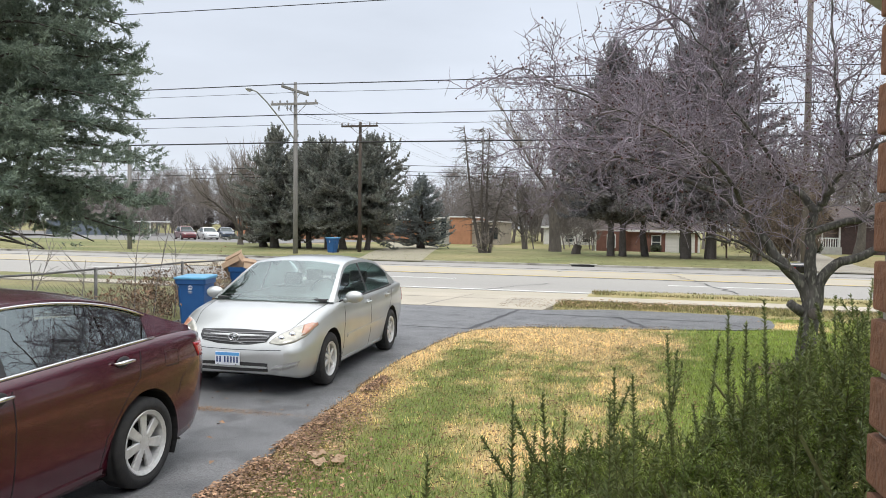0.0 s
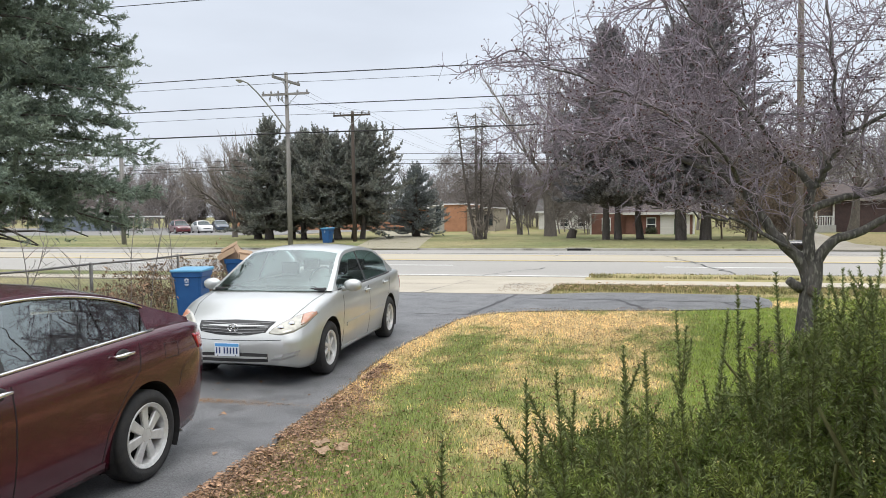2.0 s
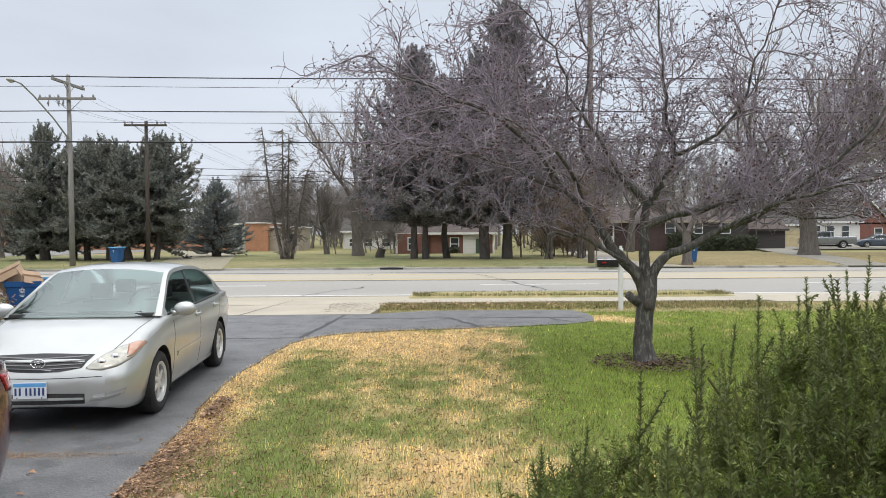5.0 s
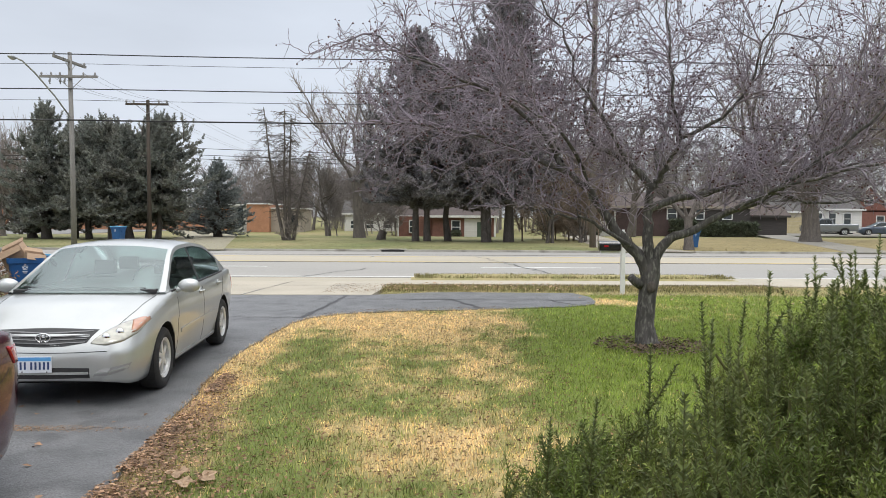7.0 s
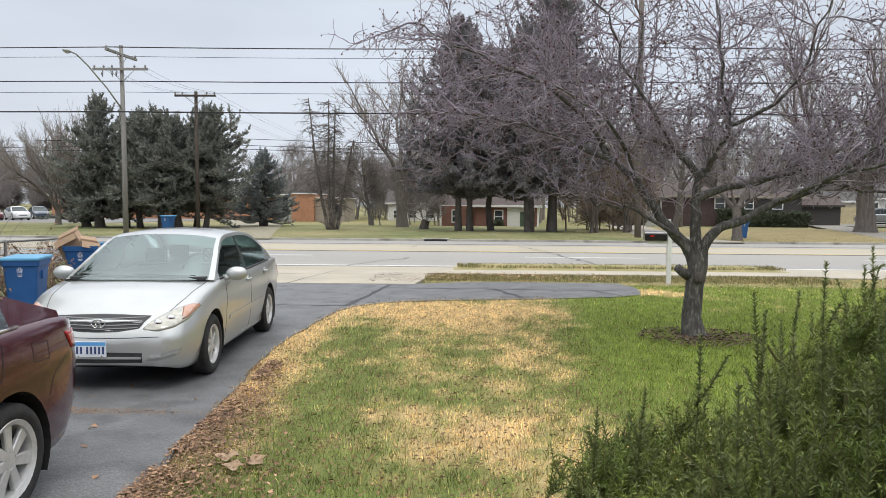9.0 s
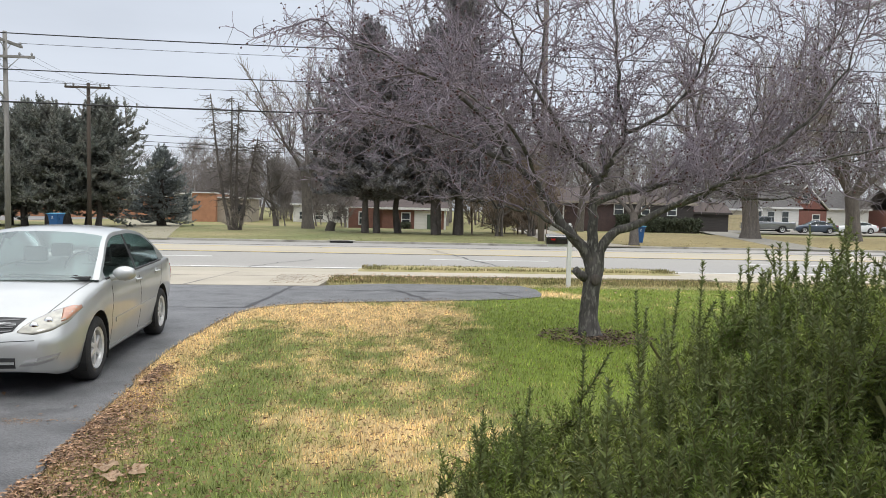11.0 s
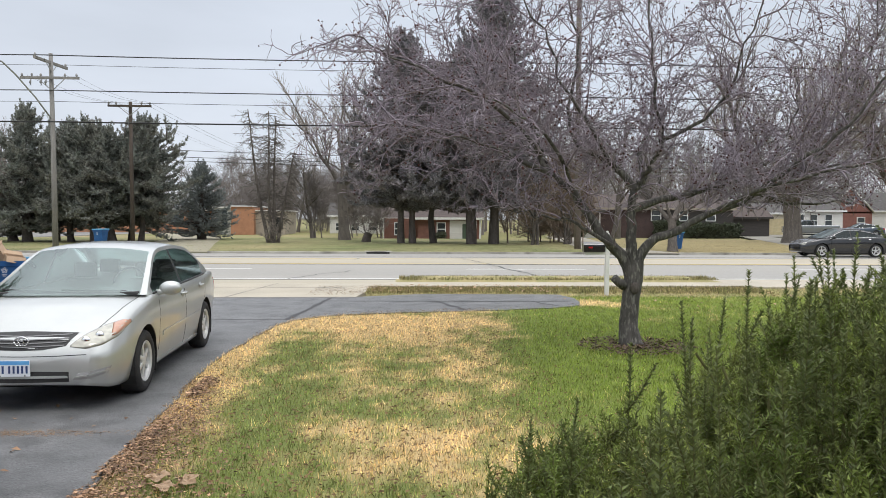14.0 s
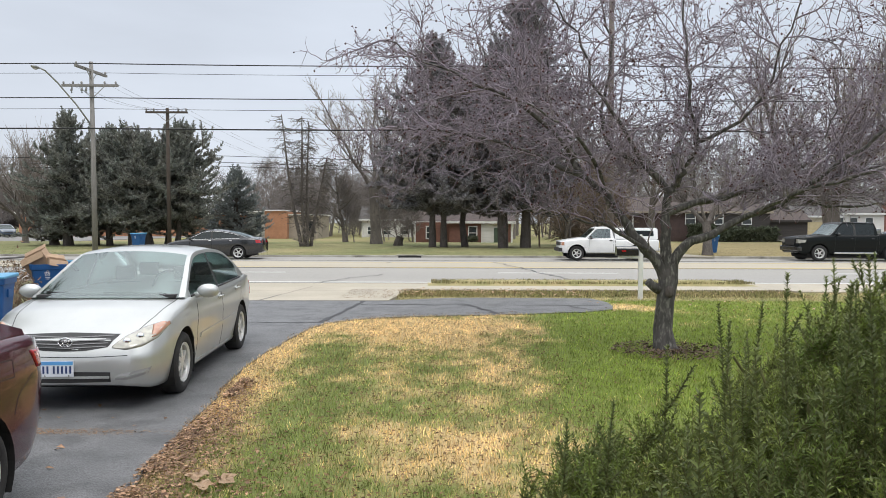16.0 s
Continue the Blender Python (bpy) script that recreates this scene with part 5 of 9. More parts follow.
conifer("cedar_tree", (-29.0, 55.5, G), 4.6, 1.9, 6, CEDAR_BROWN, "low bronzed cedar at the thicket's edge", clear=0.1, boughs=60, prof=SPIRE, n=4)
conifer("blue_spruce", (-16.9, 61.0, G), 6.0, 3.1, 7, SPRUCE, "blue-grey spruce with tiered branches", clear=0.06, boughs=150, ragged=0.15, rise=(-0.1, 0.3), lift=0.2, leaf=0.22, prof=lambda u: min(1, 0.85 + 2 * u) * (1 - u) ** 0.8, length=0.6, n=4, width=0.08)
# tall conifers in front of the brick house
TALL = dict(n=4, width=0.1, leaf=0.33, ragged=0.42, jitter=0.5, gap=0.07)
conifer("tall_cedar", (-0.75, 53.4, G), 14.9, 4.1, 11, CEDAR_GREY, "tall dark pointed cedar with a bare lower trunk", clear=0.17, boughs=230, prof=lambda u: min(1, 0.75 + 1.5 * u) * (1 - u) ** 0.62, trunks=[((0, 0), 1), ((0.95, 0.1), 0.8)], trunk_r=0.22, tops=3, lean=(0.012, 0), **TALL)
conifer("tall_cedar", (5.87, 52.8, G), 18.2, 4.3, 12, CEDAR_GREY, "very tall dark cedar beside the brick house", clear=0.15, boughs=270, prof=lambda u: min(1, 0.7 + 1.2 * u) * (1 - u) ** 0.55, trunk_r=0.32, tops=4, **TALL)
conifer("tall_cedar", (4.04, 52.4, G), 14.2, 3.6, 13, CEDAR_GREY, "tall dark cedar standing between its neighbours", clear=0.2, boughs=180, prof=lambda u: min(1, 0.7 + 1.2 * u) * (1 - u) ** 0.5, trunk_r=0.22, trunks=[((0, 0), 1), ((0.3, 0.1), 0.7)], tops=3, **TALL)
conifer("tall_cedar", (1.6, 54.6, G), 13.0, 3.5, 14, CEDAR_BROWN, "bronzed cedar behind its dark neighbours", clear=0.2, boughs=170, prof=BROAD, trunk_r=0.22, tops=3, **TALL)
# dead standing snags: thin stems with short broken branches
for k, (x, y, h, ln) in enumerate([(-10.2, 53.8, 9.7, -0.17), (-9.95, 53.7, 9.4, -0.04), (-9.85, 53.9, 9.0, 0.05), (-9.6, 54.0, 6.8, 0.12)]):
    r = np.random.default_rng(60 + k)
    w = Wood()
    tr = bough(r, (x, y, -0.05), (ln, 0, 1), h, 9, 0.02, 0.05)
    w.add(tr, taper(0.15, 0.03, 10), 7)
    for _ in range(150):
        p, d = along(tr, r.uniform(0.18, 0.99))
        a = r.uniform(0, math.tau)
        q = bough(r, p, (math.cos(a), math.sin(a), r.uniform(-0.3, 0.25)), r.uniform(0.35, 1.35), 4, 0.18, -0.4)
        w.add(q, taper(0.026, 0.01, 5), 3)
        for _ in range(3):
            p2, d2 = along(q, r.uniform(0.3, 1))
            w.add(bough(r, p2, side_dir(r, d2, 0.8), r.uniform(0.15, 0.4), 2, 0.2, -0.2), taper(0.012, 0.008, 3), 3)
    t = thing("dead_tree", "dead bare spruce snag with broken branches", "tree", "dead spruces across the road")
    part("trunk", w.mesh("trunk", GREY_BARK), None, t)
bare_tree((-9.8, 53.3, G), 1.7, 0.7, 70, r0=0.03, clear=0.02, stems=5, twigmat=PALE_TWIG, label="tangle of bare suckers round the dead trees", dense=0.9)
shade_tree((-5.4, 61.0, G), 13.2, 6.4, 4.6, 0.42, 71, "tall bare tree with a forked pale trunk", mains=4, levels=3, min_r=0.017, twigmat=PALE_TWIG, steep=1.25, lean=(-0.06, 0))
bare_tree((-8.6, 66.0, G), 6.8, 3.4, 72, r0=0.2, clear=0.15, min_r=0.018, label="small dark bare tree on the far lawn")
bare_tree((-3.2, 56.5, G), 2.3, 1.3, 73, r0=0.06, clear=0.2, dense=0.5, label="small bare ornamental tree over a stump")
bare_tree((8.6, 51.5, G), 5.2, 3.0, 74, r0=0.1, stems=4, clear=0.05, dense=1.1, label="tangled bare thicket beside the brick house", twigmat=BRUSH)
bare_tree((11.0, 52.5, G), 5.5, 3.0, 75, r0=0.09, stems=4, clear=0.05, dense=1.1, label="tangled bare thicket beside the brick house", twigmat=BRUSH)
shade_tree((14.75, 41.6, G), 5.6, 3.6, 1.9, 0.26, 76, "lopped bare street tree near the kerb", mains=5, levels=3, min_r=0.012, steep=1.0)
shade_tree((30.2, 57.5, G), 17.5, 9.0, 3.3, 0.68, 77, "big bare shade tree with a thick low-forked trunk", mains=6, levels=3, min_r=0.018, twigmat=PALE_TWIG, steep=1.3)
shade_tree((38.0, 56.0, G), 15.0, 8.0, 3.6, 0.55, 78, "big bare shade tree with a thick low-forked trunk", mains=6, levels=3, min_r=0.018, steep=1.3)
bare_tree((21.0, 75.0, G), 14.0, 6.2, 79, r0=0.4, clear=0.25, dense=1.1, min_r=0.024, label="tall bare tree behind the dark house", up=0.7)
bare_tree((14.0, 70.0, G), 13.0, 5.5, 80, r0=0.35, clear=0.25, dense=1.1, min_r=0.024, label="tall bare tree behind the dark house", up=0.7)
shade_tree((-33.6, 60.0, G), 8.6, 5.0, 1.3, 0.24, 85, "rounded bare tree beside the parking lot", mains=8, levels=3, min_r=0.013, twigmat=PALE_TWIG, steep=1.6)
bare_tree((-14.8, 99.0, G), 9.0, 4.4, 82, r0=0.2, clear=0.2, dense=1.0, min_r=0.024, label="bare tree behind the flat building", twigmat=PALE_TWIG)
bare_tree((48.0, 62.0, G), 13.0, 6.0, 83, r0=0.45, clear=0.25, dense=1.0, min_r=0.024, label="bare tree in front of the brick house", up=0.7)


def woods(name, x0, x1, y0, y1, count, h0, h1, seed, mat, label):
    """A far belt of leafless trees, too many to count."""
    r = np.random.default_rng(seed)
    w = Wood()
    P, D, S = [], [], []
    for _ in range(count):
        b = np.array((r.uniform(x0, x1), r.uniform(y0, y1), 0.0))
        h = r.uniform(h0, h1)
        tr = bough(r, b, (r.normal(0, 0.08), 0, 1), h, 5, 0.06, 0.1)
        w.add(tr, taper(0.012 * h, 0.025, 6), 4)
        for _ in range(24):
            t = r.uniform(0.12, 1)
            p, d = along(tr, t)
            a = r.uniform(0, math.tau)
            q = bough(r, p, (math.cos(a), math.sin(a), r.uniform(0.4, 1.5)), h * r.uniform(0.12, 0.32) * (1.2 - 0.5 * t), 3, 0.15, 0.2)
            w.add(q, taper(0.035, 0.02, 4), 3)
            for s in (0.35, 0.6, 0.8, 1.0):
                pp, dd = along(q, s)
                P.append(pp), D.append(dd)
    co, fr = sprays(np.array(P), np.array(D), 8, 1.2, 0.04, r)
    tv = np.concatenate(w.v + [co])
    tf = np.concatenate(w.f + [fr + w.n])
    return tagged(new(name, tri_mesh(name, tv, tf, mat)), label, "trees", "", "stuff")


woods("woods", -115, -27, 112, 118, 60, 2.2, 4.5, 89, DARK_BRUSH, "low dark brush along the parking lot")
woods("woods", -24, -2, 98, 116, 46, 6, 10, 91, FAR_TWIG, "grey-brown leafless woods in the distance")
woods("woods", -9, -2, 66, 80, 10, 4, 6.5, 97, FAR_TWIG, "leafless thicket behind the far lawn")
woods("woods", -120, -28, 120, 150, 90, 8, 13, 92, FAR_TWIG, "grey-brown leafless woods beyond the parking lot")
woods("woods", -6, 24, 84, 115, 40, 8, 13, 93, FAR_TWIG, "grey-brown leafless woods behind the houses")
woods("woods", 22, 90, 96, 135, 80, 10, 16, 94, FAR_TWIG, "grey-brown leafless woods behind the houses")
woods("woods", 7, 13, 54, 60, 18, 3, 6.5, 95, BRUSH, "tangled leafless brush beside the brick house")
woods("woods", -95, -62, 100, 118, 30, 6, 10, 96, FAR_TWIG, "leafless trees beside the parking lot")
woods("woods", -160, 0, 160, 185, 60, 7, 11, 98, FAR_TWIG, "distant leafless tree line")
woods("woods", 0, 160, 150, 180, 60, 9, 14, 99, FAR_TWIG, "distant leafless tree line")
woods("woods", -30, 8, 118, 140, 40, 7, 10, 100, FAR_TWIG, "leafless woods behind the white house")


# ---- the pine by the fence ----
def big_pine():
    r = np.random.default_rng(17)
    wood = Wood()
    b = np.array((-13.7, 12.3, 0.0))
    H = 12.5
    tr = np.array([b + (0.02 * s, 0, s) for s in np.linspace(-0.1, H, 12)])
    wood.add(tr, np.concatenate([[0.36], taper(0.28, 0.05, 11)]), 10)
    P0, D0, L0 = [], [], []
    for k in range(300):
        z = 1.5 + (H - 1.9) * ((k + r.uniform()) / 300) ** 1.15
        a = k * 2.399963 + r.normal(0, 0.3)
        lump = noise.noise(Vector((math.cos(a) * 2.0, math.sin(a) * 2.0, z * 0.8)))
        reach = (4.1 if z < 5 else 4.1 - 0.25 * (z - 5)) * (1 if z < 9 else max(0.15, (H - z) / 3.5))
        L = max(reach * (0.93 + 0.3 * lump + r.normal(0, 0.05)), 0.5)
        q = bough(r, (b[0], b[1], z), (math.cos(a), math.sin(a), 0.3 * min(1, (z - 1.5) / 3) - 0.06), L, 9, 0.05, -0.35)
        if q[-1][0] < b[0] - 0.5 or q[-1][2] < 0.85 or (z < 2.7 and math.cos(a) < 0.72):
            continue
        wood.add(q, taper(0.055, 0.014, 10), 5)
        for t in np.arange(0.35, 1.0, 0.2 / L):
            pp, dd = along(q, t)
            for sg in (1, -1):
                side = unit(np.cross(dd, (0, 0, 1))) * sg
                e = unit(dd * r.uniform(0.35, 1.0) + side * r.uniform(0.35, 1.0) + np.array([0, 0, r.normal(0.0, 0.45)]))
                m = r.uniform(0.45, 0.95) * (1.1 - 0.4 * t)
                P0.append(pp), D0.append(e), L0.append(m)
                for _ in range(2):
                    P0.append(pp + e * m * r.uniform(0.25, 0.7)), D0.append(side_dir(r, e, 0.7) * (1, 1, 0.6)), L0.append(r.uniform(0.22, 0.42))
        P0.append(q[-1]), D0.append(unit(q[-1] - q[-2])), L0.append(0.5)
    keep = [i for i, p in enumerate(P0) if p[2] > 1.12 + 0.7 * min(max((-10.1 - p[0]) / 0.8, 0), 1) and L0[i] > 0]
    P0, D0, L0 = [P0[i] for i in keep], [D0[i] for i in keep], [L0[i] for i in keep]
    co, fr = plumes(r, P0, D0, L0, 0.042, 0.16, 0.034, 4, 0.35, 0.75)
    t = thing("pine_tree", "large dense blue-green pine leaning over the fence", "tree")
    part("trunk", wood.mesh("trunk", DARK_BARK), None, t)
    part("crown", tri_mesh("crown", co, fr, PINE), None, t, "soft blue-green needles in layered tufts")


big_pine()


# ---- yew hedge in front of the porch ----
def yew(name, label, x0, x1, y0, y1, top, count, inner, seed, edge, tips=(), leaders=32):
    r = np.random.default_rng(seed)
    stems = Wood()
    P, D, M, L = [], [], [], []

    def shoot(p, d, length, needle, mat, gap, wob=0.05, rad=0.0034):
        pts = bough(r, p, d, length, 3, wob * 1.4, 0.25)
        stems.add(pts, taper(rad, 0.0014, 4), 3)
        k = max(int(length / gap), 3)
        q = (np.arange(k) + 0.5) / k
        x = q * (len(pts) - 1)
        i0 = np.minimum(x.astype(int), len(pts) - 2)
        seg = pts[i0 + 1] - pts[i0]
        pp = pts[i0] + seg * (x - i0)[:, None]
        dd = seg / (np.linalg.norm(seg, axis=1, keepdims=True) + 1e-9)
        a = np.arange(k) * 2.4 + r.normal(0, 0.3, k)
        ref = np.where(np.abs(dd[:, 2:3]) < 0.9, np.array([[0.0, 0.0, 1.0]]), np.array([[1.0, 0.0, 0.0]]))
        u = np.cross(dd, ref)
        u /= np.linalg.norm(u, axis=1, keepdims=True)
        v = np.cross(dd, u)
        out = u * np.cos(a)[:, None] + v * np.sin(a)[:, None] + dd * 0.75
        m = np.full(k, mat)
        if mat == 0:
            m[q < 0.35] = 1
        P.append(pp), D.append(out / np.linalg.norm(out, axis=1, keepdims=True)), M.append(m), L.append(needle * (1 - 0.45 * q ** 3) * r.uniform(0.85, 1.15, k))

    made = 0
    while made < count:
        x, y = r.uniform(x0, x1), r.uniform(y0, y1)
        if not edge(x, y):
            continue
        made += 1
        # one branch end: a fan of shoots, with gaps between the fans
        t = top(x, y) + r.normal(0, 0.035) - r.uniform(0, 1) ** 2.5 * 0.3
        axis = unit(np.array([r.normal(0, 0.4), r.normal(-0.2, 0.4), 1.0]))
        ln = r.uniform(0.2, 0.32)
        root = np.array((x, y, t)) - axis * ln
        shoot(root, axis, ln, 0.031, 0, 0.0042)
        for _ in range(r.integers(5, 9)):
            s = r.uniform(0.0, 0.65)
            shoot(root + axis * ln * s, unit(axis + r.normal(0, 0.55, 3)), ln * r.uniform(0.4, 0.7), 0.029, 0 if r.uniform() < 0.7 else 1, 0.0045)
    # leaders that stand up over the rest
    made = 0
    while made < leaders:
        x, y = r.uniform(x0, x1), r.uniform(y0, y1)
        if not edge(x, y):
            continue
        made += 1
        ln = r.uniform(0.14, 0.24) + 0.16 * min(max((x - 0.35) / 0.5, 0), 1) * r.uniform(0.3, 1)
        p = np.array((x, y, top(x, y) - 0.12))
        d = unit(np.array([r.normal(0, 0.12), r.normal(0, 0.12), 1.0]))
        shoot(p, d, ln, 0.025, 1, 0.003, 0.03)
        for _ in range(r.integers(0, 4)):
            s = r.uniform(0.25, 0.7)
            shoot(p + d * ln * s, unit(d + r.normal(0, 0.5, 3)), ln * r.uniform(0.25, 0.45), 0.023, 1, 0.0032)
    for x, y, z in tips:
        ln = max(r.uniform(0.24, 0.36), z - top(x, y) + 0.12)
        d = unit(np.array([r.normal(0, 0.07), r.normal(0, 0.07), 1.0]))
        p = np.array((x, y, z)) - d * ln
        shoot(p, d, ln, 0.027, 1, 0.0028, 0.02)
        for _ in range(3):
            q = r.uniform(0.1, 0.6)
            shoot(p + d * ln * q, unit(d + r.normal(0, 0.45, 3)), ln * r.uniform(0.25, 0.45), 0.025, 1, 0.003)
    # inner shoots take the darkened needles, which stand in for deep shade
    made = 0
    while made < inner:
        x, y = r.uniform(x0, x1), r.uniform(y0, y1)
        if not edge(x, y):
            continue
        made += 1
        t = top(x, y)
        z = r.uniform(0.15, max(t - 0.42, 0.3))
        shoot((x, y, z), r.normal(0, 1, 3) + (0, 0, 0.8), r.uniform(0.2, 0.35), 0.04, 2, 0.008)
    for _ in range(60):
        x, y = r.uniform(x0, x1), r.uniform(y0, y1)
        if edge(x, y):
            stems.add(bough(r, (x, y, 0), (r.normal(0, 0.2), r.normal(0, 0.2), 1), top(x, y) - 0.1, 6, 0.08, 0.1), taper(0.018, 0.006, 7), 5)
    P, D, L, M = np.concatenate(P), np.concatenate(D), np.concatenate(L), np.concatenate(M)
    s = np.cross(D, r.normal(0, 1, D.shape))
    s /= np.linalg.norm(s, axis=1, keepdims=True)
    w = np.where(M == 2, 0.005, 0.0033)[:, None] * r.uniform(0.8, 1.2, (len(P), 1))
    co = np.stack([P + s * w * 1.2, P + D * L[:, None], P - s * w * 1.2], 1).reshape(-1, 3)
    fr = np.arange(len(co)).reshape(-1, 3)
    t = thing(name, label, "shrub")
    part("stem_mass", stems.mesh("stem_mass", YEW_STEM), None, t, "thin reddish stems")["kind"] = "stuff"
    part("needles", tri_mesh("needles", co, fr, [YEW, YEW_TIP, YEW_SHADE], M), None, t, "short flat dark green needles, inner ones darkened as shade")
    return t


def yew_top(x, y):
    n = 0.10 * noise.noise(Vector((x * 2.6, y * 2.6, 5))) + 0.08 * noise.noise(Vector((x * 6, y * 6, 2)))
    left = min(max((x + 0.04 - 0.12 * (y - 1.7)) / 0.95, 0), 1)
    t = 0.93 + 0.25 * left ** 1.15 + 0.4 * min(max((x - 1.06) / 0.4, 0), 1) + n
    return t + 0.22 * max(0, 1 - abs(y - 1.8) / 0.7) * (1 - left) - 0.25 * max(0, y - 3.4)


yew("yew_shrub", "clipped-out yew shrub with upright dark green shoots", -0.12, 1.25, 1.45, 3.55, yew_top, 520, 1100, 41, lambda x, y: x > -0.05 + 0.14 * (y - 1.6) + 0.1 * math.sin(5 * y),
    [(0.335, 2.04, 1.52), (0.06, 1.72, 1.42), (0.48, 3.03, 1.42), (0.33, 3.0, 1.24), (0.18, 3.1, 1.15), (0.71, 3.09, 1.55), (0.89, 3.29, 1.55), (0.91, 3.11, 1.66), (0.5, 2.04, 1.53), (0.24, 2.0, 1.5), (1.0, 2.9, 1.48), (1.01, 2.72, 1.74), (0.95, 2.75, 1.66), (0.6, 2.5, 1.5), (1.1, 2.6, 1.7)])
yew("yew_shrub", "tall yew shrub with feathery upright leaders", 1.1, 2.9, 1.35, 4.1, yew_top, 780, 1300, 42, lambda x, y: True,
    [(1.43, 3.79, 1.6), (1.2, 2.75, 1.74), (1.3, 2.8, 1.72), (1.35, 2.6, 1.78), (1.5, 2.9, 1.76), (1.45, 2.4, 1.78), (1.7, 3.2, 1.75), (1.6, 2.7, 1.8), (1.8, 2.9, 1.82), (1.25, 3.3, 1.62)], leaders=120)


# ---- vehicles ----
from mathutils.bvhtree import BVHTree


def paint(name, col, rough=0.32, metal=0.0, coat=0.8, flake=0.06):
    m = surf(name, col, tuple(v * 0.92 for v in col), 3, rough, metal=metal, coat=coat, fine=flake, bscale=500, spec=0.5)
    return m


SILVER = paint("silver metallic paint", (0.50, 0.515, 0.505), 0.34, 0.5, 0.8)
MAROON = paint("maroon metallic paint", (0.066, 0.006, 0.016), 0.22, 0.15, 0.8)
GREYP = paint("grey metallic paint", (0.22, 0.235, 0.25), 0.26, 0.5, 1.0)
BLACKP = paint("black paint", (0.012, 0.013, 0.015), 0.25, 0.0, 0.9)
DARKP = paint("dark green-black paint", (0.006, 0.008, 0.008), 0.2, 0.0, 0.0)
DARKP.node_tree.nodes["Principled BSDF"].inputs["Specular IOR Level"].default_value = 0.2
WHITEP = paint("white paint", (0.74, 0.75, 0.75), 0.35, 0.0, 0.6)
REDP = paint("dark red paint", (0.13, 0.02, 0.025), 0.3, 0.2, 0.8)
BLUEP = paint("slate blue paint", (0.05, 0.07, 0.10), 0.3, 0.2, 0.8)
RUBBER = surf("tyre rubber", (0.018, 0.018, 0.019), (0.028, 0.027, 0.026), 20, 0.85, bump=0.3, bscale=80)
TRIMBLACK = surf("black plastic trim", (0.02, 0.02, 0.021), (0.03, 0.03, 0.03), 30, 0.55)
LINER = surf("wheel arch liner", (0.012, 0.012, 0.012), (0.02, 0.02, 0.02), 10, 0.95)
ALLOY = surf("alloy wheel", (0.66, 0.66, 0.65), (0.56, 0.56, 0.55), 14, 0.38, metal=0.35, fine=0.05)
CHROME = surf("chrome", (0.78, 0.78, 0.78), (0.7, 0.7, 0.7), 10, 0.12, metal=1.0)
LAMPRED = surf("red lamp lens", (0.45, 0.015, 0.02), (0.32, 0.01, 0.015), 25, 0.15, coat=0.8)
LAMPCLEAR = surf("clear lamp lens", (0.44, 0.43, 0.36), (0.30, 0.29, 0.25), 22, 0.14, metal=0.3, coat=1.0)
LAMPAMBER = surf("amber lamp lens", (0.46, 0.24, 0.15), (0.40, 0.19, 0.12), 22, 0.18, coat=0.9)
SEATMAT = surf("grey seat cloth", (0.15, 0.15, 0.15), (0.11, 0.11, 0.11), 60, 0.95)
DASHMAT = surf("dashboard plastic", (0.05, 0.05, 0.052), (0.035, 0.035, 0.036), 40, 0.7)
PLATEMAT = surf("plate white", (0.70, 0.72, 0.76), (0.62, 0.65, 0.7), 10, 0.5)
PLATEBLUE = surf("plate blue", (0.09, 0.30, 0.62), (0.12, 0.36, 0.66), 8, 0.5)
PLATETEXT = surf("plate dark figures", (0.02, 0.05, 0.16), (0.03, 0.05, 0.14), 10, 0.5)


def glass(name, tint, rough=0.0, ior=1.6):
    """Thin car glass: tinted see-through, with a mirror-like gloss by Fresnel."""
    m = bpy.data.materials.new(name)
    m.use_nodes = True
    n, l = m.node_tree.nodes, m.node_tree.links
    n.clear()
    out, mix = n.new("ShaderNodeOutputMaterial"), n.new("ShaderNodeMixShader")
    tr, gl, fr = n.new("ShaderNodeBsdfTransparent"), n.new("ShaderNodeBsdfGlossy"), n.new("ShaderNodeFresnel")
    tr.inputs[0].default_value = (*tint, 1)
    gl.inputs["Roughness"].default_value = rough
    gl.inputs["Color"].default_value = (0.86, 0.96, 0.95, 1)
    fr.inputs[0].default_value = ior
    l.new(fr.outputs[0], mix.inputs[0])
    l.new(tr.outputs[0], mix.inputs[1])
    l.new(gl.outputs[0], mix.inputs[2])
    l.new(mix.outputs[0], out.inputs[0])
    return m


GLASS = glass("car glass", (0.62, 0.74, 0.71), 0.0, 2.5)
DARKGLASS = glass("tinted car glass", (0.06, 0.068, 0.07), 0.0, 1.6)
REARGLASS = glass("glossy tinted car glass", (0.5, 0.55, 0.55), 0.0, 3.1)


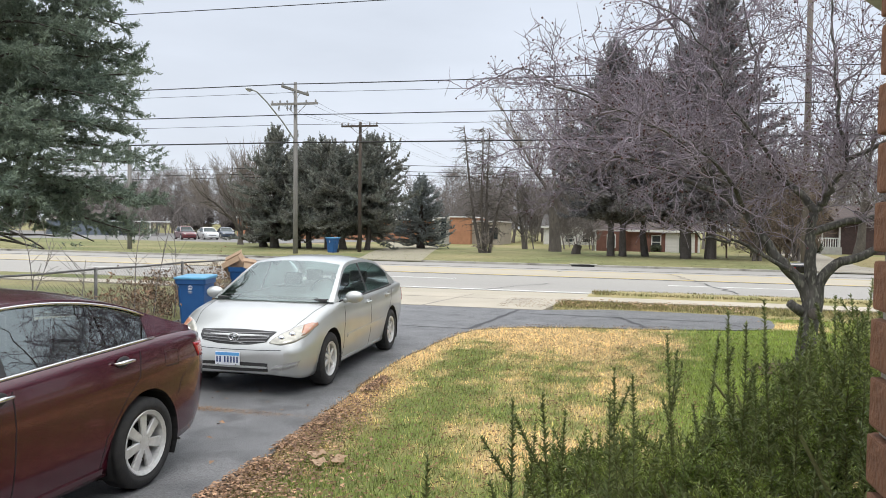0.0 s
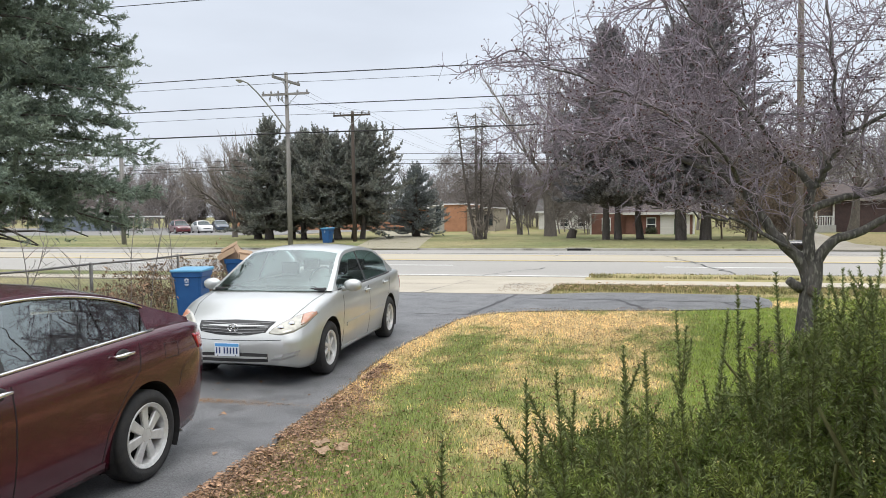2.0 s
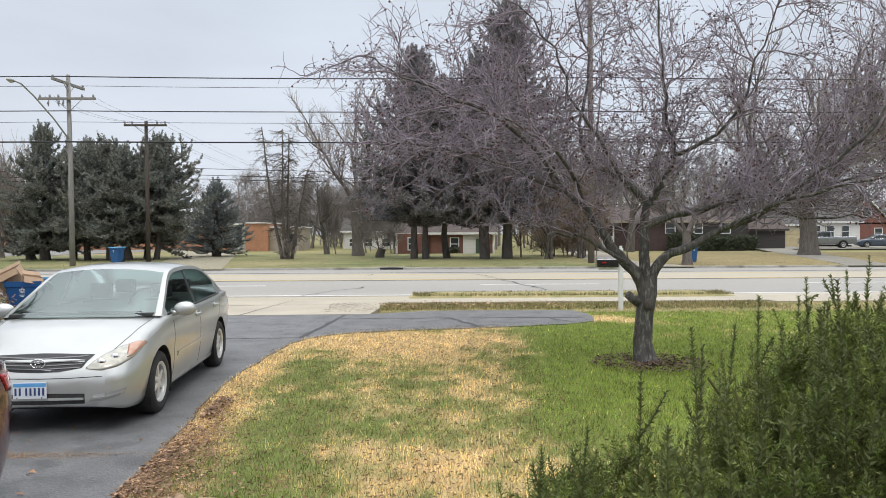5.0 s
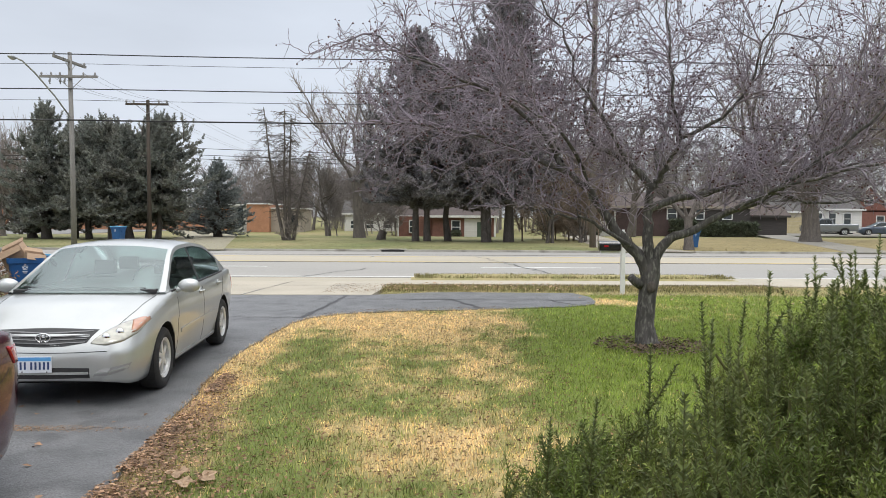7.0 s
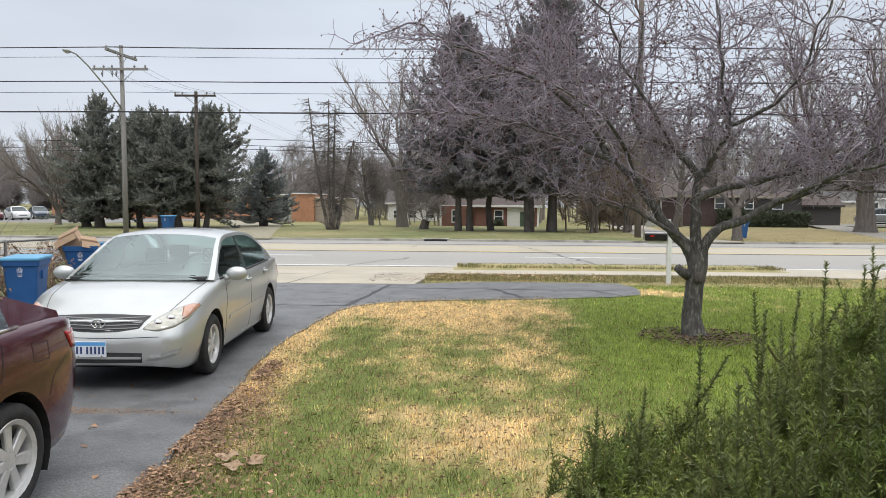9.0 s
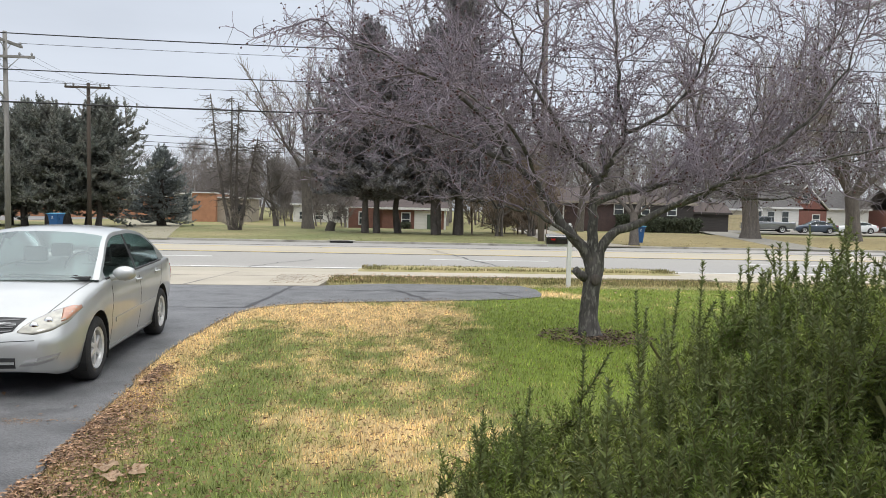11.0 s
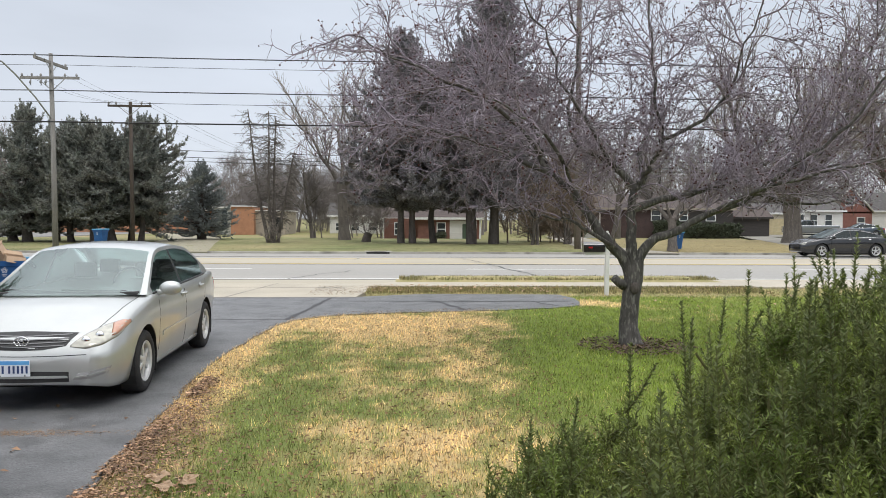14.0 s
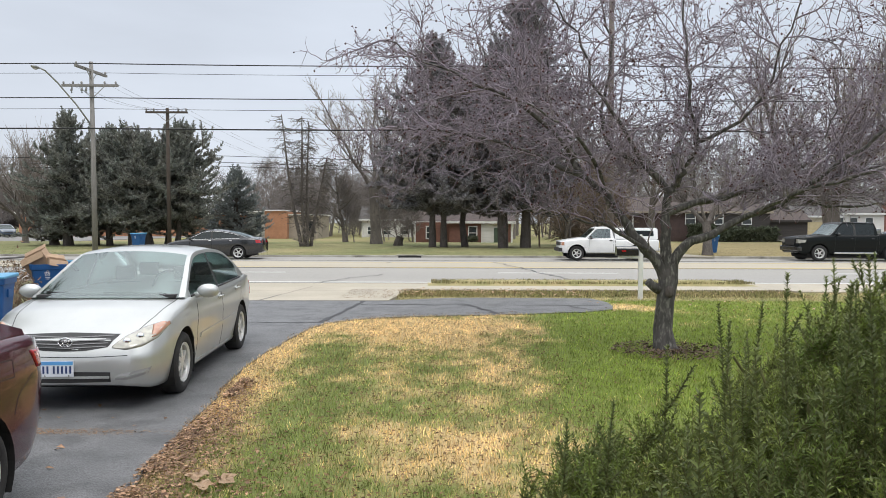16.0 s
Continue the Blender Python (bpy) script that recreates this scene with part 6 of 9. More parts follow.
def lerp(table, y):
    t = sorted(table)
    ys, zs = [p[0] for p in t], [p[1] for p in t]
    # smooth interpolation through the table
    i = min(max(int(np.searchsorted(ys, y)) - 1, 0), len(ys) - 2)
    y0, y1 = ys[i], ys[i + 1]
    u = min(max((y - y0) / (y1 - y0), 0), 1)
    m = lambda k: 0.0 if k <= 0 or k >= len(ys) - 1 else (zs[k + 1] - zs[k - 1]) / (ys[k + 1] - ys[k - 1])
    m0 = m(i) if i > 0 else (zs[1] - zs[0]) / (ys[1] - ys[0])
    m1 = m(i + 1) if i + 1 < len(ys) - 1 else (zs[-1] - zs[-2]) / (ys[-1] - ys[-2])
    h = y1 - y0
    return (2 * u ** 3 - 3 * u ** 2 + 1) * zs[i] + (u ** 3 - 2 * u ** 2 + u) * h * m0 + (3 * u ** 2 - 2 * u ** 3) * zs[i + 1] + (u ** 3 - u ** 2) * h * m1


def body_shell(s, dy):
    """The lower body: rings along the car, with round wheel arches cut out. Returns a bmesh."""
    yf, yr, W = s["yf"], s["yr"], s["W"]
    ys = list(np.arange(yr, yf + 1e-6, (yf - yr) / round((yf - yr) / dy)))
    bm = bmesh.new()
    side, topn = s.get("rows", 13), 7
    grid = []
    for y in ys:
        w, zb, zs, zc = lerp(s["plan"], y), lerp(s["sill"], y), lerp(s["belt"], y), lerp(s["deck"], y)
        pts = [(0.0, zb + 0.02), (w * 0.8, zb + 0.01)]
        for k in range(side):
            v = k / (side - 1)
            z = zb + (zs - zb) * v
            x = w * (1 - 0.085 * (1 - v) ** 3.2 - s.get("tuck", 0.05) * max(0, v - 0.62) ** 1.5 / 0.234 - s.get("crease", 0.008) * math.exp(-((v - 0.55) / 0.06) ** 2))
            pts.append((x, z))
        xs = pts[-1][0]
        for k in range(1, topn + 1):
            v = k / topn
            a = v * math.pi / 2
            x = xs * (1 - v) ** 0.9 if k < topn else 0.0
            z = zs + (zc - zs) * math.sin(a) ** 0.8
            pts.append((x, z))
        row = []
        ef, er = max(0.0, 1 - (yf - y) / s.get("fround", 0.7)), max(0.0, 1 - (y - yr) / s.get("rround", 0.6))
        for x, z in pts:
            yy = y - s["nose"](z, abs(x) / W) * ef ** 1.5 + s["tail"](z, abs(x) / W) * er ** 1.5
            row.append((x, yy, z))
        grid.append(row)
    n = len(grid[0])
    V = [[bm.verts.new((x, y, z)) for x, y, z in row] for row in grid]
    U = [[V[i][j] if j in (0, n - 1) else bm.verts.new((-x, y, z)) for j, (x, y, z) in enumerate(row)] for i, row in enumerate(grid)]
    for i in range(len(V) - 1):
        for j in range(n - 1):
            bm.faces.new((V[i][j], V[i][j + 1], V[i + 1][j + 1], V[i + 1][j]))
            bm.faces.new((U[i][j], U[i + 1][j], U[i + 1][j + 1], U[i][j + 1]))
    for G_ in (0, len(V) - 1):
        ring = V[G_] + U[G_][-2:0:-1]
        bm.faces.new(ring)
    bmesh.ops.recalc_face_normals(bm, faces=bm.faces)
    solid = BVHTree.FromBMesh(bm)
    kill = []
    arches = [(yw, s["arch"]) for yw in s["axles"]]
    zc = s["tyre"] + 0.01
    for f in bm.faces:
        c = f.calc_center_median()
        if abs(c.x) > W * 0.62 and len(f.verts) == 4 and c.z < zc + s["arch"]:
            for yw, R in arches:
                if math.hypot(c.y - yw, c.z - zc) < R and c.z < lerp(s["belt"], c.y) - 0.03:
                    kill.append(f)
                    break
    bmesh.ops.delete(bm, geom=kill, context="FACES")
    for v in bm.verts:
        if v.is_boundary and abs(v.co.x) > W * 0.6:
            for yw, R in arches:
                d = math.hypot(v.co.y - yw, v.co.z - zc)
                if 0.6 * R < d < R * 1.25 and v.co.z > zc - R * 0.8:
                    v.co.y, v.co.z = yw + (v.co.y - yw) * R / d, zc + (v.co.z - zc) * R / d
    bm.normal_update()
    return bm, solid


def stick(solid, A, B, plane, n=14, m=4, off=0.004, sign=1):
    """A thin plate that hugs the body between the lines A and B, given in a side, front, rear or top view."""
    def res(L, k):
        L = np.array(L, float)
        d = np.r_[0, np.cumsum(np.linalg.norm(np.diff(L, axis=0), axis=1))]
        q = np.linspace(0, d[-1], k)
        return np.stack([np.interp(q, d, L[:, i]) for i in range(2)], 1)
    a, b = res(A, n), res(B, n)
    bm = bmesh.new()
    rows = []
    for j in range(m):
        row = []
        for p in a + (b - a) * j / (m - 1):
            if plane == "side":
                o, d = Vector((3 * sign, p[0], p[1])), Vector((-sign, 0, 0))
            elif plane == "front":
                o, d = Vector((p[0], 9, p[1])), Vector((0, -1, 0))
            elif plane == "rear":
                o, d = Vector((p[0], -9, p[1])), Vector((0, 1, 0))
            else:
                o, d = Vector((p[0], p[1], 4)), Vector((0, 0, -1))
            hit, nor, _, dist = solid.ray_cast(o, d)
            if hit is None:
                hit, nor, _, dist = solid.find_nearest(o + d * (3 if plane == "side" else 6.5))
            row.append((hit, -d * off))
        rows.append(row)
    top = [[bm.verts.new(h + o) for h, o in r] for r in rows]
    bot = [[bm.verts.new(h - o * 2) for h, o in r] for r in rows]
    for i in range(m - 1):
        for k in range(n - 1):
            bm.faces.new((top[i][k], top[i][k + 1], top[i + 1][k + 1], top[i + 1][k]))
    loop = [(0, k) for k in range(n)] + [(i, n - 1) for i in range(1, m)] + [(m - 1, k) for k in range(n - 2, -1, -1)] + [(i, 0) for i in range(m - 2, 0, -1)]
    for (i, k), (i2, k2) in zip(loop, loop[1:] + loop[:1]):
        bm.faces.new((top[i][k], bot[i][k], bot[i2][k2], top[i2][k2]))
    bmesh.ops.recalc_face_normals(bm, faces=bm.faces)
    return bm


def band(pts, h):
    """Two lines h apart along pts, for stick()."""
    return [(p[0], p[1] + h / 2) for p in pts], [(p[0], p[1] - h / 2) for p in pts]


def seam(pts, w):
    """Two lines w apart, side by side, for an upright groove."""
    return [(p[0] - w / 2, p[1]) for p in pts], [(p[0] + w / 2, p[1]) for p in pts]


def cabin(s, car, body, gmat, sgmat=None, dn=44, interior=True):
    """Roof, pillars and glass over the belt line."""
    arch = s["archline"]
    q = np.linspace(arch[0][0], arch[-1][0], dn)
    zA = [lerp(arch, y) for y in q]
    tum, xin = s.get("tumble", 0.36), s.get("xin", 0.055)
    beltz = lambda y: lerp(s["belt"], y)
    xg = lambda y, z: max(lerp(s["plan"], y) * (1 - s.get("tuck", 0.05)) - xin * 0.4 - max(0, z - beltz(y)) * tum, 0.2)
    bow_f, bow_r, crown = s.get("bow", 0.16), s.get("bowr", 0.14), s.get("crown", 0.065)
    ws, rs = s["roof"]  # y of windscreen top and of rear window top
    na, pw = 15, s.get('pw', 0.07)
    # top skin
    parts_ = {"windscreen": bmesh.new(), "roof": bmesh.new(), "rear_window": bmesh.new()}
    P = []
    for y, z in zip(q, zA):
        x1 = xg(y, z)
        row = []
        for a in [-1.0, *np.linspace(-1 + pw, 1 - pw, na - 2), 1.0]:
            k = 1 - abs(a) ** 2.6
            f = min(max((y - ws) / max(arch[0][0] - ws, 0.01), 0), 1) if arch[0][0] > ws else 0
            f2 = min(max((rs - y) / max(rs - arch[-1][0], 0.01), 0), 1)
            row.append((a * x1, y + bow_f * k * f - bow_r * k * f2, z + crown * k * (1 - 0.75 * max(f, f2))))
        P.append(row)
    fy0, fy1 = arch[0][0], arch[-1][0]
    cells = {k: {} for k in parts_}

    def vert(kind, i, j):
        d = cells[kind]
        if (i, j) not in d:
            d[(i, j)] = parts_[kind].verts.new(P[i][j])
        return d[(i, j)]

    for i in range(dn - 1):
        ym = (q[i] + q[i + 1]) / 2
        for j in range(na - 1):
            kind = "roof"
            if 0 < j < na - 2:
                if ym > ws and ym < fy0 - 0.02:
                    kind = "windscreen"
                elif ym < rs and ym > fy1 + s.get("hatch", 0.06):
                    kind = "rear_window"
            parts_[kind].faces.new((vert(kind, i, j), vert(kind, i + 1, j), vert(kind, i + 1, j + 1), vert(kind, i, j + 1)))
    # sides
    win = {}
    y0, y1 = s["window"]
    pil = s["pillars"]
    rail = s.get("rail", 0.06)
    rows = 8
    for sg in (1, -1):
        SP = []
        for y, z in zip(q, zA):
            zb = beltz(y) - 0.03
            zt = max(z, zb + 0.005)
            lo, hi = min(zb + 0.05, zt), max(zt - rail, zb)
            zz = [zb, lo] + list(np.linspace(lo, max(hi, lo), rows))[1:] + [zt]
            SP.append([(sg * xg(y, v), y, v) for v in zz])
        sd = {}

        def sv(kind, i, j):
            d = sd.setdefault(kind, {})
            if (i, j) not in d:
                bmx = parts_["roof"] if kind == "roof" else win.setdefault((sg, kind), bmesh.new())
                d[(i, j)] = bmx.verts.new(SP[i][j])
            return d[(i, j)]

        for i in range(dn - 1):
            ym = (q[i] + q[i + 1]) / 2
            which = None
            if y1 < ym < y0 and not any(b < ym < a for a, b in pil):
                which = "w%d" % sum(ym < b for a, b in pil)
            if not which and y1 < ym < y0:
                which = 'p%d' % sum(ym < b for a, b in pil)
            for j in range(len(SP[0]) - 1):
                kind = which if which and 1 <= j < len(SP[0]) - 2 and SP[i][-2][2] - SP[i][1][2] > 0.015 else "roof"
                f = (sv(kind, i, j), sv(kind, i + 1, j), sv(kind, i + 1, j + 1), sv(kind, i, j + 1))
                bmx = parts_["roof"] if kind == "roof" else win[(sg, kind)]
                try:
                    bmx.faces.new(f if sg > 0 else f[::-1])
                except ValueError:
                    pass
    for b in [*parts_.values(), *win.values()]:
        ctr = Vector((0, 0, 0.9))
        b.normal_update()
        for f in b.faces:
            if f.normal.dot(f.calc_center_median() - ctr) < 0:
                f.normal_flip()
    roof = part("roof", parts_["roof"], body, car, smooth=True)
    part("windscreen", parts_["windscreen"], gmat, car, "reflective windscreen", smooth=True)
    part("rear_window", parts_["rear_window"], sgmat or gmat, car, smooth=True)
    for (sg, k), b in win.items():
        if k[0] == "p":
            part("door_pillar", b, TRIMBLACK, car, "black door pillar")
        else:
            part("side_window", b, sgmat or gmat, car, smooth=True)
    # bright or dark strip along the foot of the side windows
    for sg in (1, -1):
        bm = bmesh.new()
        ln = [(sg * (xg(y, beltz(y)) + 0.012), y, beltz(y) + 0.012) for y in np.linspace(y0 + 0.05, y1 - 0.02, 18)]
        tube(bm, ln, 0.012, 5)
        part("window_trim", bm, s.get("trim", TRIMBLACK), car, smooth=True)
        if s.get("archtrim"):
            bm = bmesh.new()
            ln = [(sg * (xg(y, lerp(arch, y) - rail) + 0.008), y, max(lerp(arch, y) - rail * 0.7, beltz(y) + 0.01)) for y in np.linspace(y0, y1, 30)]
            tube(bm, ln, 0.011, 5)
            part("window_trim", bm, s["trim"], car, smooth=True)
    if interior:
        zf = s["floor"]
        for x in (-0.37, 0.37):
            for yy, nm in ((s["seat"], "front_seat"), (s["seat"] - 0.85, "rear_seat")):
                bm = bmesh.new()
                box(bm, x - 0.24, x + 0.24, yy - 0.25, yy + 0.25, zf + 0.1, zf + 0.3, 0.04)
                box(bm, x - 0.23, x + 0.23, yy - 0.36, yy - 0.22, zf + 0.25, zf + 0.78, 0.05)
                box(bm, x - 0.13, x + 0.13, yy - 0.36, yy - 0.26, zf + 0.8, zf + 0.98, 0.03)
                part(nm, bm, SEATMAT, car)
        cy = arch[0][0]
        dash = lerp(s["deck"], cy - 0.1)
        part("dashboard", boxed(-W_in(s), W_in(s), cy - 0.75, cy - 0.02, dash - 0.28, dash - 0.06, 0.06), DASHMAT, car)
        bm = bmesh.new()
        cx = -0.37
        tube(bm, [(cx + 0.18 * math.cos(a), cy - 0.85 - 0.07 * math.sin(a), dash + 0.02 + 0.165 * math.sin(a)) for a in np.linspace(0, math.tau, 20)], 0.014, 5)
        part("steering_wheel", bm, DASHMAT, car, smooth=True)
    return xg


def W_in(s):
    return s["W"] - 0.16


def make_wheel(car, x, y, tyre, width, rim, spokes, style, sgn):
    """A wheel: the rim with spokes, its tyre and hub as parts under it."""
    n = 28
    hub = bmesh.new()
    # rim barrel
    prof = [(rim + 0.012, width / 2 - 0.012), (rim + 0.004, width / 2 - 0.004), (rim - 0.022, width / 2 - 0.018), (rim - 0.035, width / 2 - 0.09), (rim - 0.035, -width / 2 + 0.02)]

    def lathe(bm, prof, n=n):
        rings = [[bm.verts.new((h, r * math.cos(k * math.tau / n), r * math.sin(k * math.tau / n))) for k in range(n)] for r, h in prof]
        for a, b in zip(rings, rings[1:]):
            for k in range(n):
                bm.faces.new((a[k], a[(k + 1) % n], b[(k + 1) % n], b[k]))
        return rings

    lathe(hub, prof)
    face = width / 2 - 0.03
    lathe(hub, [(0.001, face + 0.008), (0.05, face + 0.006), (0.062, face - 0.01), (0.075, face - 0.05)], 16)
    wid0, wid1 = {"twin": (0.030, 0.022), "broad": (0.058, 0.085), "plain": (0.05, 0.045)}[style]
    sb = bmesh.new()
    for v in bmesh.ops.create_cube(sb, size=1)["verts"]:
        t = 0.5 + v.co.y
        v.co = Vector((face - 0.012 + v.co.x * 0.03 + (0.004 if t < 0.5 else -0.008), 0.045 + (rim - 0.055) * t, v.co.z * (wid0 + (wid1 - wid0) * t)))
    bmesh.ops.bevel(sb, geom=list(sb.edges), offset=0.006, segments=1, affect="EDGES")
    spoke_me = bpy.data.meshes.new("spoke")
    sb.to_mesh(spoke_me)
    sb.free()
    spoke_me.materials.append(ALLOY)
    m4 = Matrix.Translation((x, y, tyre)) @ (Matrix.Rotation(0, 4, "Z") if sgn > 0 else Matrix.Rotation(math.pi, 4, "Z"))
    w = part("wheel", hub, ALLOY, car, "silver alloy wheel")
    w.matrix_basis = m4
    for k in range(spokes):
        for off in ((-0.11, 0.11) if style == "twin" else (0.0,)):
            sp = new("spoke", spoke_me)
            sp.parent = w
            sp.matrix_basis = Matrix.Rotation(k * math.tau / spokes + math.pi / 2 + off, 4, "X")
    bm = bmesh.new()
    hw = width / 2
    lathe(bm, [(rim + 0.008, hw - 0.01), (rim + 0.03, hw + 0.004), (tyre - 0.05, hw + 0.006), (tyre - 0.014, hw - 0.012), (tyre, hw - 0.035), (tyre, -hw + 0.035), (tyre - 0.014, -hw + 0.012), (tyre - 0.05, -hw), (rim + 0.008, -hw + 0.01)], 36)
    bmesh.ops.recalc_face_normals(bm, faces=bm.faces)
    part("tyre", bm, RUBBER, w, "black rubber tyre", smooth=True)
    bm = bmesh.new()
    cyl(bm, (-0.03, 0, 0), (0.0, 0, 0), rim - 0.04, n=20)
    part("brake_disc", bm, LINER, w)
    for k in range(5):
        a = k * math.tau / 5 + 0.3
        bm = bmesh.new()
        cyl(bm, (face - 0.01, 0.045 * math.cos(a), 0.045 * math.sin(a)), (face + 0.006, 0.045 * math.cos(a), 0.045 * math.sin(a)), 0.009, n=6)
        part("wheel_nut", bm, CHROME, w)
    return w


def build_car(name, label, s, body, gmat, m, sgmat=None, dy=0.05, wheels=True, interior=True, group="", cat="car"):
    car = thing(name, label, cat, group, m=m)
    bm, solid = body_shell(s, dy)
    part("body", bm, body, car, smooth=True)
    if s.get("archline"):
        cabin(s, car, body, gmat, sgmat, interior=interior)
    W = s["W"]
    for yw in s["axles"]:
        R, zc = s["arch"] + 0.002, s["tyre"] + 0.01
        for sg in (1, -1):
            bm = bmesh.new()
            rings = []
            for x in (sg * (lerp(s["plan"], yw) - 0.02), sg * (W - 0.34)):
                rings.append([bm.verts.new((x, yw + R * math.cos(a), max(zc + R * math.sin(a), 0.12))) for a in np.linspace(-0.5, math.pi + 0.5, 18)])
            for k in range(17):
                bm.faces.new((rings[0][k], rings[0][k + 1], rings[1][k + 1], rings[1][k]))
            bm.faces.new(rings[1])
            part("wheel_arch", bm, LINER, car)
    made = []
    if wheels:
        for yw in s["axles"]:
            for sg in (1, -1):
                made.append(make_wheel(car, sg * (W - s["tw"] / 2 - s.get("inset", 0.025)), yw, s["tyre"], s["tw"], s["rim"], s["spokes"], s["style"], sg))
    part("underbody", boxed(-W + 0.25, W - 0.25, s["yr"] + 0.5, s["yf"] - 0.5, 0.16, 0.3), LINER, car)
    return car, solid, made


def door_handle(car, x, y, z, mat, sg, ln=0.17):
    bm = bmesh.new()
    tube(bm, [(x, y - ln / 2, z), (x + sg * 0.032, y - ln / 2 + 0.03, z + 0.004), (x + sg * 0.036, y, z + 0.006), (x + sg * 0.032, y + ln / 2 - 0.03, z + 0.004), (x, y + ln / 2, z)], [0.011, 0.014, 0.016, 0.014, 0.011], 7)
    h = part("door_handle", bm, mat, car, smooth=True)
    bm = bmesh.new()
    bmesh.ops.create_uvsphere(bm, u_segments=12, v_segments=6, radius=1, matrix=Matrix.Translation((x - sg * 0.006, y, z)) @ Matrix.Diagonal((0.012, 0.075, 0.042, 1)))
    part("recess", bm, TRIMBLACK if mat is CHROME else mat, h, smooth=True)


def mirror(car, x, y, z, mat, sg):
    bm = bmesh.new()
    bmesh.ops.create_uvsphere(bm, u_segments=14, v_segments=9, radius=1, matrix=Matrix.Translation((x + sg * 0.13, y, z)) @ Matrix.Diagonal((0.125, 0.075, 0.08, 1)))
    for v in bm.verts:
        v.co.y = max(v.co.y, y - 0.045)
    cyl(bm, (x - sg * 0.02, y + 0.01, z - 0.05), (x + sg * 0.09, y, z - 0.03), 0.035, 0.03, 8)
    part("door_mirror", bm, mat, car, smooth=True)


# silver saloon, nose towards the house
S = dict(W=0.8975, yf=2.29, yr=-2.51, axles=(1.36, -1.36), tyre=0.325, tw=0.205, rim=0.205, spokes=6, style="plain", arch=0.375, inset=0.02,
         plan=[(2.29, 0.64), (2.2, 0.765), (2.0, 0.845), (1.7, 0.882), (1.36, 0.896), (0.6, 0.8975), (-0.8, 0.8975), (-1.5, 0.89), (-2.0, 0.85), (-2.35, 0.78), (-2.51, 0.66)],
         sill=[(2.29, 0.26), (2.1, 0.21), (1.7, 0.2), (0, 0.2), (-1.6, 0.22), (-2.2, 0.3), (-2.51, 0.36)],
         belt=[(2.29, 0.66), (2.1, 0.73), (1.8, 0.83), (1.4, 0.93), (1.0, 0.985), (0, 0.995), (-1.2, 1.02), (-1.8, 1.03), (-2.3, 0.99), (-2.51, 0.90)],
         deck=[(2.29, 0.70), (2.1, 0.81), (1.7, 0.93), (1.3, 1.01), (1.0, 1.05), (0, 1.05), (-1.6, 1.09), (-2.0, 1.11), (-2.35, 1.10), (-2.51, 0.98)],
         nose=lambda z, x: (0.05 + 0.28 * max(0, (z - 0.56) / 0.3) ** 1.4 if z > 0.56 else 0.03 + 0.25 * max(0, 0.42 - z)) , tail=lambda z, x: 0.12 * max(0, z - 0.7) + 0.3 * max(0, 0.45 - z),
         archline=[(1.15, 1.0), (0.8, 1.19), (0.32, 1.425), (-0.2, 1.475), (-0.75, 1.46), (-1.15, 1.385), (-1.75, 1.09)], roof=(0.36, -1.0), window=(0.93, -1.42), pillars=[(-0.20, -0.28)],
         rail=0.042, tumble=0.40, crown=0.055, seat=-0.05, floor=0.28, trim=TRIMBLACK, bow=0.2)
CAMX, CAMY, CAMR = -3.94, 9.76, 182.5
saloon, solid, _ = build_car("silver_saloon", "silver four-door saloon parked nose-in on the driveway", S, SILVER, GLASS, pose(CAMX, CAMY, 0, 0, 0, CAMR))
# front: grille, lamps, bumper slots, plate
gr = part("grille", stick(solid, [(-0.47, 0.735), (-0.2, 0.745), (0, 0.75), (0.2, 0.745), (0.47, 0.735)], [(-0.40, 0.63), (-0.2, 0.597), (0, 0.59), (0.2, 0.597), (0.40, 0.63)], "front", 22, 5, 0.004), TRIMBLACK, saloon, "dark mesh grille")
for k in range(4):
    z = 0.625 + 0.03 * k
    wx = 0.385 + 0.012 * k
    part("grille_bar", stick(solid, *band([(-wx, z + 0.012), (0, z - 0.004), (wx, z + 0.012)], 0.007), "front", 18, 2, 0.012), surf("dull chrome", (0.2, 0.2, 0.2), (0.15, 0.15, 0.15), 20, 0.4, metal=0.6), gr)
bm = bmesh.new()
for rx, rz, th in ((0.064, 0.043, 0.008), (0.024, 0.04, 0.007), (0.045, 0.015, 0.007)):
    zc = 0.672 if rx != 0.045 else 0.69
    o = solid.ray_cast(Vector((0, 9, zc)), Vector((0, -1, 0)))[0]
    tube(bm, [(rx * math.cos(a), o.y + 0.024, zc + rz * math.sin(a)) for a in np.linspace(0, math.tau, 22)], th, 5)
part("badge", bm, CHROME, saloon, "oval chrome badge", smooth=True)
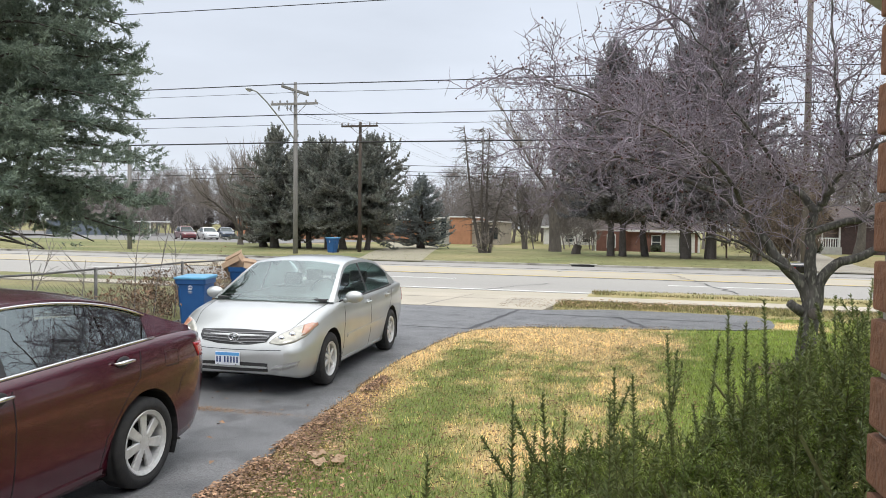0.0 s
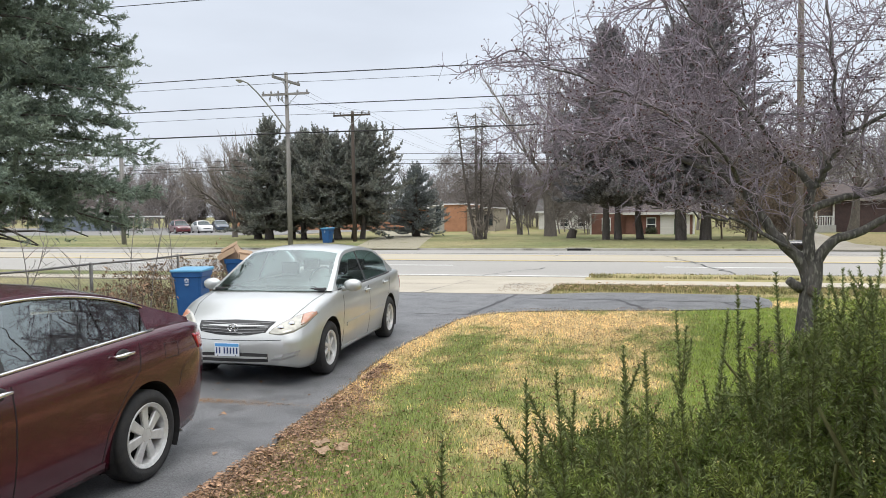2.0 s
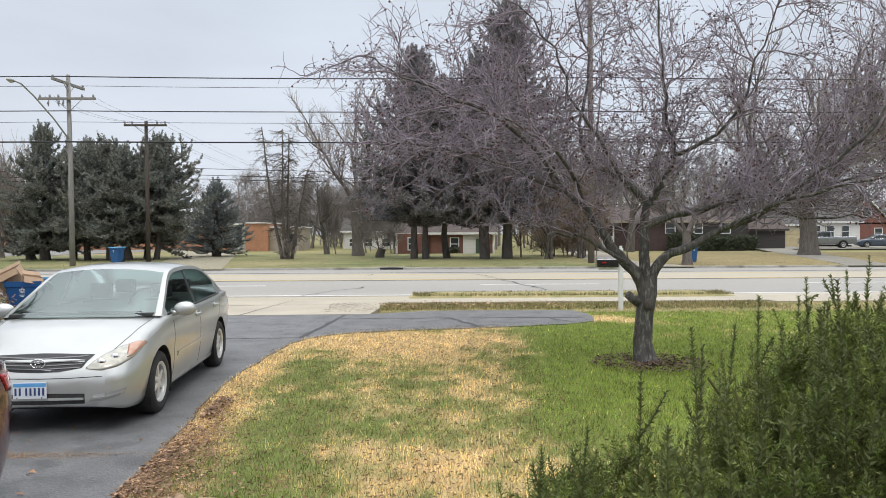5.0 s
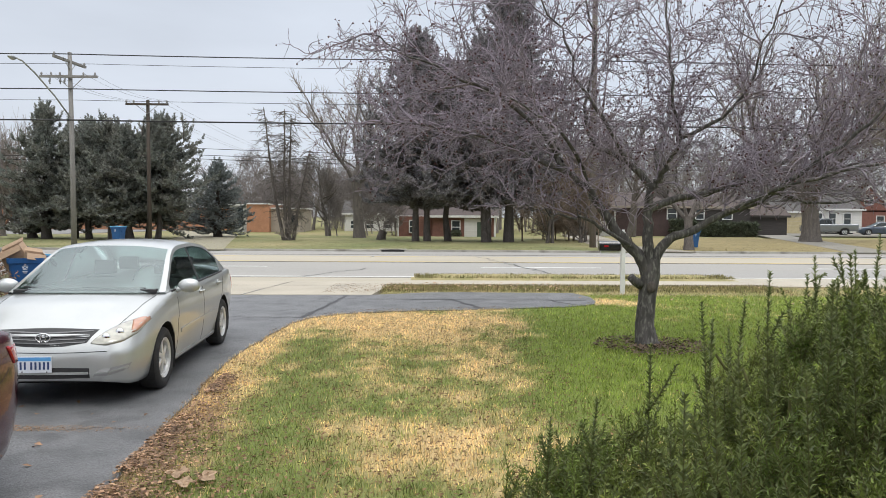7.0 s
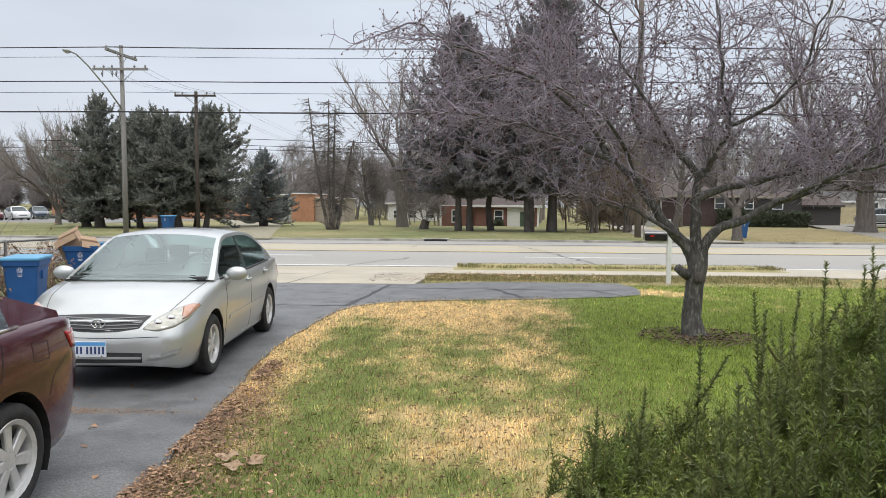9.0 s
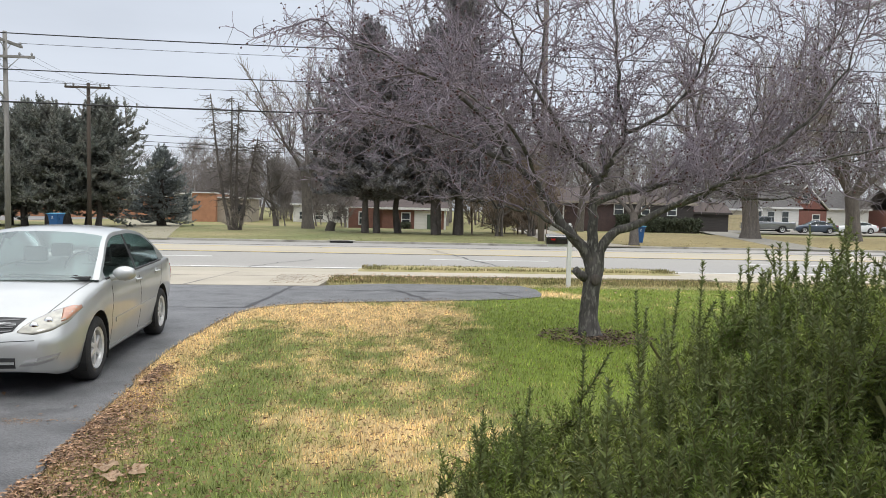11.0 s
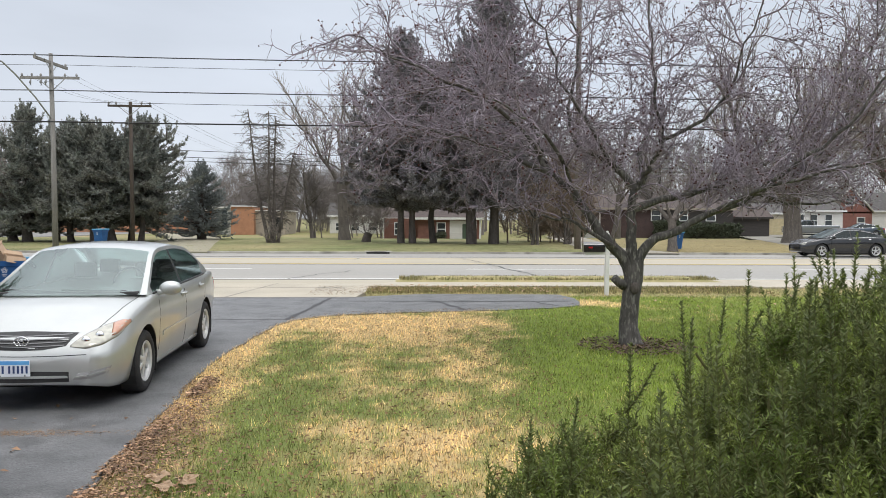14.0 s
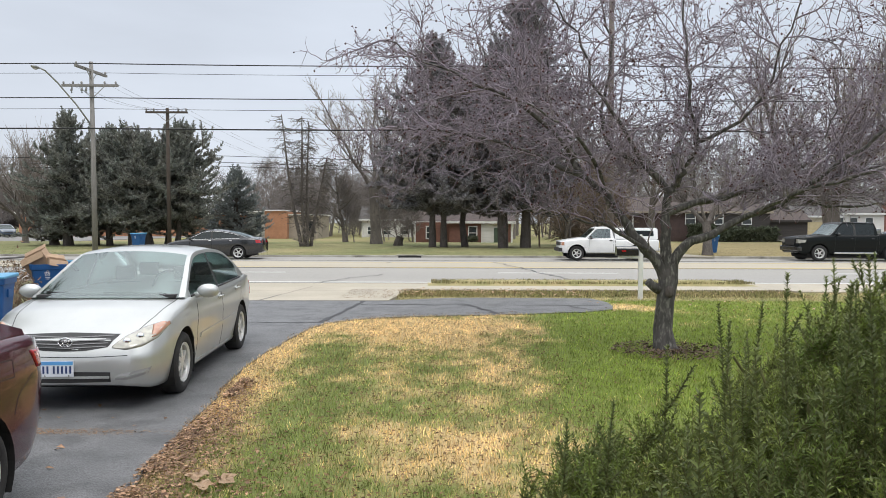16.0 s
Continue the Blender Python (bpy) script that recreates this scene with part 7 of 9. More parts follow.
for sg in (1, -1):
    hl = part("headlight", stick(solid, [(sg * 0.44, 0.635), (sg * 0.53, 0.72), (sg * 0.66, 0.79), (sg * 0.78, 0.825), (sg * 0.84, 0.82)], [(sg * 0.44, 0.622), (sg * 0.58, 0.605), (sg * 0.72, 0.632), (sg * 0.81, 0.69), (sg * 0.85, 0.79)], "front", 18, 7, 0.006), LAMPCLEAR, saloon, "clear faceted headlight", smooth=True)
    part("amber_reflector", stick(solid, [(sg * 0.72, 0.802), (sg * 0.79, 0.824), (sg * 0.838, 0.82)], [(sg * 0.765, 0.70), (sg * 0.80, 0.71), (sg * 0.847, 0.79)], "front", 9, 5, 0.009), LAMPAMBER, hl, "amber turn signal", smooth=True)
    for cx_, cz_ in ((0.565, 0.67), (0.66, 0.705)):
        o = solid.ray_cast(Vector((sg * cx_, 9, cz_)), Vector((0, -1, 0)))[0]
        bm = bmesh.new()
        bmesh.ops.create_uvsphere(bm, u_segments=12, v_segments=8, radius=0.042, matrix=Matrix.Translation((sg * cx_, o.y - 0.012, cz_)) @ Matrix.Diagonal((1, 0.5, 1, 1)))
        part("bulb_bowl", bm, CHROME, hl, smooth=True)
    fs = part("bumper_slot", stick(solid, [(sg * 0.52, 0.375), (sg * 0.66, 0.405), (sg * 0.79, 0.43)], [(sg * 0.47, 0.315), (sg * 0.62, 0.325), (sg * 0.76, 0.365)], "front", 10, 4, 0.003), surf("slot shade", (0.38, 0.38, 0.38), None, 10, 0.5), saloon, "recessed bumper slot")
    part("slot_bar", stick(solid, *band([(sg * 0.50, 0.343), (sg * 0.64, 0.363), (sg * 0.77, 0.396)], 0.016), "front", 10, 2, 0.012), SILVER, fs)
li = part("lower_intake", stick(solid, [(-0.44, 0.395), (0, 0.4), (0.44, 0.395)], [(-0.44, 0.3), (0, 0.292), (0.44, 0.3)], "front", 18, 4, 0.003), TRIMBLACK, saloon, "black lower air intake")
part("intake_bar", stick(solid, *band([(-0.43, 0.348), (0, 0.345), (0.43, 0.348)], 0.022), "front", 14, 2, 0.012), SILVER, li)
part("bumper_lip", stick(solid, *band([(-0.6, 0.555), (-0.3, 0.54), (0, 0.535), (0.3, 0.54), (0.6, 0.555)], 0.006), "front", 20, 2, 0.002), LINER, saloon)


def number_plate(car, y, x, z, top, base_mat, flip=1):
    """A plate with its figures as plain bars."""
    p = part("number_plate", boxed(x - 0.152, x + 0.152, y - 0.006, y + 0.004, z - 0.076, z + 0.076, 0.004), base_mat, car, "blue and white number plate")
    f = y + 0.0055
    part("plate_band", boxed(x - 0.146, x + 0.146, f - 0.003, f, z + 0.035, z + 0.07), top, p)
    for k in range(7):
        xx = x + 0.125 - k * 0.038 - (0.02 if k > 1 else 0)
        part("plate_bar", boxed(xx - 0.009, xx + 0.008, f, f + 0.003, z - 0.045, z + 0.025), PLATETEXT, p)
    for xx in (-0.11, 0.11):
        bm = bmesh.new()
        cyl(bm, (x + xx, f, z - 0.066), (x + xx, f + 0.006, z - 0.066), 0.007, n=8)
        part("bolt", bm, CHROME, p)


o = solid.ray_cast(Vector((0.05, 9, 0.47)), Vector((0, -1, 0)))[0]
number_plate(saloon, o.y + 0.022, 0.045, 0.435, PLATEBLUE, PLATEMAT)
# bonnet seams, wipers
for sg in (1, -1):
    part("bonnet_seam", stick(solid, *seam([(sg * 0.60, 2.02), (sg * 0.70, 1.7), (sg * 0.745, 1.3), (sg * 0.755, 1.08)], 0.007), "top", 16, 2, 0.0015), LINER, saloon)
bm = bmesh.new()
for x0, x1 in ((-0.62, 0.02), (0.08, 0.66)):
    tube(bm, [(x0, 1.13 + 0.10 * (1 - (x0 / 0.8) ** 2), 1.046), ((x0 + x1) / 2, 1.22, 1.054), (x1, 1.1 + 0.14 * (1 - (x1 / 0.8) ** 2), 1.06)], 0.007, 5)
part("wiper", bm, TRIMBLACK, saloon)
part("cowl", boxed(-0.74, 0.74, 1.10, 1.22, 1.0, 1.038, 0.01), TRIMBLACK, saloon, "black cowl under the windscreen")
for sg in (1, -1):
    xx = sg * 0.897
    mirror(saloon, sg * 0.86, 0.83, 1.045, SILVER, sg)
    door_handle(saloon, sg * 0.885, -0.12, 0.89, SILVER, sg)
    door_handle(saloon, sg * 0.885, -1.05, 0.915, SILVER, sg)
    for pts in ([(0.88, 0.24), (0.9, 0.6), (0.86, 0.92)], [(-0.24, 0.22), (-0.25, 0.6), (-0.24, 0.94)], [(-0.98, 0.3), (-1.05, 0.55), (-1.25, 0.75), (-1.4, 0.97)]):
        part("door_seam", stick(solid, *seam(pts, 0.008), "side", 14, 2, 0.0015, sg), LINER, saloon)
    part("side_moulding", stick(solid, *band([(0.78, 0.53), (-0.95, 0.555)], 0.05), "side", 16, 3, 0.012, sg), SILVER, saloon, "silver rubbing strip")
    part("rocker_strip", stick(solid, *band([(0.95, 0.235), (-0.98, 0.24)], 0.03), "side", 16, 2, 0.01, sg), SILVER, saloon)
    part("tail_light", stick(solid, [(-2.2, 0.93), (-2.46, 0.9)], [(-2.26, 0.72), (-2.46, 0.72)], "side", 8, 4, 0.005, sg), LAMPRED, saloon)

# maroon saloon, tail towards the road
S2 = dict(W=0.91, yf=2.37, yr=-2.48, axles=(1.388, -1.388), tyre=0.335, tw=0.215, rim=0.232, spokes=7, style="broad", arch=0.39, inset=0.015,
          plan=[(2.37, 0.56), (2.2, 0.72), (1.9, 0.85), (1.39, 0.905), (0.5, 0.91), (-0.9, 0.91), (-1.5, 0.905), (-1.95, 0.875), (-2.25, 0.81), (-2.48, 0.64)],
          sill=[(2.37, 0.28), (2.0, 0.2), (0, 0.2), (-1.6, 0.21), (-2.1, 0.25), (-2.48, 0.34)],
          belt=[(2.37, 0.68), (2.0, 0.80), (1.4, 0.96), (1.0, 1.0), (0, 1.04), (-1.0, 1.075), (-1.6, 1.09), (-2.1, 1.07), (-2.48, 0.98)],
          deck=[(2.37, 0.72), (2.0, 0.87), (1.4, 1.0), (1.0, 1.05), (0, 1.07), (-1.5, 1.14), (-1.9, 1.155), (-2.3, 1.14), (-2.48, 1.06)],
          nose=lambda z, x: 0.25 * max(0, z - 0.55), tail=lambda z, x: 0.10 * max(0, z - 0.72) + 0.32 * max(0, 0.42 - z), rround=0.5,
          archline=[(1.2, 1.0), (0.8, 1.19), (0.25, 1.41), (-0.3, 1.465), (-0.8, 1.45), (-1.25, 1.375), (-1.65, 1.245), (-2.08, 1.12)], roof=(0.3, -1.1), window=(0.95, -1.50), pillars=[(-0.13, -0.2), (-1.08, -1.11)],
          rail=0.034, tumble=0.44, crown=0.06, seat=-0.05, floor=0.28, trim=CHROME, archtrim=True, crease=0.004)
maroon, solid2, _ = build_car("maroon_saloon", "dark maroon four-door saloon parked on the driveway", S2, MAROON, GLASS, pose(-3.80, 3.33, 0, 0, 0, 180), sgmat=REARGLASS)
for sg in (1, -1):
    mirror(maroon, sg * 0.88, 0.85, 1.02, MAROON, sg)
    door_handle(maroon, sg * 0.897, -0.05, 0.955, CHROME, sg, 0.2)
    door_handle(maroon, sg * 0.895, -1.12, 0.985, CHROME, sg, 0.2)
    for pts in ([(0.92, 0.24), (0.95, 0.6), (0.9, 0.94)], [(-0.165, 0.22), (-0.17, 0.6), (-0.165, 0.98)], [(-0.92, 0.24), (-0.96, 0.48), (-1.15, 0.72), (-1.30, 0.85), (-1.33, 1.03)]):
        part("door_seam", stick(solid2, *seam(pts, 0.008), "side", 16, 2, 0.0015, sg), LINER, maroon)
    part("rocker_strip", stick(solid2, *band([(0.95, 0.25), (-0.95, 0.255)], 0.04), "side", 16, 2, 0.012, sg), MAROON, maroon)
    part("tail_light", stick(solid2, [(-2.06, 0.985), (-2.28, 0.965)], [(-2.14, 0.86), (-2.28, 0.85)], "side", 8, 5, 0.008, sg), LAMPRED, maroon, "red wraparound tail light", smooth=True)
    part("tail_light", stick(solid2, [(sg * 0.45, 0.96), (sg * 0.62, 0.97), (sg * 0.80, 0.975)], [(sg * 0.5, 0.86), (sg * 0.64, 0.85), (sg * 0.80, 0.85)], "rear", 10, 5, 0.008), LAMPRED, maroon, "red wraparound tail light", smooth=True)
    part("bumper_seam", stick(solid2, *seam([(-1.80, 0.62), (-1.84, 0.74), (-2.05, 0.84)], 0.007), "side", 8, 2, 0.0015, sg), LINER, maroon)
# fuel door outline on the driver's side
for a, b in (((-1.62, 0.88), (-1.62, 0.98)), ((-1.80, 0.86), (-1.80, 0.97))):
    part("fuel_door_seam", stick(solid2, *seam([a, b], 0.005), "side", 6, 2, 0.0015, -1), LINER, maroon)
for a, b in (((-1.62, 0.98), (-1.80, 0.97)), ((-1.62, 0.87), (-1.80, 0.86))):
    part("fuel_door_seam", stick(solid2, *band([a, b], 0.005), "side", 6, 2, 0.0015, -1), LINER, maroon)
part("boot_seam", stick(solid2, *band([(-0.62, 1.1), (0, 1.125), (0.62, 1.1)], 0.006), "rear", 10, 2, 0.002), LINER, maroon)


def sedan_spec(L, W, H, wb, fo, tyre=0.33, rim=0.215, spokes=5, style="plain", trim=CHROME, archtrim=True):
    """A plain three-box car of those outer sizes."""
    yf, a = wb / 2 + fo, wb / 2
    yr = yf - L
    return dict(W=W / 2, yf=yf, yr=yr, axles=(a, -a), tyre=tyre, tw=0.21, rim=rim, spokes=spokes, style=style, arch=tyre + 0.05,
                plan=[(yf, W * 0.31), (yf - 0.12, W * 0.4), (yf - 0.45, W * 0.475), (a, W * 0.5), (-a, W * 0.498), (yr + 0.4, W * 0.46), (yr, W * 0.36)],
                sill=[(yf, 0.28), (yf - 0.3, 0.2), (0, 0.2), (yr + 0.5, 0.22), (yr, 0.34)],
                belt=[(yf, 0.64), (yf - 0.4, 0.80), (a - 0.3, 0.93), (0, 0.96), (-a, 1.01), (yr + 0.3, 1.0), (yr, 0.92)],
                deck=[(yf, 0.68), (yf - 0.4, 0.86), (a - 0.3, 0.99), (0, 1.0), (-a - 0.2, 1.07), (yr + 0.3, 1.08), (yr, 1.0)],
                nose=lambda z, x: 0.3 * max(0, z - 0.55), tail=lambda z, x: 0.12 * max(0, z - 0.7) + 0.3 * max(0, 0.42 - z),
                archline=[(a - 0.2, 0.96), (a - 0.65, 1.16), (a - 1.1, H - 0.12), (0, H - 0.08), (-0.5, H - 0.1), (-a + 0.25, H - 0.2), (-a - 0.42, 1.06)], roof=(a - 1.05, -0.9),
                window=(a - 0.45, -a - 0.05), pillars=[(-0.08, -0.16)], rail=0.06, tumble=0.42, seat=0.0, floor=0.28, trim=trim, archtrim=archtrim, rows=11)


def simple_lamps(car, solid, s, sides=(1, -1)):
    yf, yr, W = s["yf"], s["yr"], s["W"]
    for sg in sides:
        part("headlight", stick(solid, [(sg * W * 0.55, 0.74), (sg * W * 0.8, 0.78)], [(sg * W * 0.55, 0.62), (sg * W * 0.8, 0.64)], "front", 7, 3, 0.006), LAMPCLEAR, car)
        part("tail_light", stick(solid, [(sg * W * 0.5, 0.95), (sg * W * 0.85, 0.95)], [(sg * W * 0.5, 0.80), (sg * W * 0.85, 0.80)], "rear", 7, 3, 0.006), LAMPRED, car)
        part("tail_light", stick(solid, [(yr + 0.28, 0.95), (yr + 0.08, 0.93)], [(yr + 0.28, 0.82), (yr + 0.08, 0.80)], "side", 6, 3, 0.005, sg), LAMPRED, car)
        for pts in ([(s["axles"][0] - 0.45, 0.25), (s["axles"][0] - 0.45, 0.9)], [(-0.12, 0.25), (-0.12, 0.93)], [(s["axles"][1] + 0.42, 0.3), (s["axles"][1] + 0.1, 0.72), (s["axles"][1] - 0.02, 0.95)]):
            part("door_seam", stick(solid, *seam(pts, 0.012), "side", 8, 2, 0.002, sg), LINER, car)
        for y in (-0.02, s["axles"][1] + 0.35):
            door_handle(car, sg * W * 0.985, y, 0.9, car_trim(s), sg)
        mirror(car, sg * W * 0.97, s["axles"][0] - 0.52, 1.0, TRIMBLACK, sg)
    part("grille", stick(solid, [(-W * 0.5, 0.7), (W * 0.5, 0.7)], [(-W * 0.45, 0.5), (W * 0.45, 0.5)], "front", 9, 3, 0.004), TRIMBLACK, car)


def car_trim(s):
    return s["trim"]


# dark saloon driving along the far lane
SD = sedan_spec(4.87, 1.83, 1.48, 2.8, 0.95, rim=0.225)
dark_saloon, sol, dark_wheels = build_car("black_saloon", "shiny black saloon driving along the far lane", SD, BLACKP, DARKGLASS, None, dy=0.07)
simple_lamps(dark_saloon, sol, SD)

# grey sport-utility car driving along the near lane
SX = dict(W=0.97, yf=2.335, yr=-2.555, axles=(1.465, -1.465), tyre=0.37, tw=0.255, rim=0.262, spokes=5, style="twin", arch=0.425,
          plan=[(2.335, 0.66), (2.22, 0.8), (1.95, 0.91), (1.465, 0.965), (0, 0.97), (-1.465, 0.965), (-2.2, 0.91), (-2.555, 0.8)],
          sill=[(2.335, 0.40), (2.0, 0.27), (1.0, 0.24), (-1.2, 0.24), (-2.0, 0.30), (-2.555, 0.48)],
          belt=[(2.335, 0.84), (2.0, 0.99), (1.5, 1.08), (1.0, 1.12), (0, 1.15), (-1.5, 1.19), (-2.3, 1.20), (-2.555, 1.12)],
          deck=[(2.335, 0.88), (2.0, 1.05), (1.5, 1.14), (1.0, 1.19), (0, 1.2), (-2.3, 1.22), (-2.555, 1.16)],
          nose=lambda z, x: 0.14 * max(0, z - 0.7) + 0.25 * max(0, 0.5 - z), tail=lambda z, x: 0.18 * max(0, z - 0.9) + 0.25 * max(0, 0.55 - z), rround=0.45,
          archline=[(1.08, 1.14), (0.75, 1.34), (0.2, 1.62), (-0.4, 1.68), (-1.3, 1.66), (-2.0, 1.58), (-2.42, 1.24)], roof=(0.3, -2.02), window=(0.85, -2.0), pillars=[(-0.28, -0.36), (-1.28, -1.36)],
          rail=0.09, tumble=0.34, seat=0.0, floor=0.4, trim=CHROME, archtrim=True, hatch=0.02, crown=0.07, rows=12)
suv, sol, suv_wheels = build_car("grey_suv", "grey sport-utility car driving along the near lane", SX, GREYP, GLASS, None, sgmat=DARKGLASS, dy=0.06)
simple_lamps(suv, sol, dict(SX, trim=GREYP))
for sg in (1, -1):
    part("tail_light", stick(sol, [(-2.2, 1.10), (-2.52, 1.09)], [(-2.24, 0.94), (-2.5, 0.96)], "side", 8, 4, 0.01, sg), LAMPRED, suv, "red wraparound tail light")
    part("headlight", stick(sol, [(1.95, 0.96), (2.25, 0.89)], [(2.02, 0.86), (2.25, 0.82)], "side", 8, 4, 0.008, sg), LAMPCLEAR, suv)
    part("sill_strip", stick(sol, *band([(0.98, 0.36), (-0.98, 0.36)], 0.025), "side", 14, 2, 0.012, sg), CHROME, suv, "bright sill strip")
    part("lower_cladding", stick(sol, *band([(0.98, 0.29), (-0.98, 0.29)], 0.10), "side", 14, 2, 0.008, sg), TRIMBLACK, suv)
    part("bumper_cladding", stick(sol, [(-2.0, 0.62), (-2.5, 0.62)], [(-2.0, 0.42), (-2.5, 0.5)], "side", 8, 3, 0.006, sg), TRIMBLACK, suv)
    bm = bmesh.new()
    tube(bm, [(sg * 0.6, 0.1, 1.66), (sg * 0.62, 0.0, 1.735), (sg * 0.62, -0.8, 1.755), (sg * 0.62, -1.6, 1.735), (sg * 0.6, -1.75, 1.67)], 0.016, 6)
    part("roof_rail", bm, CHROME, suv)


def truck_spec(L, W, H, wb, fo, hood, bed, tyre, cab0, cab1, wins, pil):
    yf, a = wb / 2 + fo, wb / 2
    yr = yf - L
    return dict(W=W / 2, yf=yf, yr=yr, axles=(a, -a), tyre=tyre, tw=0.24, rim=tyre * 0.62, spokes=5, style="plain", arch=tyre + 0.08,
                plan=[(yf, W * 0.43), (yf - 0.1, W * 0.47), (yf - 0.5, W * 0.495), (a, W * 0.5), (yr + 0.2, W * 0.5), (yr, W * 0.48)],
                sill=[(yf, 0.42), (yf - 0.2, 0.36), (a - 0.6, 0.36), (-a + 0.6, 0.38), (yr, 0.5)],
                belt=[(yf, hood - 0.12), (yf - 0.5, hood - 0.05), (cab0 + 0.1, hood + 0.01), (cab1, hood + 0.03), (cab1 - 0.1, bed), (yr + 0.2, bed), (yr, bed - 0.01)],
                deck=[(yf, hood - 0.08), (yf - 0.5, hood), (cab0 + 0.1, hood + 0.07), (cab1, hood + 0.08), (cab1 - 0.1, bed), (yr + 0.2, bed), (yr, bed - 0.02)],
                nose=lambda z, x: 0.05 * max(0, z - 0.7), tail=lambda z, x: 0.0, fround=0.3, tuck=0.02,
                archline=[(cab0, hood + 0.03), (cab0 - 0.3, hood + 0.3), (cab0 - 0.55, H - 0.08), (cab0 - 0.9, H - 0.04), (cab1 + 0.25, H - 0.05), (cab1 + 0.1, H - 0.12), (cab1, hood + 0.06)], roof=(cab0 - 0.5, cab1 + 0.12),
                window=(cab0 - 0.2, cab1 + 0.16), pillars=pil, rail=0.07, tumble=0.24, seat=cab0 - 1.05, floor=0.55, trim=TRIMBLACK, rows=10, crown=0.04, bow=0.1, bowr=0.03)


# white pickup with a canopy on its bed
SP = truck_spec(4.78, 1.70, 1.66, 2.9, 0.78, 1.05, 1.02, 0.35, 1.05, -0.35, None, [])
pickup, sol, pick_wheels = build_car("white_pickup", "old white pickup truck with a bed canopy", SP, WHITEP, GLASS, None, dy=0.07, cat="truck")
bm = bmesh.new()
vs = [(sx * (0.82 - 0.14 * (zz > 1.2)), yy, zz) for yy in (-0.42, -2.52) for sx, zz in ((-1, 1.02), (-1, 1.6), (1, 1.6), (1, 1.02))]
bv = [bm.verts.new(v) for v in vs]
for f in ((0, 1, 2, 3), (7, 6, 5, 4), (0, 4, 5, 1), (1, 5, 6, 2), (2, 6, 7, 3), (3, 7, 4, 0)):
    bm.faces.new([bv[i] for i in f])
bmesh.ops.bevel(bm, geom=list(bm.edges), offset=0.05, segments=2, affect="EDGES")
can = part("bed_canopy", bm, WHITEP, pickup, "white bed canopy with dark side windows")
for sg in (1, -1):
    bm = bmesh.new()
    q4 = [bm.verts.new((sg * (0.827 - 0.14 * (z - 1.02) / 0.58), y, z)) for y, z in ((-0.6, 1.2), (-0.6, 1.47), (-2.3, 1.47), (-2.3, 1.2))]
    bm.faces.new(q4)
    bmesh.ops.solidify(bm, geom=bm.faces[:], thickness=0.01)
    part("canopy_window", bm, DARKGLASS, can)
    mirror(pickup, sg * 0.84, 0.78, 1.12, BLACKP, sg)
    door_handle(pickup, sg * 0.845, -0.2, 0.98, BLACKP, sg)
    for pts in ([(0.86, 0.5), (0.86, 1.05)], [(-0.34, 0.45), (-0.34, 1.05)], [(-0.42, 0.45), (-0.42, 1.0)]):
        part("door_seam", stick(sol, *seam(pts, 0.014), "side", 6, 2, 0.002, sg), LINER, pickup)
    part("side_strip", stick(sol, *band([(1.95, 0.66), (0.95, 0.66)], 0.012), "side", 6, 2, 0.004, sg), TRIMBLACK, pickup)
    part("headlight", stick(sol, [(sg * 0.45, 0.90), (sg * 0.72, 0.90)], [(sg * 0.45, 0.74), (sg * 0.72, 0.74)], "front", 6, 3, 0.01), LAMPCLEAR, pickup)
    part("corner_lamp", stick(sol, [(2.2, 0.9), (2.06, 0.9)], [(2.2, 0.74), (2.06, 0.74)], "side", 5, 3, 0.01, sg), LAMPAMBER, pickup)
part("grille", stick(sol, [(-0.45, 0.9), (0.45, 0.9)], [(-0.45, 0.72), (0.45, 0.72)], "front", 9, 3, 0.006), TRIMBLACK, pickup)
part("bumper", boxed(-0.83, 0.83, 2.16, 2.32, 0.44, 0.62, 0.03), TRIMBLACK, pickup)
part("rear_bumper", boxed(-0.8, 0.8, -2.7, -2.55, 0.48, 0.62, 0.02), CHROME, pickup)

# black crew-cab pickup
SR = truck_spec(5.82, 2.02, 1.92, 3.57, 1.0, 1.24, 1.34, 0.39, 1.25, -1.05, None, [(0.12, 0.02)])
ram, sol, ram_wheels = build_car("black_pickup", "black crew-cab pickup truck with chrome wheels", SR, DARKP, GLASS, None, sgmat=DARKGLASS, dy=0.08, cat="truck")
# dark block on the solid bed stands in for shade inside the open one
part("bed_void", boxed(-0.85, 0.85, -2.9, -1.25, 1.0, 1.345), LINER, ram)
part("grille", stick(sol, [(-0.5, 1.08), (0.5, 1.08)], [(-0.45, 0.78), (0.45, 0.78)], "front", 9, 4, 0.02), TRIMBLACK, ram)
part("bumper", boxed(-0.98, 0.98, 2.66, 2.86, 0.48, 0.72, 0.05), BLACKP, ram)
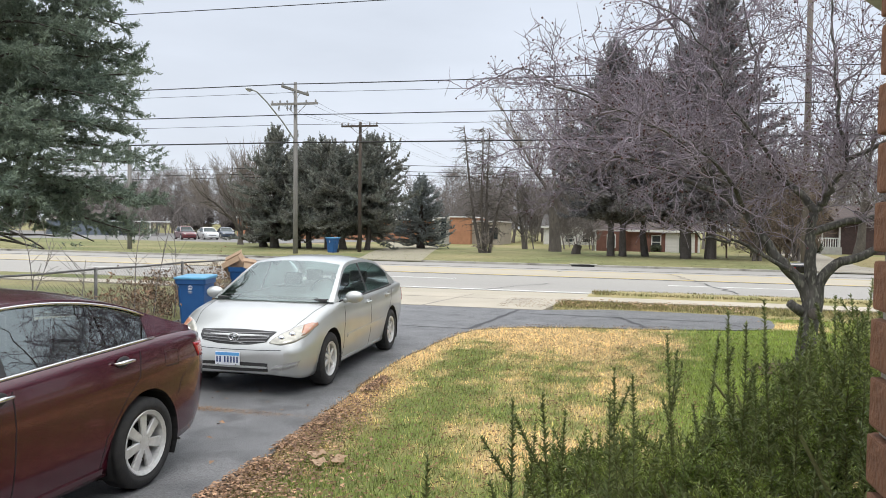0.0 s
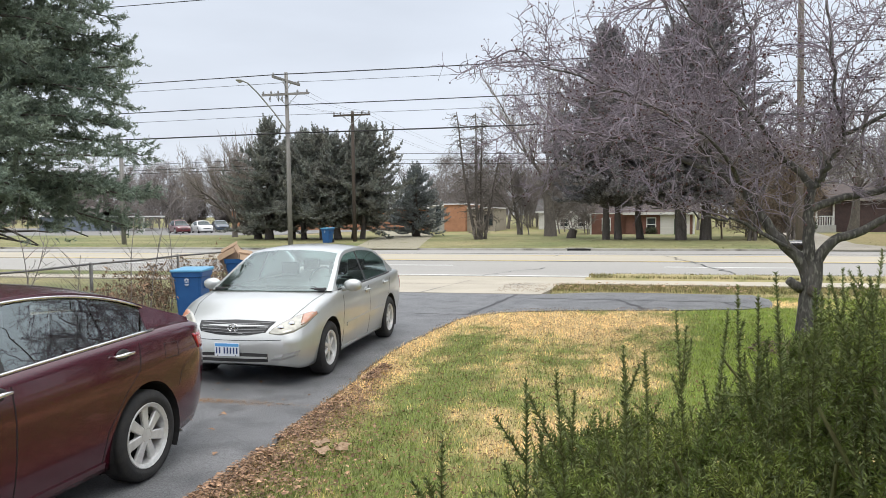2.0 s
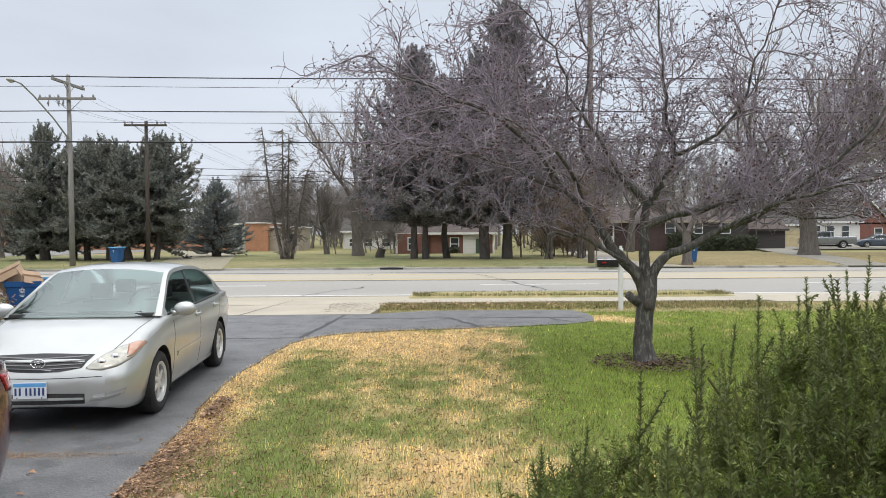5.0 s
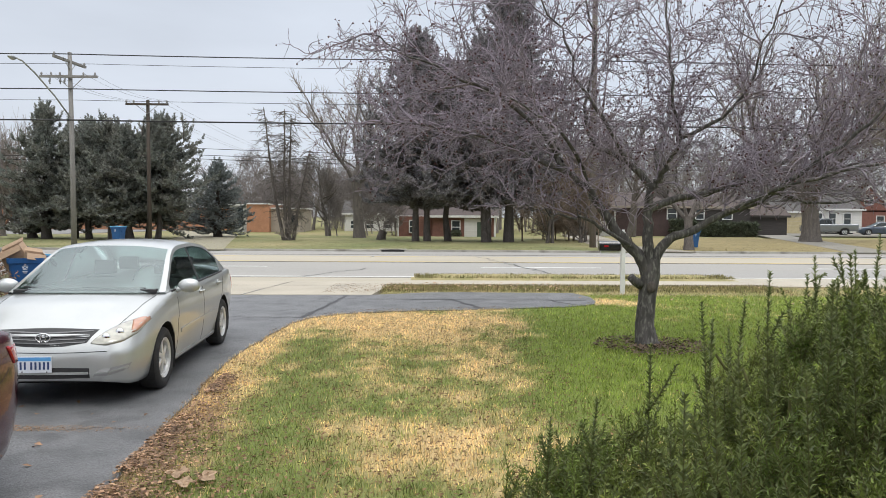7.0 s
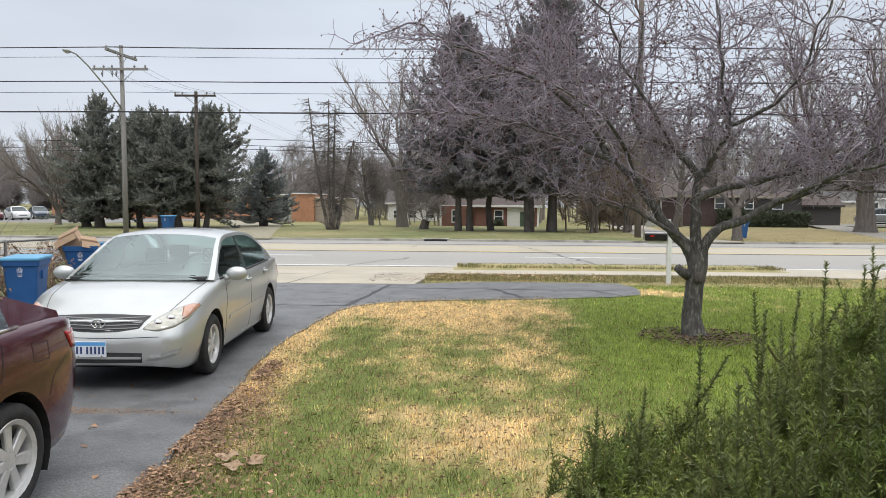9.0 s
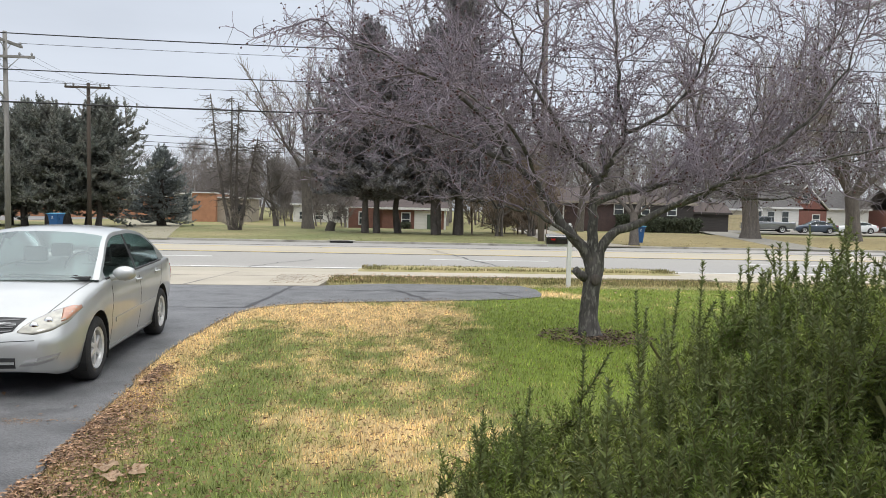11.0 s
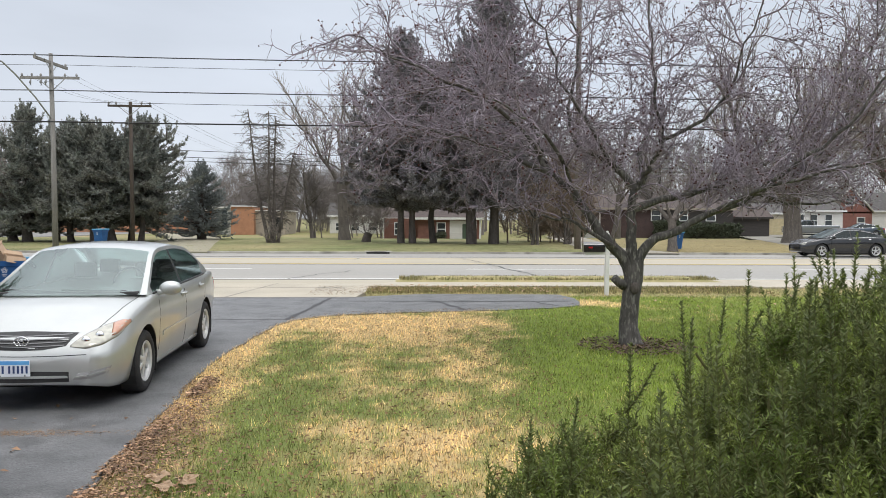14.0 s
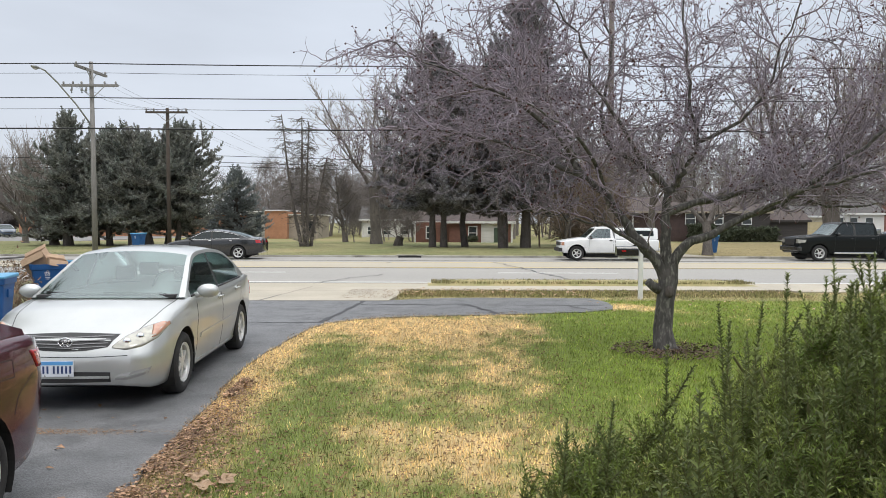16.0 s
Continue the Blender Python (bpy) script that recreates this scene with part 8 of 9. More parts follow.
for sg in (1, -1):
    part("headlight", stick(sol, [(sg * 0.6, 1.08), (sg * 0.92, 1.06)], [(sg * 0.6, 0.88), (sg * 0.92, 0.88)], "front", 6, 3, 0.01), LAMPCLEAR, ram)
    part("headlight", stick(sol, [(2.74, 1.06), (2.45, 1.04)], [(2.74, 0.9), (2.5, 0.92)], "side", 6, 3, 0.01, sg), LAMPCLEAR, ram)
    mirror(ram, sg * 1.0, 0.95, 1.33, BLACKP, sg)
    part("step_bar", boxed(sg * 0.98 - 0.06, sg * 0.98 + 0.06, -1.0, 1.1, 0.36, 0.44, 0.02), CHROME, ram, "bright step bar")
    for pts in ([(1.05, 0.5), (1.05, 1.2)], [(0.07, 0.5), (0.07, 1.22)], [(-1.0, 0.5), (-1.0, 1.22)], [(-1.12, 0.5), (-1.12, 1.3)]):
        part("door_seam", stick(sol, *seam(pts, 0.014), "side", 6, 2, 0.002, sg), LINER, ram)
    door_handle(ram, sg * 1.0, 0.22, 1.1, BLACKP, sg)
    door_handle(ram, sg * 1.0, -0.8, 1.1, BLACKP, sg)

# cars parked far away
for k, (x, y, rz, col, lab) in enumerate([(-51.5, 78.5, 228, REDP, "dark red car parked in the far lot"), (-50.0, 81.0, 226, WHITEP, "white car parked in the far lot"), (-52.0, 88.5, 220, BLUEP, "blue car parked in the far lot"),
                                          (-50.0, 92.5, 220, DARKP, "dark car parked in the far lot"), (-48.5, 93.5, 222, WHITEP, "white car parked in the far lot"),
                                          (51.5, 82.5, 75, BLUEP, "dark blue-grey estate car parked by the houses"), (59.0, 86, 80, WHITEP, "white car parked by the houses"), (66.5, 88, 85, BLACKP, "black car parked by the houses")]):
    sp = sedan_spec(4.7, 1.82, 1.52 if k else 1.66, 2.75, 0.93)
    c, sol, _ = build_car("parked_car", lab, sp, col, DARKGLASS, pose(x, y, -0.05 if x < 0 else 0.08, 0, 0, rz), dy=0.12, group="cars parked across the road", interior=False)
    simple_lamps(c, sol, sp)
SG = truck_spec(5.7, 1.98, 1.85, 3.4, 0.95, 1.2, 1.25, 0.38, 1.2, -0.6, None, [(0.35, 0.27)])
c, sol, _ = build_car("parked_pickup", "silver-grey pickup truck parked by the houses", SG, GREYP, DARKGLASS, pose(44.8, 81.5, 0.08, 0, 0, 70), dy=0.12, cat="truck", interior=False)


# ---- hedges across the road ----
HEDGE = leafy(surf("clipped hedge leaves", (0.075, 0.09, 0.06), (0.11, 0.12, 0.085), 1.0, 0.9, spec=0.15, rand=0.5), 0.25)
shrub("hedge", "dark clipped hedge in front of the dark house", 28.6, 34.6, 75.6, 76.9, 1.45, HEDGE, 1500, 201)
shrub("hedge", "low clipped green hedge beside the porch", 14.6, 17.6, 73.5, 74.8, 1.0, HEDGE, 700, 202)
shrub("evergreen_shrub", "conical evergreen shrub by the dark house", 25.6, 28.2, 75.8, 77.2, 1.7, HEDGE, 900, 203, "shrub")
shrub("evergreen_shrub", "small green shrub under the window", 2.45, 3.3, 68.9, 69.8, 0.55, HEDGE, 160, 204, "shrub", 0.2)

# ---- blue wheeled bins ----
BINBLUE = surf("blue bin plastic", (0.014, 0.085, 0.25), (0.018, 0.10, 0.28), 4, 0.45, fine=0.06, bscale=120)
LIDBLUE = surf("sun-faded blue lid", (0.13, 0.38, 0.58), (0.10, 0.31, 0.51), 4, 0.5, fine=0.06)
MARKWHITE = surf("white bin print", (0.75, 0.77, 0.8), (0.66, 0.68, 0.7), 10, 0.6)
CARD = surf("brown cardboard", (0.43, 0.30, 0.20), (0.36, 0.25, 0.165), 5, 0.9, fine=0.1, bscale=40)


def wheeled_bin(label, m, lid_open=False):
    b = thing("wheeled_bin", label, "bin", "blue wheeled bins", m=m)
    bm = bmesh.new()
    prof = [(0.0, 0.235, 0.27), (0.06, 0.245, 0.28), (0.70, 0.285, 0.35), (0.86, 0.30, 0.37), (0.88, 0.325, 0.395), (0.98, 0.335, 0.405), (0.98, 0.31, 0.38), (0.75, 0.28, 0.345)]
    rings = []
    for z, hx, hy in prof:
        ring = []
        for sx, sy in ((1, 1), (-1, 1), (-1, -1), (1, -1)):
            for k in range(4):
                a = {(1, 1): 0, (-1, 1): 90, (-1, -1): 180, (1, -1): 270}[(sx, sy)] + k * 30
                c = 0.06
                ring.append(bm.verts.new((sx * (hx - c) + c * math.cos(radians(a)), sy * (hy - c) + c * math.sin(radians(a)), z)))
        rings.append(ring)
    for A, B in zip(rings, rings[1:]):
        for k in range(16):
            bm.faces.new((A[k], A[(k + 1) % 16], B[(k + 1) % 16], B[k]))
    bm.faces.new(rings[0][::-1])
    bm.faces.new(rings[-1])
    body = part("body", bm, BINBLUE, b, "tapered blue plastic tub")
    for sx in (-1, 1):
        part("side_grip", boxed(sx * 0.30 - 0.02, sx * 0.30 + 0.02, -0.12, 0.12, 0.62, 0.78, 0.012), BINBLUE, body)
        bm = bmesh.new()
        cyl(bm, (sx * 0.24 - 0.03, 0.3, 0.13), (sx * 0.24 + 0.03, 0.3, 0.13), 0.13, n=18)
        part("wheel", bm, RUBBER, b, "black bin wheel")
    bm = bmesh.new()
    tube(bm, [(-0.26, 0.36, 0.94), (-0.26, 0.46, 0.97), (0.26, 0.46, 0.97), (0.26, 0.36, 0.94)], 0.016, 6)
    part("handle", bm, BINBLUE, b)
    if lid_open:
        part("lid", boxed(-0.34, 0.34, 0.42, 0.47, 0.25, 1.02, 0.02), LIDBLUE, b, "lid hanging open behind")
    else:
        bm = boxed(-0.345, 0.345, -0.43, 0.43, 0.98, 1.05, 0.025)
        for v in bm.verts:
            if v.co.z > 1.02:
                v.co.z += 0.03 * (1 - (v.co.x / 0.36) ** 2) * (1 - (v.co.y / 0.45) ** 2) - 0.02 * (v.co.y < -0.3)
        part("lid", bm, LIDBLUE, b, "pale sun-faded blue lid")
    # printed mark: a ring of five petals over two short lines
    for k in range(5):
        a = k * math.tau / 5 + math.pi / 2
        bm = bmesh.new()
        tube(bm, [(0.035 * math.cos(a) + 0.017 * math.cos(q), -0.372 - 0.004, 0.80 + 0.035 * math.sin(a) + 0.017 * math.sin(q)) for q in np.linspace(0, math.tau, 8)], 0.005, 4)
        part("printed_mark", bm, MARKWHITE, body)
    for z, w in ((0.715, 0.045), (0.69, 0.03)):
        part("printed_bar", boxed(-w, w, -0.372, -0.362, z - 0.006, z + 0.006), MARKWHITE, body)
    return b


wheeled_bin("blue wheeled bin with a faded closed lid", pose(-7.74, 12.85, 0.0, 0, 0, 14) @ Matrix.Scale(0.9, 4))
wheeled_bin("blue wheeled bin stuffed with cardboard boxes", pose(-8.1, 15.45, 0.0, 0, 0, 16), True)
wheeled_bin("blue wheeled bin standing at the far kerb", pose(-19.4, 47.5, 0.06, 0, 0, -10))
wheeled_bin("blue wheeled bin standing on the far drive", pose(16.2, 45.0, 0.08, 0, 0, 10))


def carton(m, w, d, h, label):
    c = thing("cardboard_box", label, "box", "cardboard boxes in the bin", m=m)
    for x0, x1, y0, y1, z0, z1, nm in ((-w, w, -d, -d + 0.006, 0, h, "side"), (-w, w, d - 0.006, d, 0, h, "side"), (-w, -w + 0.006, -d, d, 0, h, "end"), (w - 0.006, w, -d, d, 0, h, "end"), (-w, w, -d, d, -0.006, 0, "base")):
        part(nm, boxed(x0, x1, y0, y1, z0, z1), CARD, c)
    part("flap", boxed(-w, w, -0.14, 0, 0, 0.006, m=pose(0, -d, h, 50, 0, 0)), CARD, c)
    part("flap", boxed(-w, w, 0, 0.14, 0, 0.006, m=pose(0, d, h, 20, 0, 0)), CARD, c)


carton(pose(-8.24, 15.4, 0.86, 12, -28, 10), 0.22, 0.17, 0.36, "brown cardboard box tipped in the bin")
carton(pose(-7.96, 15.3, 0.84, 8, 10, 40), 0.17, 0.14, 0.24, "brown cardboard box tipped in the bin")

# ---- chain-link fence ----
FENCESTEEL = surf("dull galvanised fence", (0.20, 0.195, 0.185), (0.13, 0.125, 0.12), 6, 0.7, metal=0.4, fine=0.2)
fence = thing("chain_link_fence", "old chain-link fence with a rusty top rail", "fence")
FX = -8.95
fy = [3.2, 5.9, 8.6, 11.5, 14.2, 17.0]
for y in fy:
    round_part("post", fence, FENCESTEEL, [(FX, y, -0.1), (FX, y, 1.13)], 0.03, 8)
for a, b in zip(fy, fy[1:]):
    round_part("top_rail", fence, FENCESTEEL, [(FX, a, 1.1), (FX + 0.03, (a + b) / 2, 1.085), (FX, b, 1.1)], 0.02, 6)
V, F = [], []
pitch = 0.085
for k in range(int((17.0 - 3.2 + 1.1) / pitch)):
    for sg in (1, -1):
        y0 = 3.2 + k * pitch - (1.1 if sg > 0 else 0)
        a, b = (y0, 0.05), (y0 + 1.05 * 1, 1.1)
        if sg < 0:
            a, b = (y0 + 1.05, 0.05), (y0, 1.1)
        # clip to the run of the fence
        lo, hi = 3.2, 17.0
        pa, pb = np.array(a), np.array(b)
        d = pb - pa
        ts = sorted([(lo - pa[0]) / d[0], (hi - pa[0]) / d[0]])
        t0, t1 = max(0, ts[0]), min(1, ts[1])
        if t1 <= t0:
            continue
        p, q = pa + d * t0, pa + d * t1
        i = len(V)
        w = 0.0025
        V += [(FX + w * sg, p[0] - w, p[1]), (FX + w * sg, p[0] + w, p[1]), (FX + w * sg, q[0] + w, q[1]), (FX + w * sg, q[0] - w, q[1]), (FX + w * sg + 0.004, p[0], p[1]), (FX + w * sg + 0.004, q[0], q[1])]
        F += [(i, i + 1, i + 2, i + 3), (i, i + 4, i + 5, i + 3), (i + 4, i + 1, i + 2, i + 5)]
ob = part("wire_mesh", mesh_of("wire_mesh", V, F, FENCESTEEL), None, fence, "diamond wire mesh")
ob["kind"] = "stuff"

# ---- dry brush along the fence ----
DEADLEAF = surf("dead brown leaf", (0.31, 0.19, 0.115), (0.20, 0.125, 0.08), 14, 0.9, rand=0.5)
PALELEAF = surf("pale dead leaf", (0.46, 0.31, 0.20), (0.38, 0.25, 0.16), 14, 0.85, rand=0.3)


def dry_bush(x, y, n, h, seed, label):
    r = np.random.default_rng(seed)
    w = Wood()
    P, D = [], []
    for _ in range(n):
        p = (x + r.normal(0, 0.38), y + r.normal(0, 0.55), 0)
        q = bough(r, p, (r.normal(0, 0.35), r.normal(0, 0.35), 1), h * r.uniform(0.6, 1.15), 6, 0.13, 0.0)
        w.add(q, taper(0.008, 0.003, 7), 3)
        for _ in range(8):
            p2, d2 = along(q, r.uniform(0.15, 1))
            q2 = bough(r, p2, side_dir(r, d2, 0.9), r.uniform(0.12, 0.4), 3, 0.2, 0)
            w.add(q2, taper(0.004, 0.002, 4), 3)
            for s in (0.5, 1.0):
                if r.uniform() < 0.75:
                    P.append(along(q2, s)[0]), D.append(unit(r.normal(0, 1, 3) - (0, 0, 0.5)))
    co, fr = sprays(np.array(P), np.array(D), 2, 0.07, 0.035, r)
    t = thing("dry_bush", label, "bush", "dry bushes along the fence")
    part("stem_mass", w.mesh("stem_mass", BRUSH), None, t)["kind"] = "stuff"
    ob = part("dead_leaves", tri_mesh("dead_leaves", co, fr, DEADLEAF), None, t, "curled brown leaves")
    ob["kind"] = "stuff"


for k, (x, y, n, h) in enumerate([(-8.8, 11.9, 26, 0.85), (-8.95, 12.9, 30, 0.9), (-8.7, 13.9, 30, 0.95), (-8.7, 14.9, 26, 0.9), (-8.8, 16.1, 18, 0.8), (-9.5, 16.6, 14, 1.1)]):
    dry_bush(x, y, n, h, 300 + k, "dry brown bush with dead leaves by the fence")
rw = np.random.default_rng(77)
for k, (x, y, h) in enumerate([(-8.95, 10.0, 2.0), (-8.8, 12.35, 2.3), (-8.75, 12.9, 2.6), (-8.9, 9.7, 1.7), (-8.6, 13.4, 2.1), (-9.0, 11.1, 1.3)]):
    w = Wood()
    tr = bough(rw, (x, y, 0), (rw.normal(0.05, 0.12), rw.normal(0, 0.12), 1), h, 8, 0.05, 0.05)
    w.add(tr, taper(0.014, 0.004, 9), 5)
    for _ in range(9):
        p, d = along(tr, rw.uniform(0.3, 0.95))
        w.add(bough(rw, p, side_dir(rw, d, 0.8), rw.uniform(0.3, 0.9), 5, 0.1, 0.1), taper(0.006, 0.003, 6), 3)
    t = thing("sapling", "thin bare sapling growing through the fence", "sapling", "saplings along the fence")
    part("stem", w.mesh("stem", FAR_TWIG), None, t)["kind"] = "stuff"

# ---- mailbox ----
mb = thing("mailbox", "black mailbox on a white wooden post", "mailbox")
part("post", boxed(4.55, 4.65, 18.25, 18.35, -0.1, 1.5, 0.008), TRIMWHITE, mb, "white wooden post")
part("crossbar", boxed(4.05, 4.62, 18.26, 18.34, 0.98, 1.05, 0.006), TRIMWHITE, mb)
bm = bmesh.new()
A, B = [], []
for a in np.linspace(0, math.pi, 9):
    A.append(bm.verts.new((4.0, 18.3 + 0.09 * math.cos(a), 1.19 + 0.09 * math.sin(a))))
    B.append(bm.verts.new((4.52, 18.3 + 0.09 * math.cos(a), 1.19 + 0.09 * math.sin(a))))
A += [bm.verts.new((4.0, 18.21, 1.05)), bm.verts.new((4.0, 18.39, 1.05))]
B += [bm.verts.new((4.52, 18.21, 1.05)), bm.verts.new((4.52, 18.39, 1.05))]
for i in range(11):
    j = (i + 1) % 11
    bm.faces.new((A[i], A[j], B[j], B[i]))
bm.faces.new(A[::-1]), bm.faces.new(B)
bmesh.ops.recalc_face_normals(bm, faces=bm.faces)
part("box", bm, BLACKP, mb, "black rounded metal box")
part("flag", boxed(4.12, 4.22, 18.2, 18.207, 1.14, 1.18), LAMPRED, mb, "small red flag")
part("finial", boxed(4.57, 4.63, 18.27, 18.33, 1.5, 1.56, 0.01), TRIMWHITE, mb)

# ---- stump and pale debris across the road ----
bm = bmesh.new()
tube(bm, [(-3.4, 56.4, -0.1), (-3.35, 56.4, 0.35), (-3.2, 56.4, 0.75)], [0.42, 0.34, 0.3], 10)
tagged(part("tree_stump", bm, DARK_BARK), "dark cut tree stump on the far lawn", "stump")

# ---- fallen leaves ----
r = np.random.default_rng(55)


def leaf_litter(name, spots, size, mat, seed, label):
    r = np.random.default_rng(seed)
    P = np.asarray(spots, float)
    n = len(P)
    ang, s = r.uniform(0, math.tau, n), r.uniform(0.5, 1.3, n) * size
    u = np.stack([np.cos(ang), np.sin(ang), r.normal(0, 0.16, n)], 1) * s[:, None]
    w = np.stack([-np.sin(ang), np.cos(ang), r.normal(0, 0.18, n)], 1) * (s * r.uniform(0.4, 0.8, n))[:, None]
    up = np.zeros((n, 3))
    up[:, 2] = s * r.uniform(0.1, 0.45, n)
    co = np.stack([P - u, P + w + up, P + u, P - w + up * 0.7], 1).reshape(-1, 3)
    k = 4 * np.arange(n)[:, None]
    return tagged(new(name, tri_mesh(name, co, np.concatenate([k + [0, 1, 2], k + [0, 2, 3]]), mat)), label, "leaves", "", "stuff")


def edge_spots(n, reach, seed):
    """Places along the driveway edge, thick near the house and thinning out."""
    q = np.random.default_rng(seed)
    out = []
    while len(out) < n:
        y = 2.5 + 6.5 * q.uniform() ** 1.25
        x = -2.31 - 0.025 * y + q.exponential(reach * max(0.15, 1 - (y - 4) / 5.5))
        if noise.noise(Vector((x * 2.2, y * 2.2, 6.1))) + q.normal(0, 0.3) > -0.25:
            out.append((x, y, 0.008 + 0.035 * q.uniform()))
    return out


leaf_litter("leaf_litter", edge_spots(5000, 0.3, 81), 0.019, surf("tan dead leaf", (0.44, 0.28, 0.17), (0.32, 0.19, 0.115), 14, 0.9, rand=0.6), 61, "tan dead leaves gathered along the driveway edge")
leaf_litter("dark_leaf_litter", edge_spots(4200, 0.45, 82), 0.018, surf("brown dead leaf", (0.22, 0.13, 0.08), (0.13, 0.078, 0.05), 14, 0.9, rand=0.5), 67, "dark brown dead leaves gathered along the driveway edge")
leaf_litter("leaf_crumbs", edge_spots(7000, 0.3, 83), 0.012, surf("leaf crumbs", (0.30, 0.20, 0.13), (0.20, 0.13, 0.085), 14, 0.9, rand=0.5), 68, "crumbled leaf bits on the soil by the driveway")
spots = []
while len(spots) < 19000:
    y = 3 + 17 * r.uniform() ** 1.3
    x = r.uniform(-2.6, 9) if r.uniform() < 0.4 else r.uniform(-2.6, 1.4)
    if not inside(DRIVE, x, y):
        spots.append((x, y, 0.06))
leaf_litter("scattered_leaves", spots, 0.017, surf("old dark leaf", (0.20, 0.125, 0.065), (0.11, 0.072, 0.042), 14, 0.95, spec=0.05, rand=0.6), 62, "small dead leaves scattered over the lawn")
spots = [(r.uniform(-1.3, 3.5), r.uniform(18.4, 20.2), 0.08) for _ in range(260)] + [(r.uniform(3, 12), r.uniform(15, 20), 0.06) for _ in range(200)]
leaf_litter("pale_leaves", spots, 0.04, PALELEAF, 63, "pale dead leaves in the grass by the sidewalk")
spots = [(r.uniform(-6.5, -2.7), r.uniform(4.2, 8.0), 0.012) for _ in range(70)] + [(r.uniform(-8.2, -7.6), r.uniform(11, 16), 0.02) for _ in range(500)]
leaf_litter("driveway_leaves", spots, 0.03, DEADLEAF, 64, "dead leaves lying on the driveway")
for k, (x, y, s) in enumerate([(-1.98, 5.7, 0.085), (-1.76, 5.62, 0.08), (-1.88, 5.5, 0.075)]):
    bm = bmesh.new()
    ctr = bm.verts.new((0, 0, 0.012))
    rim = []
    rl = np.random.default_rng(400 + k)
    for j in range(15):
        a = j * math.tau / 15
        rad = s * (1.15 if j % 3 == 0 else 0.8) * rl.uniform(0.85, 1.15)
        rim.append(bm.verts.new((rad * math.cos(a), rad * math.sin(a), 0.02 + 0.012 * math.sin(2.3 * a + k) + rl.uniform(0, 0.008))))
    for j in range(15):
        bm.faces.new((ctr, rim[j], rim[(j + 1) % 15]))
    bmesh.ops.solidify(bm, geom=bm.faces[:], thickness=0.002)
    ob = tagged(part("maple_leaf", bm, surf("pale tan leaf", (0.62, 0.46, 0.32), (0.52, 0.37, 0.25), 14, 0.85)), "large pale tan maple leaf on the leaf litter", "leaf", "large fallen leaves")
    ob.matrix_basis = pose(x, y, 0.03, 6, 0, 40 * k)
# rusty stain and debris on the asphalt in front of the silver car
spots = [(-4.1 + r.normal(0, 0.75), 6.9 + r.normal(0, 0.05), 0.008) for _ in range(2200)]
leaf_litter("drive_debris", spots, 0.008, surf("rusty debris", (0.34, 0.21, 0.11), (0.24, 0.15, 0.09), 14, 0.9, rand=0.4), 66, "rusty brown debris line on the asphalt")

# ---- the porch: brick column, slab, unseen house wall behind ----
PBRICK = piece_random(surf("orange-brown brick", (0.19, 0.088, 0.046), (0.135, 0.062, 0.034), 9, 0.9, bump=0.5, bscale=80, fine=0.15), 0.18)
MORTAR = surf("grey mortar", (0.42, 0.38, 0.34), (0.34, 0.31, 0.28), 20, 0.95, bump=0.5, bscale=120)
column = thing("porch_column", "square brick porch column with grey mortar joints", "column", kind="structure")
CX0, CY0, CW = 0.819, 0.526, 0.42
part("core", boxed(CX0 + 0.012, CX0 + CW - 0.012, CY0 + 0.012, CY0 + CW - 0.012, -0.1, 2.45), MORTAR, column)
bk = mesh_of("brick", *(lambda b: ([v.co[:] for v in b.verts], [[v.index for v in f.verts] for f in b.faces]))((lambda b: (b.verts.index_update(), b)[1])(boxed(-0.0985, 0.0985, -0.045, 0.045, -0.0285, 0.0285, 0.004))), PBRICK)
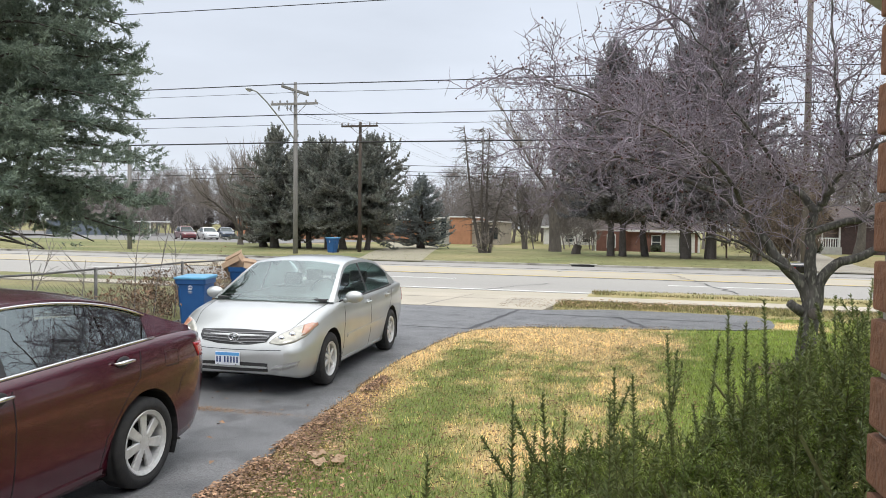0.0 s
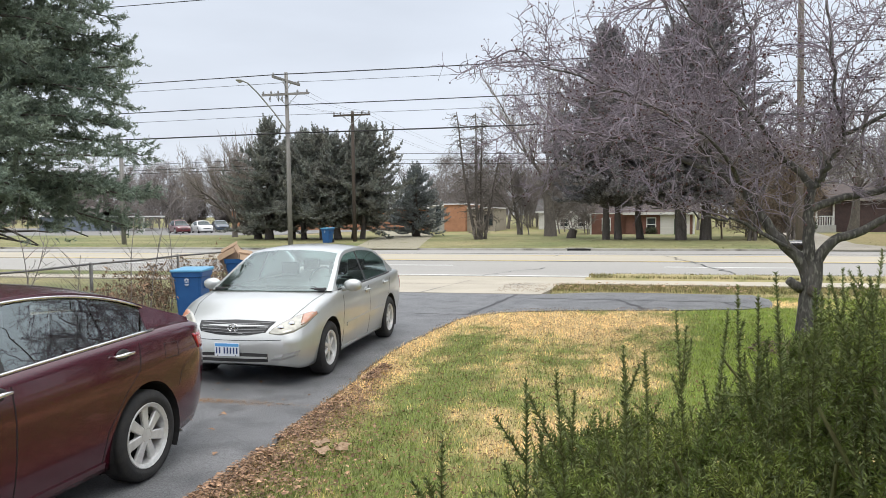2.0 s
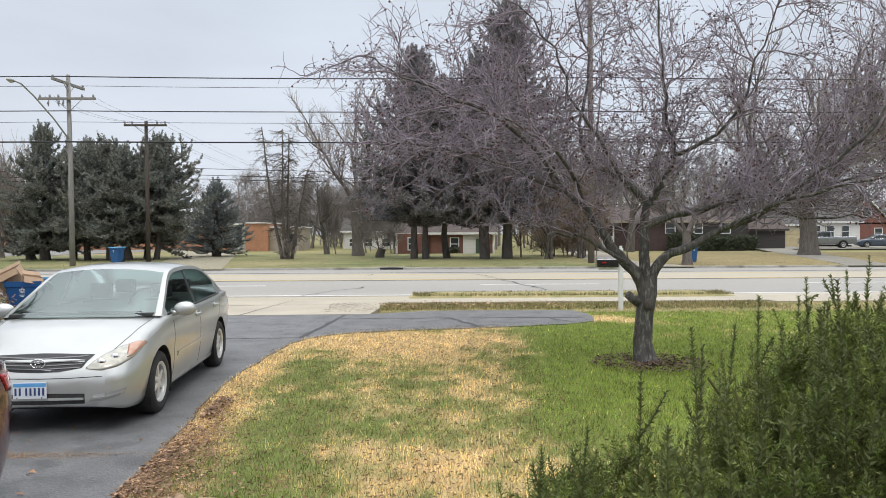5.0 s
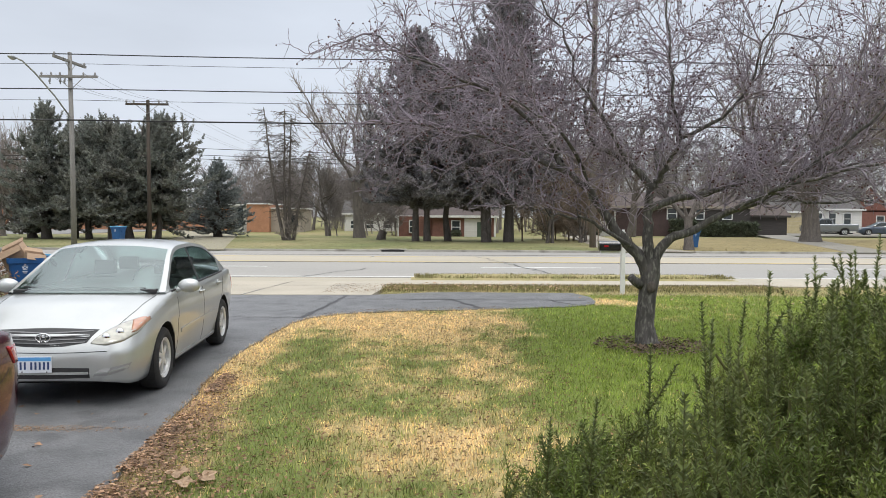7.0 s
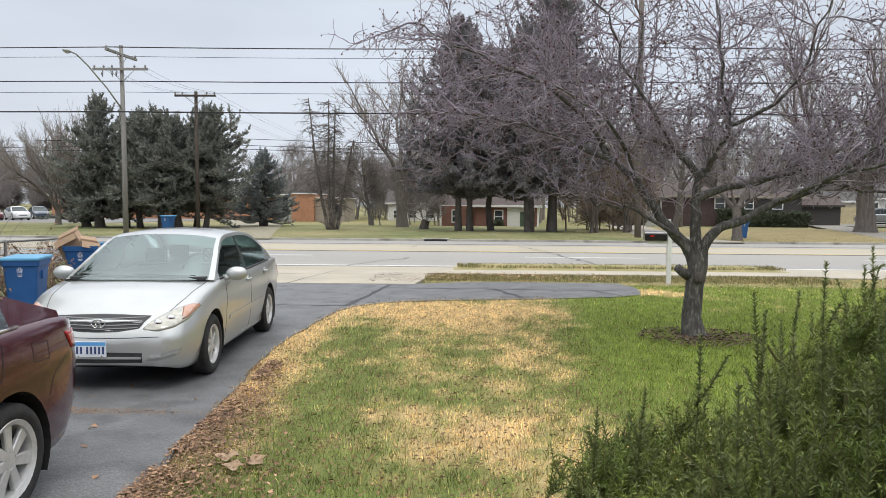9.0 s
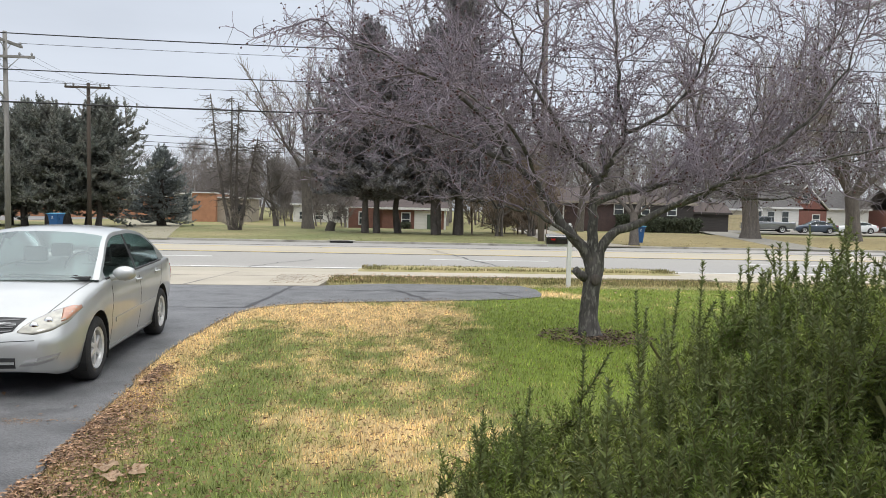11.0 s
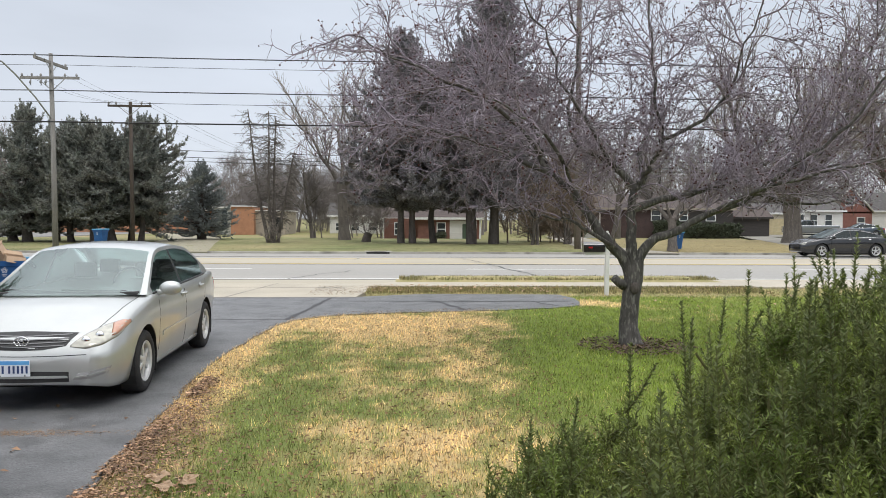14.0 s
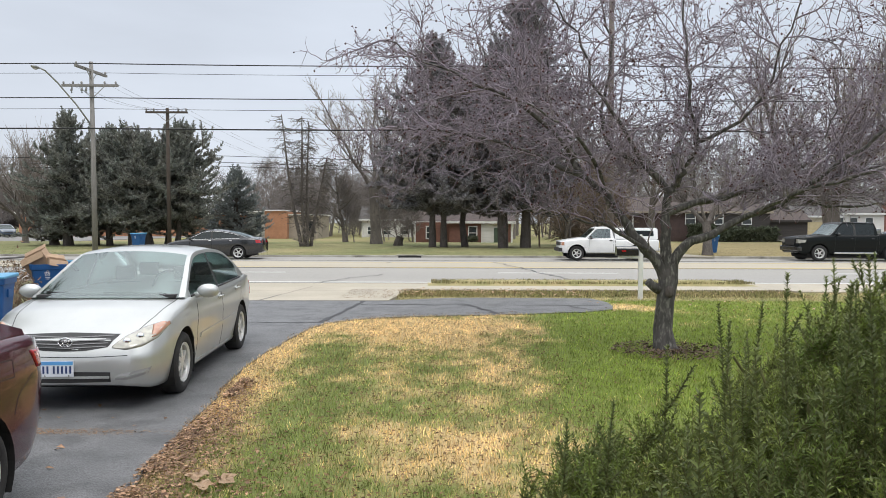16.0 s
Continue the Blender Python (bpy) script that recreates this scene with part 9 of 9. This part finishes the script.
for c in range(36):
    z = 0.03 + c * 0.0675
    odd = c % 2
    for k in range(2):
        o = 0.1 + k * 0.21 + (0.005 if odd else 0.0)
        for m in ((pose(CX0 + o + 0.002, CY0 + 0.045, z), pose(CX0 + CW - o, CY0 + CW - 0.045, z)) if odd else (pose(CX0 + 0.045, CY0 + o, z, 0, 0, 90), pose(CX0 + CW - 0.045, CY0 + CW - o, z, 0, 0, 90), pose(CX0 + 0.15 + k * 0.2, CY0 + 0.045, z))):
            if not odd and m.translation.y < CY0 + 0.06 and m.translation.x > CX0 + 0.33:
                continue
            ob = new("brick", bk)
            ob.parent = column
            ob.matrix_basis = m
        if odd:
            ob = new("brick", bk)
            ob.parent = column
            ob.matrix_basis = pose(CX0 + 0.045, CY0 + 0.19 + k * 0.125, z, 0, 0, 90)
sheet("porch_floor", [(-1.4, -1.9), (3.2, -1.9), (3.2, 1.28), (0.2, 1.28), (0.2, 1.0), (-1.4, 1.0)], 0.16, CONCRETE, 0.16, "plain concrete porch floor", "porch")
sheet("porch_ceiling", [(0.72, -1.9), (3.2, -1.9), (3.2, 2.3), (1.42, 2.36), (0.9, 1.54), (0.72, 1.3)], 2.75, TRIMWHITE, 0.28, "white porch eaves and soffit", "ceiling")
# wall out of view, added for reflections and to close the space behind
sheet("house_wall", [(-2.0, -2.2), (14, -2.2), (14, -1.9), (-2.0, -1.9)], 2.8, PBRICK, 2.9, "plain brick house wall, added out of view", "wall")


# ---- what moves ----
def drive(car, wheels, x_at, speed, y, t0, t1, heading, spin):
    """Drive a car along the road at an even speed; its wheels turn while it passes."""
    walk(car, [(t, pose(x_at + speed * (t - t0), y, 0.0, 0, 0, heading)) for t in (0.0, 4.0, 8.0, 12.0, 14.0, 16.0)])
    for w in wheels:
        base = w.matrix_basis.copy()
        rows, k = [(0.0, base)], 0
        for f in range(int(t1[0] * FPS), int(t1[1] * FPS) + 1):
            k += 1
            rows.append((f / FPS, base @ Matrix.Rotation(radians(spin * k * (1 if base.to_3x3()[0][0] > 0 else -1)), 4, "X")))
        if rows[-1][0] < 16.0:
            rows.append((16.0, rows[-1][1]))
        walk(w, rows)


def motions():
    drive(suv, suv_wheels, -1.36, 20.35, 26.0, 12.5, (11.5, 14.0), -90, -29)
    drive(dark_saloon, dark_wheels, 13.56, -16.7, 37.4, 14.5, (13.0, 16.0), 90, -28)
    drive(pickup, pick_wheels, 7.9, -20.1, 37.2, 16.0, (15.0, 16.0), 90, -27)
    drive(ram, ram_wheels, 20.13, -18.6, 37.4, 16.0, (15.2, 16.0), 90, -24)


motions()
